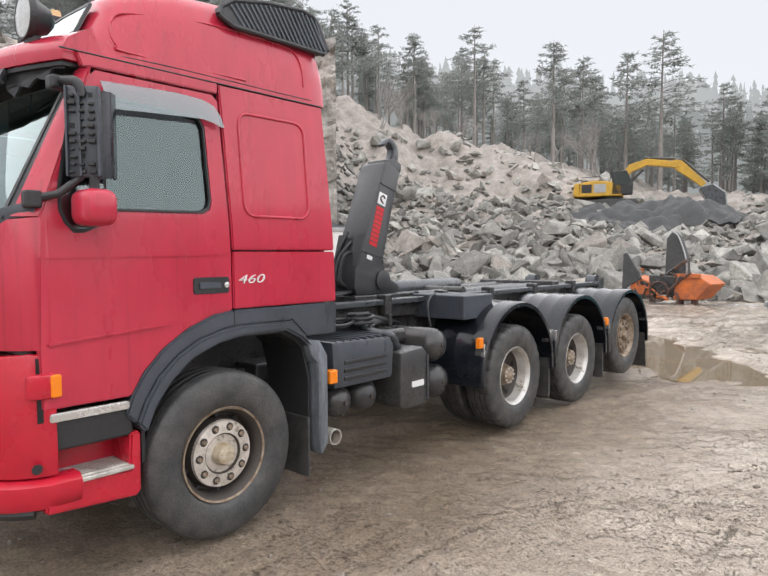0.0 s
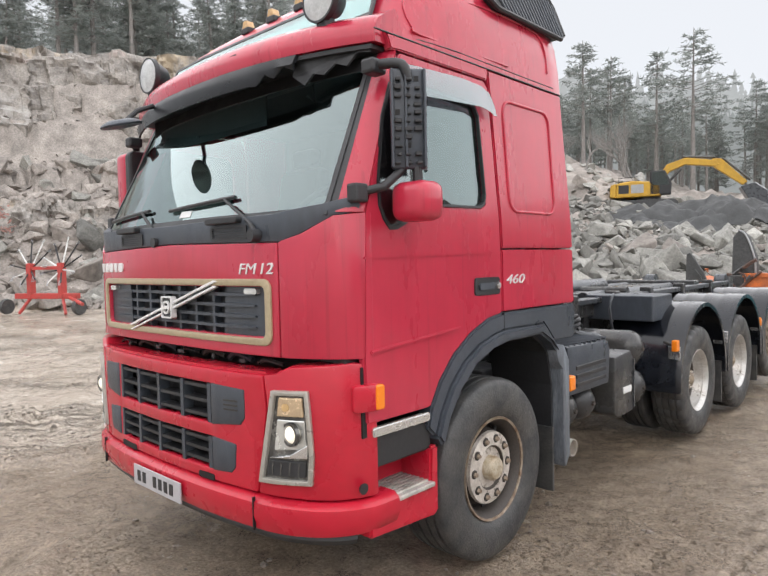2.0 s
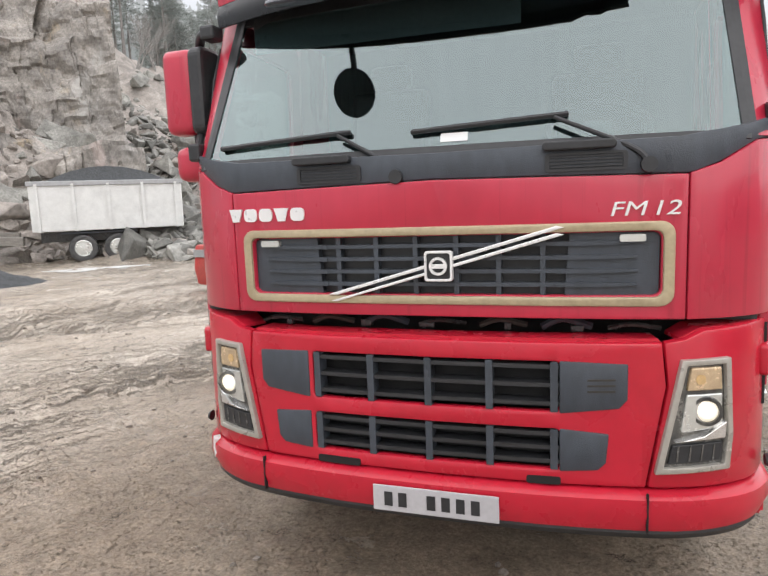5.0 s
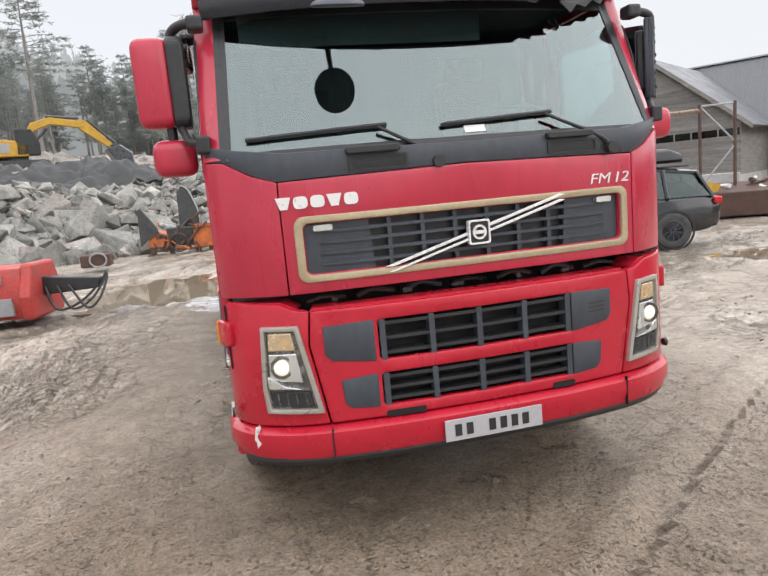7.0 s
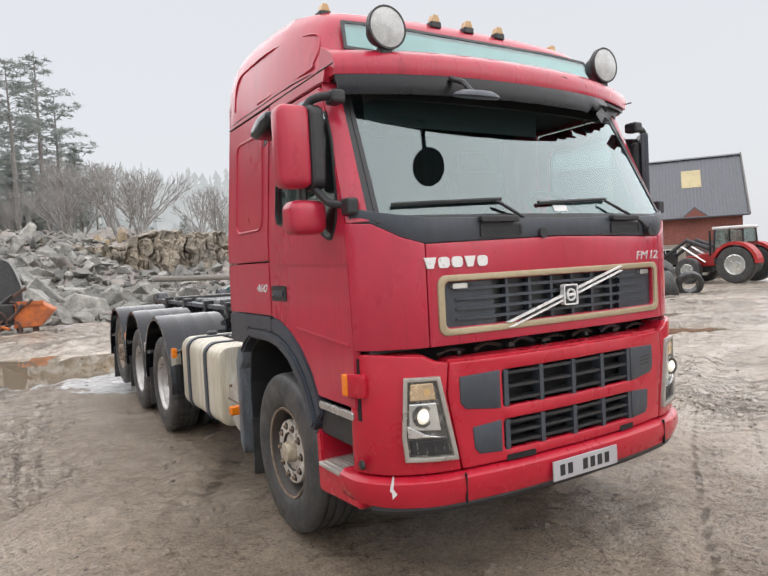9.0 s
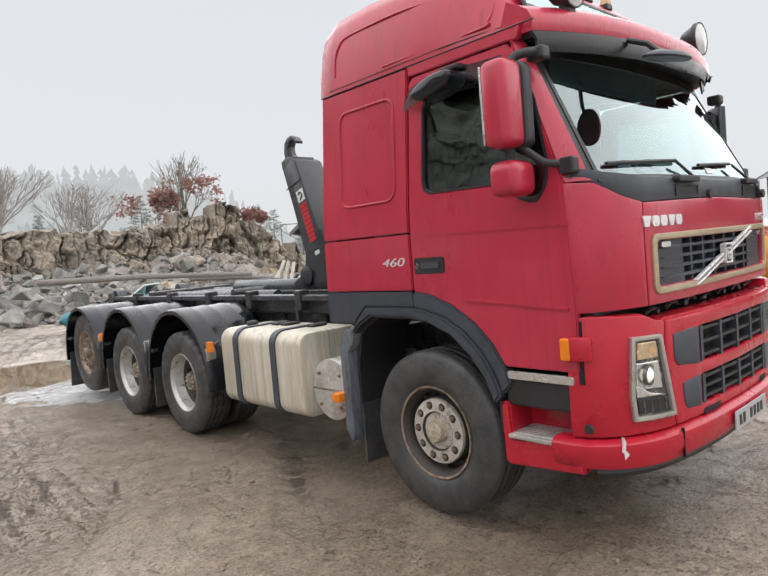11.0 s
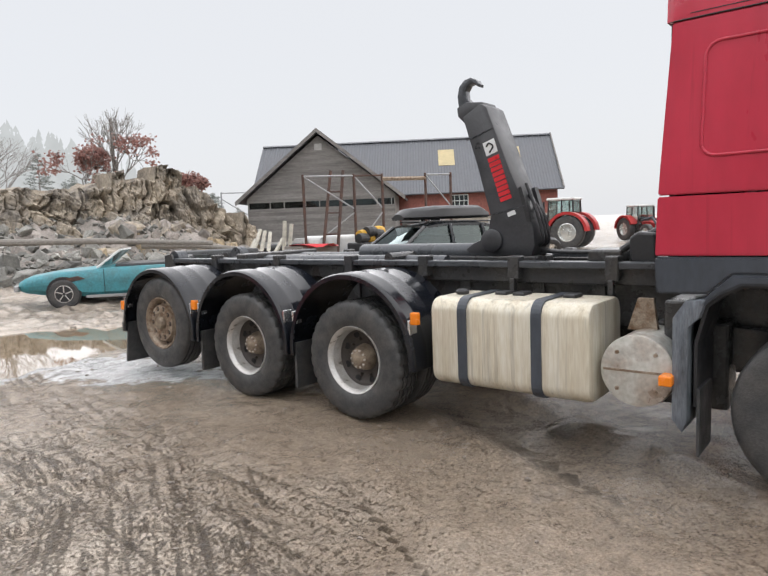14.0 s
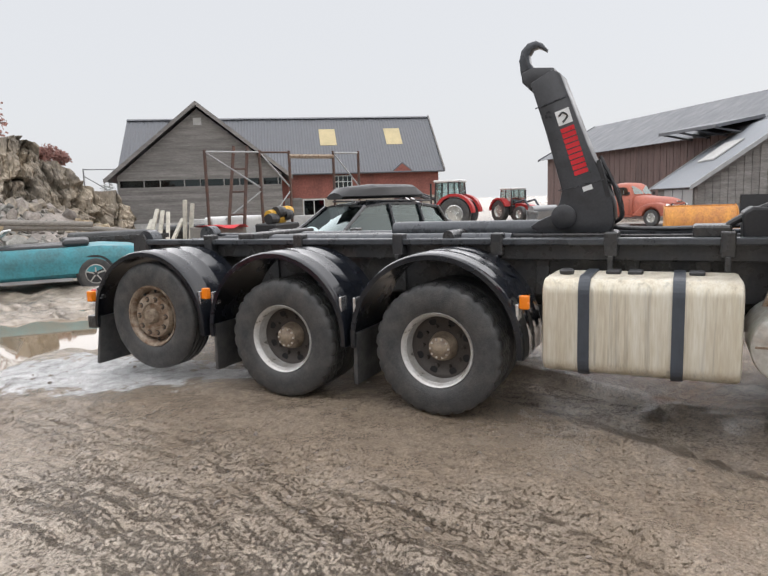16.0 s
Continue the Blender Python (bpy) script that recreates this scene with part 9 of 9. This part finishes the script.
# excavator on the rubble
ex0 = Vector((-21.0, 49.0, 5.1))
EXC = Matrix.Translation(ex0) @ Matrix.Rotation(radians(-70), 4, "Z")
exc = thing("excavator", "yellow tracked excavator working on the rubble heap", "excavator", EXC)
for sx in (-1, 1):
    part("track", prism(rounded(-2.2, 2.2, -0.1, 0.85, 0.42, 6), "x", sx * 1.0, sx * 1.6, bevel=0.04), MAT_RUBBER, exc, "black steel track")
part("turntable", lathe([(1.0, 0.8), (1.0, 1.1)], 24, axis="z"), CHASSIS, exc)
part("house", prism([(-2.2, 1.1), (-2.15, 2.2), (-1.0, 2.36), (0.4, 2.2), (1.0, 1.9), (1.0, 1.1)], "x", -1.4, 1.4, bevel=0.1), CAT_YELLOW, exc, "yellow engine house")
for sx in (-1, 1):
    part("engine_grille", box(*sorted((sx * 1.395, sx * 1.425)), -2.0, -1.25, 1.4, 2.05, 0.01), BLACK_PLASTIC, exc)
    part("side_panel", box(*sorted((sx * 1.395, sx * 1.42)), -1.1, -0.2, 1.4, 2.05, 0.01), GALV, exc)
    part("deck_rail", tube([(sx * 1.3, -2.0, 2.2), (sx * 1.3, -2.0, 2.6), (sx * 1.3, -0.6, 2.65), (sx * 1.3, -0.6, 2.3)], 0.03, 6), CHASSIS, exc)
part("counterweight", prism([(-2.65, 1.15), (-2.58, 2.1), (-2.18, 2.22), (-2.18, 1.1)], "x", -1.42, 1.42, bevel=0.08), CAT_YELLOW, exc)
cabx = part("cab", prism([(0.2, 1.2), (1.7, 1.2), (1.75, 2.0), (1.3, 3.0), (0.25, 3.0)], "x", 0.45, 1.4, bevel=0.05), BLACK_PLASTIC, exc, "dark glazed cab")
part("cab_window", prism([(0.4, 1.9), (1.6, 1.9), (1.25, 2.9), (0.4, 2.9)], "x", 1.40, 1.41), CAR_GLASS, exc)
boom = [(0.6, 1.6), (1.6, 3.0), (2.7, 3.45), (4.7, 3.15), (5.0, 3.25), (4.75, 3.6), (2.7, 3.95), (1.4, 3.55), (0.3, 1.9)]
part("boom", prism(boom, "x", -0.28, 0.28, bevel=0.04), CAT_YELLOW, exc, "yellow boom")
part("stick", prism([(4.5, 3.75), (5.1, 3.7), (6.8, 1.9), (6.5, 1.65), (4.6, 3.1)], "x", -0.22, 0.22, bevel=0.03), CAT_YELLOW, exc, "yellow stick")
part("boom_ram", tube([(0.42, 0.9, 1.5), (0.42, 2.4, 3.1)], 0.10, 8), CHASSIS, exc)
part("stick_ram", tube([(0, 2.5, 4.05), (0, 4.7, 3.85)], 0.10, 8), CHASSIS, exc)
part("link_ram", tube([(0, 5.2, 3.75), (0, 7.0, 2.0)], 0.08, 8), CHASSIS, exc)
part("bucket", prism([(6.3, 1.5), (7.2, 1.75), (8.0, 1.1), (8.1, 0.2), (7.6, -0.6), (6.6, -0.8), (6.7, -0.1), (6.8, 0.6)], "x", -0.8, 0.8, bevel=0.05), FRAME_STEEL, exc, "ribbed steel bucket")
for k in range(7):
    x = -0.72 + 0.24 * k
    part("bucket_rib", tube([(x, 7.2, 1.74), (x, 8.02, 1.1), (x, 8.13, 0.2), (x, 7.65, -0.6)], 0.06, 5), GALV, exc)
# blasting mats slumped over the heap
for k, (u, v, lu, lv, zt) in enumerate(((-19.4, 43.2, 3.2, 1.9, 3.7), (-17.0, 44.6, 3.4, 2.1, 4.3), (-14.2, 45.2, 3.4, 2.3, 4.9), (-12.2, 45.2, 2.6, 2.0, 4.3), (-15.6, 43.0, 3.2, 1.8, 3.6))):
    n = 30
    rows = []
    for i in range(n + 1):
        row = []
        for j in range(n + 1):
            x, y = u + lu * (i / n - 0.5) * 1.3, v + lv * (j / n - 0.5) * 2
            e = max(abs(i / n - 0.5), abs(j / n - 0.5)) * 2
            lift = max(0.4, zt - float(ground_height(u, v)))
            z = float(ground_height(x, y)) + 0.15 + lift * (1 - e ** 2.6) + 0.13 * math.sin(1.3 * x + 2 * k) * math.cos(0.9 * y + k) + 0.10 * abs(math.sin(2.2 * (x * math.cos(k) + y * math.sin(k))))
            row.append((x, y, z))
        rows.append(row)
    tagged(part("blasting_mat", thicken(loft(rows, closed=False, caps=False), 0.12), MAT_RUBBER, smooth=50), "black rubber blasting mat slumped over rocks", "blasting mat", "blasting mats on the heap")

# orange spreader machine by the rubble
pl = thing("orange_machine", "wrecked orange road machine with upright black plates", "machine", Matrix.Translation((-7.8, 23.6, 0)) @ Matrix.Rotation(radians(-8), 4, "Z"))
part("hopper", prism([(0.35, 0.15), (1.15, 0.18), (1.62, 0.72), (1.2, 1.0), (0.45, 1.05)], "y", -0.6, 0.6, bevel=0.04), ORANGE, pl, "orange hopper")
part("hopper_lip", box(0.4, 1.3, -0.66, -0.6, 0.92, 1.06, 0.01), ORANGE, pl)
part("side_box", prism([(-1.35, 0.3), (-0.45, 0.25), (-0.5, 0.75), (-1.25, 0.95)], "y", -0.5, 0.5, bevel=0.04), ORANGE, pl)
part("upright_plate", prism([(-1.6, 0.35), (-1.55, 1.75), (-1.42, 1.8), (-0.95, 1.1), (-0.85, 0.85), (-1.3, 0.6)], "y", -0.58, -0.48, bevel=0.02), MAT_RUBBER, pl, "black upright plate")
part("tall_plate", prism([(-0.15, 0.95), (-0.10, 2.3), (0.10, 2.55), (0.35, 2.35), (0.62, 1.6), (0.66, 1.0)], "y", -0.25, 0.1, bevel=0.07), MAT_RUBBER, pl, "tall black curved plate")
part("plate_edge", tube(curve_points([(0.66, -0.27, 1.0), (0.62, -0.27, 1.6), (0.35, -0.27, 2.35), (0.10, -0.27, 2.55)], 6), 0.03, 6), GALV, pl)
part("engine_block", box(-0.6, 0.4, -0.5, 0.4, 0.3, 1.0, 0.05), CHASSIS, pl)
part("hoop", tube([(-0.15 + 0.34 * math.cos(a), -0.62, 0.42 + 0.34 * math.sin(a)) for a in np.linspace(0, 6.28, 20)], 0.035, 6), RUST, pl)
rj = random.Random(77)
for k in range(26):
    a = Vector((rj.uniform(-1.2, 0.9), rj.uniform(-0.75, -0.4), rj.uniform(0.1, 1.3)))
    d = Vector((rj.gauss(0, 0.35), rj.gauss(0, 0.12), rj.gauss(0, 0.3)))
    part("bent_rod", tube([a, a + d * 0.5 + Vector((0.05, 0, 0.06)), a + d], rj.uniform(0.02, 0.06), 6), (RUST, CHASSIS, MAT_RUBBER, RUST, ORANGE)[k % 5], pl)
for x in (-1.2, -0.5, 0.5, 1.0):
    part("leg", box(x - 0.09, x + 0.09, -0.45, -0.3, 0, 0.4), RUST, pl)

# red spreader box on the yard
rb = thing("red_implement", "faded red box implement with black hitch", "implement", Matrix.Translation((-10.75, 10.25, 0)) @ Matrix.Rotation(radians(-11), 4, "Z"))
part("box_body", prism([(-0.5, 0.12), (0.5, 0.12), (0.55, 0.55), (0.5, 1.0), (-0.5, 1.0), (-0.58, 0.5)], "x", -1.55, 1.5, bevel=0.05), MACHINE_RED, rb, smooth=35)
part("end_cap", prism([(-0.55, 0.1), (0.55, 0.1), (0.6, 0.5), (0.4, 1.05), (-0.4, 1.05), (-0.62, 0.5)], "x", 1.45, 1.65, bevel=0.05), MACHINE_RED, rb)
part("grey_panel", box(-1.5, 1.2, -0.60, -0.53, 0.74, 0.9), GALV, rb)
part("small_plate", box(1.0, 1.35, -0.61, -0.55, 0.2, 0.5, 0.01), GALV, rb)
part("strap", box(0.28, 0.36, -0.62, -0.55, 0.15, 0.85), STICKER_WHITE, rb)
part("jockey_wheel", lathe([(0.22, 0), (0.22, 0.14)], 20, center=(0.7, -0.45, 0.22)), RUBBER, rb)
part("red_light", lathe([(0.05, -0.64), (0.05, -0.58)], 14, axis="y", center=(0.95, 0, 0.88)), RED_LENS, rb)
part("hitch", prism([(1.6, 0.45), (2.6, 0.5), (2.6, 0.68), (1.6, 0.78)], "y", -0.12, 0.12, bevel=0.02), BLACK_PLASTIC, rb)
for k in range(3):
    part("hose", tube(curve_points([(1.7 + 0.2 * k, -0.15, 0.6), (1.9 + 0.25 * k, -0.25, 0.2), (2.3 + 0.15 * k, -0.2, 0.3), (2.6 + 0.05 * k, 0, 0.6), (2.7, 0.05, 0.75)], 6), 0.022, 6), BLACK_PLASTIC, rb)

# red hay rake by the cliff
hr = thing("hay_rake", "red rotary hay rake with upturned tine arms", "rake", Matrix.Translation((-27.2, 7.4, 0)) @ Matrix.Rotation(radians(25), 4, "Z") @ Matrix.Scale(0.85, 4))
part("main_frame", box(-1.8, 1.8, -0.12, 0.12, 0.7, 0.95, 0.03), MACHINE_RED, hr)
for sx in (-0.9, 0.9):
    part("upright", box(sx - 0.12, sx + 0.12, -0.15, 0.15, 0.7, 2.3, 0.03), MACHINE_RED, hr)
    part("leg", tube([(sx, 0, 0.8), (sx * 1.5, -0.3, 0.05)], 0.07, 6), MACHINE_RED, hr)
    for k in range(9):
        a = 2 * math.pi * k / 9 + sx
        tip = (sx + 1.1 * math.cos(a), 0.5 * math.sin(a), 2.1 + 1.05 * math.sin(a) + 0.3)
        arm = part("tine_arm", tube([(sx, 0, 2.0), tip], 0.035, 5), WHITE_PAINT if k % 2 else BLACK_PLASTIC, hr)
        for q in range(3):
            part("tine", tube([(tip[0] - 0.1 * q * math.cos(a), tip[1], tip[2] - 0.1 * q * math.sin(a)), (tip[0] - 0.1 * q * math.cos(a) + 0.25, tip[1] - 0.3, tip[2] - 0.1)], 0.012, 4), GALV, arm)
    part("cross_beam", box(*sorted((0, sx)), -0.1, 0.1, 2.0, 2.15, 0.02), MACHINE_RED, hr)
for x in (-2.2, 2.0):
    part("wheel", lathe([(0.33, -0.1), (0.36, 0), (0.33, 0.1)], 22, center=(x, -0.2, 0.36)), RUBBER, hr)
part("drawbar", tube([(1.2, 0, 0.8), (2.6, -0.6, 0.5)], 0.08, 6), MACHINE_RED, hr)

# grey tipper trailer, gravel heap and scrap under the quarry face
tt = thing("tipper_trailer", "pale grey steel tipper trailer under the cliff", "trailer", Matrix.Translation((-22.0, 18.2, 0)) @ Matrix.Rotation(radians(42), 4, "Z"))
part("tub", prism([(-1.15, 1.15), (1.15, 1.15), (1.25, 2.9), (-1.25, 2.9)], "x", -2.6, 2.6, bevel=0.04), WHITE_PAINT, tt)
part("rim_rail", box(-2.65, 2.65, -1.3, -1.22, 2.78, 2.95, 0.02), GALV, tt)
for k in range(5):
    part("tub_rib", prism([(-1.17, 1.15), (-1.27, 2.85), (-1.33, 2.85), (-1.23, 1.15)], "x", -2.4 + 1.18 * k, -2.3 + 1.18 * k), WHITE_PAINT, tt)
part("load", loft([[(x, y * (1 - 0.5 * s), 2.7 + 0.9 * s * (1 - (x / 2.6) ** 2)) for x, y in [(2.4 * math.cos(a), 1.1 * math.sin(a)) for a in np.linspace(0, 6.28, 24, endpoint=False)]] for s in (0, 0.5, 0.9)]), GRAVEL_DARK, tt)
part("chassis", box(-2.4, 2.4, -0.5, 0.5, 0.75, 1.1), CHASSIS, tt)
for sx in (-1, 1):
    for y in (-1.0, 0.2):
        road_wheel(tt, Matrix.Translation((y, sx * 0.95, 0.5)) @ Matrix.Rotation(radians(90 * sx), 4, "Z"), 0.5, 0.3, LAMP_WHITE, 0)
    part("mudwing", box(-1.7, 0.9, sx * 0.80 - 0.15, sx * 0.80 + 0.15, 1.04, 1.10), GREY_PLASTIC, tt)


def heap(name, cx, cy, rx, ry, h_, mat, label, seed, turn=0.0):
    rows = []
    for i in range(15):
        f = i / 14
        ring = []
        for k in range(48):
            a = 2 * math.pi * k / 48
            q = (1 - f) * (1 + 0.08 * math.sin(5 * a + seed))
            u, v = rx * q * math.cos(a), ry * q * math.sin(a)
            ring.append((cx + u * math.cos(turn) - v * math.sin(turn), cy + u * math.sin(turn) + v * math.cos(turn), -0.1 + h_ * (1 - (1 - f) ** 1.5) + 0.05 * math.sin(11 * a + i)))
        rows.append(ring)
    return tagged(part(name, loft(rows), mat, smooth=60), label, "heap")


heap("gravel_heap", -20.0, 9.6, 2.6, 1.2, 0.75, GRAVEL_DARK, "low heap of dark crushed gravel", 2, 0.75)
heap("brick_heap", -27.6, 12.6, 1.5, 0.9, 0.7, RED_WALL, "heap of broken red bricks", 4, 0.7)
ws = thing("white_machine_hull", "tilted white sheet-metal hull among scrap", "scrap hull", Matrix.Translation((-23.6, 12.6, 0)) @ Matrix.Rotation(radians(58), 4, "Z"))
part("hull", prism([(-1.3, 0.1), (1.3, 0.1), (1.1, 1.15), (-0.9, 1.0)], "y", -0.5, 0.5, bevel=0.06), WHITE_PAINT, ws)
part("cable", tube(curve_points([(-0.7, -0.54, 1.0), (-0.4, -0.56, 0.4), (0.1, -0.56, 0.3), (0.4, -0.54, 0.9), (0.8, -0.54, 0.5)], 6), 0.05, 6), BLACK_PLASTIC, ws)
for k, (x, y, z, ln, tn) in enumerate(((-27.0, 14.5, 1.1, 6.0, 0.75), (-25.4, 14.9, 0.9, 3.5, 0.7), (-28.5, 13.8, 1.35, 4.5, 0.85))):
    tagged(part("steel_beam", box(-ln / 2, ln / 2, -0.25, 0.25, -0.16, 0.16, 0.02), TIMBER, matrix=Matrix.Translation((x, y, z)) @ Matrix.Rotation(tn, 4, "Z") @ Matrix.Rotation(0.04, 4, "Y")), "grey weathered beam lying on rubble", "beam", "beams under the quarry face")


def loose_tyre(x, y, z, r, w, tilt, turn):
    ob = part("loose_tyre", lathe([(r * 0.58, w * 0.42), (r * 0.8, w * 0.5), (r * 0.96, w * 0.42), (r, w * 0.25), (r, -w * 0.25), (r * 0.96, -w * 0.42), (r * 0.8, -w * 0.5), (r * 0.58, -w * 0.42)], 32, axis="z", closed=True), RUBBER, smooth=40,
              matrix=Matrix.Translation((x, y, z)) @ Matrix.Rotation(turn, 4, "Z") @ Matrix.Rotation(tilt, 4, "X"))
    return tagged(ob, "old black tyre lying on the yard", "tyre", "loose tyres")


for a in ((13.2, 14.3, 0.28, 0.75, 0.55, 0.15, 0), (14.2, 13.7, 0.3, 0.6, 0.5, 1.3, 0.8), (13.6, 14.7, 0.9, 0.7, 0.5, 0.5, 0.4), (14.7, 14.6, 0.75, 0.72, 0.5, 0.9, 2.0), (15.1, 13.4, 0.35, 0.5, 0.35, 1.2, 2.4), (-26.0, 11.2, 0.16, 0.55, 0.3, 0.05, 0)):
    loose_tyre(*a)

# loader bucket full of scrap behind the estate car
lb = thing("loader_bucket", "rusty loader bucket heaped with scrap", "bucket", Matrix.Translation((9.4, 13.6, 0)) @ Matrix.Rotation(radians(-32), 4, "Z"))
part("bucket_shell", prism([(-0.7, 0.05), (0.5, 0.0), (0.7, 0.5), (0.55, 1.0), (-0.75, 0.75)], "x", -1.5, 1.5, bevel=0.03), RUST, lb)
part("yellow_panel", prism([(-1.9, 0.5), (-1.5, 0.4), (-1.3, 1.0), (-1.7, 1.1)], "y", -0.6, -0.5), CAT_YELLOW, lb)
r6 = random.Random(6)
for k in range(16):
    a = Vector((r6.uniform(-1.3, 1.6), r6.uniform(-0.5, 0.5), r6.uniform(0.7, 1.05)))
    d = Vector((r6.gauss(0, 0.6), r6.gauss(0, 0.5), r6.gauss(0.05, 0.15)))
    part("scrap_piece", tube([a, a + d * 0.6, a + d], r6.uniform(0.03, 0.09), 6), (RUST, GALV, CAT_YELLOW, BLACK_PLASTIC, WHITE_PAINT)[k % 5], lb)
plank = tagged(part("plank", box(-1.5, 1.5, -0.1, 0.1, -0.03, 0.03), TIMBER, matrix=Matrix.Translation((10.6, 12.4, 0.1)) @ Matrix.Rotation(radians(-20), 4, "Z")), "pale plank on the mud", "plank")

# clutter between the teal car and the barn
CREAM = material("grimy_cream_paint", (0.58, 0.55, 0.47), 0.6, vary=0.35, scale=6)
for k, (x, y, z, ln, tx, tz) in enumerate(((3.1, 17.9, 1.05, 1.5, 0.9, 0.4), (3.3, 17.8, 1.0, 1.4, 1.0, 0.5), (3.5, 17.7, 1.0, 1.5, 0.8, 0.7), (4.0, 17.5, 1.15, 1.5, 1.45, 0.2), (4.15, 17.4, 1.1, 1.4, 1.35, 0.2), (2.95, 18.0, 0.9, 1.5, 0.6, 0.5), (3.7, 17.6, 0.9, 1.3, 0.7, 0.3))):
    ob = part("white_post", box(-0.04, 0.04, -0.055, 0.055, -ln / 2, ln / 2, 0.008), CREAM, matrix=Matrix.Translation((x, y, z)) @ Matrix.Rotation(tz, 4, "Z") @ Matrix.Rotation(math.pi / 2 - tx, 4, "Y"))
    tagged(ob, "white painted post leaning in a stack", "post", "stack of white posts")
for k, (x, y, w, d, h_, tn) in enumerate(((2.3, 18.6, 2.6, 1.4, 0.95, -0.5), (4.9, 18.3, 1.8, 1.2, 1.0, -0.6), (0.6, 19.8, 2.4, 1.2, 0.7, -0.3))):
    sk = thing("skip", "black steel skip with sloping ends", "skip", Matrix.Translation((x, y, 0)) @ Matrix.Rotation(tn, 4, "Z"), "skips behind the teal car")
    part("skip_body", prism([(-w / 2 + 0.3, 0), (w / 2 - 0.3, 0), (w / 2, h_), (-w / 2, h_)], "y", -d / 2, d / 2, bevel=0.03, holes=[]), CHASSIS, sk)
    part("skip_rim", box(-w / 2 - 0.05, w / 2 + 0.05, -d / 2 - 0.05, -d / 2, h_ - 0.1, h_ + 0.02, 0.01), CHASSIS, sk)
    part("skip_load", box(-w / 2 + 0.2, w / 2 - 0.2, -d / 2 + 0.1, d / 2 - 0.1, h_ - 0.15, h_ + 0.12, 0.08), MAT_RUBBER, sk)
tagged(part("red_tarpaulin", loft([[(x, y * (1 - 0.6 * s), 1.10 + 0.28 * s + 0.06 * math.sin(7 * x + s)) for x, y in [(3.7 + 0.75 * math.cos(a), 16.0 + 0.45 * math.sin(a)) for a in np.linspace(0, 6.28, 20, endpoint=False)]] for s in (0, 0.02, 0.04)]), STICKER_RED, smooth=60), "crumpled bright red tarpaulin on a crate", "tarpaulin")
tagged(part("crate", box(3.0, 4.5, 15.6, 16.4, 0, 1.12, 0.03), TIMBER), "grey timber crate under the tarpaulin", "crate")
ym = thing("yellow_winch", "small yellow and black engine unit", "machine", Matrix.Translation((5.9, 15.5, 0)) @ Matrix.Scale(1.3, 4))
part("frame", box(-0.5, 0.5, -0.3, 0.3, 0, 0.85, 0.04), BLACK_PLASTIC, ym)
for k in range(6):
    part("cylinder", lathe([(0.12, -0.15), (0.14, 0), (0.12, 0.15)], 14, center=(-0.35 + 0.15 * k, -0.1 + 0.1 * (k % 2), 0.95 + 0.08 * (k % 3))), CAT_YELLOW if k % 2 else BLACK_PLASTIC, ym)
for k, (x0, y0, x1, y1, z) in enumerate(((-2.2, 26.8, 4.6, 22.2, 1.55), (3.0, 24.5, 6.0, 21.5, 1.2))):
    tagged(part("log", tube([(x0, y0, z), ((x0 + x1) / 2, (y0 + y1) / 2 + 0.1, z - 0.1), (x1, y1, z - 0.35)], 0.13, 10, taper=0.09), TIMBER), "long weathered log lying on rubble", "log", "logs by the rubble")
for k, (x, y, s) in enumerate(((4.0, 22.3, 1.2), (5.4, 21.6, 1.0), (2.0, 23.0, 1.0), (6.6, 21.0, 0.8), (7.6, 22.0, 1.2), (8.8, 23.5, 1.4))):
    ob = new("debris", GREY_ROCKS[k % 9])
    ob.matrix_world = Matrix.Translation((x, y, 0.25)) @ Matrix.Rotation(k * 1.3, 4, "Z") @ Matrix.Diagonal((s * 1.5, s, s, 1))
    tagged(ob, "dark lump of debris at the rubble edge", "debris", "debris lumps")
tb = thing("small_box_trailer", "low dark cart near the rubble", "cart", Matrix.Translation((-10.3, 19.6, 0)))
part("cart_body", box(-0.45, 0.45, -0.25, 0.25, 0.1, 0.5, 0.05), RUST, tb)
part("cart_hoop", tube([(0.1 + 0.25 * math.cos(a), -0.3, 0.32 + 0.22 * math.sin(a)) for a in np.linspace(0, 6.28, 18)], 0.03, 6), GALV, tb)
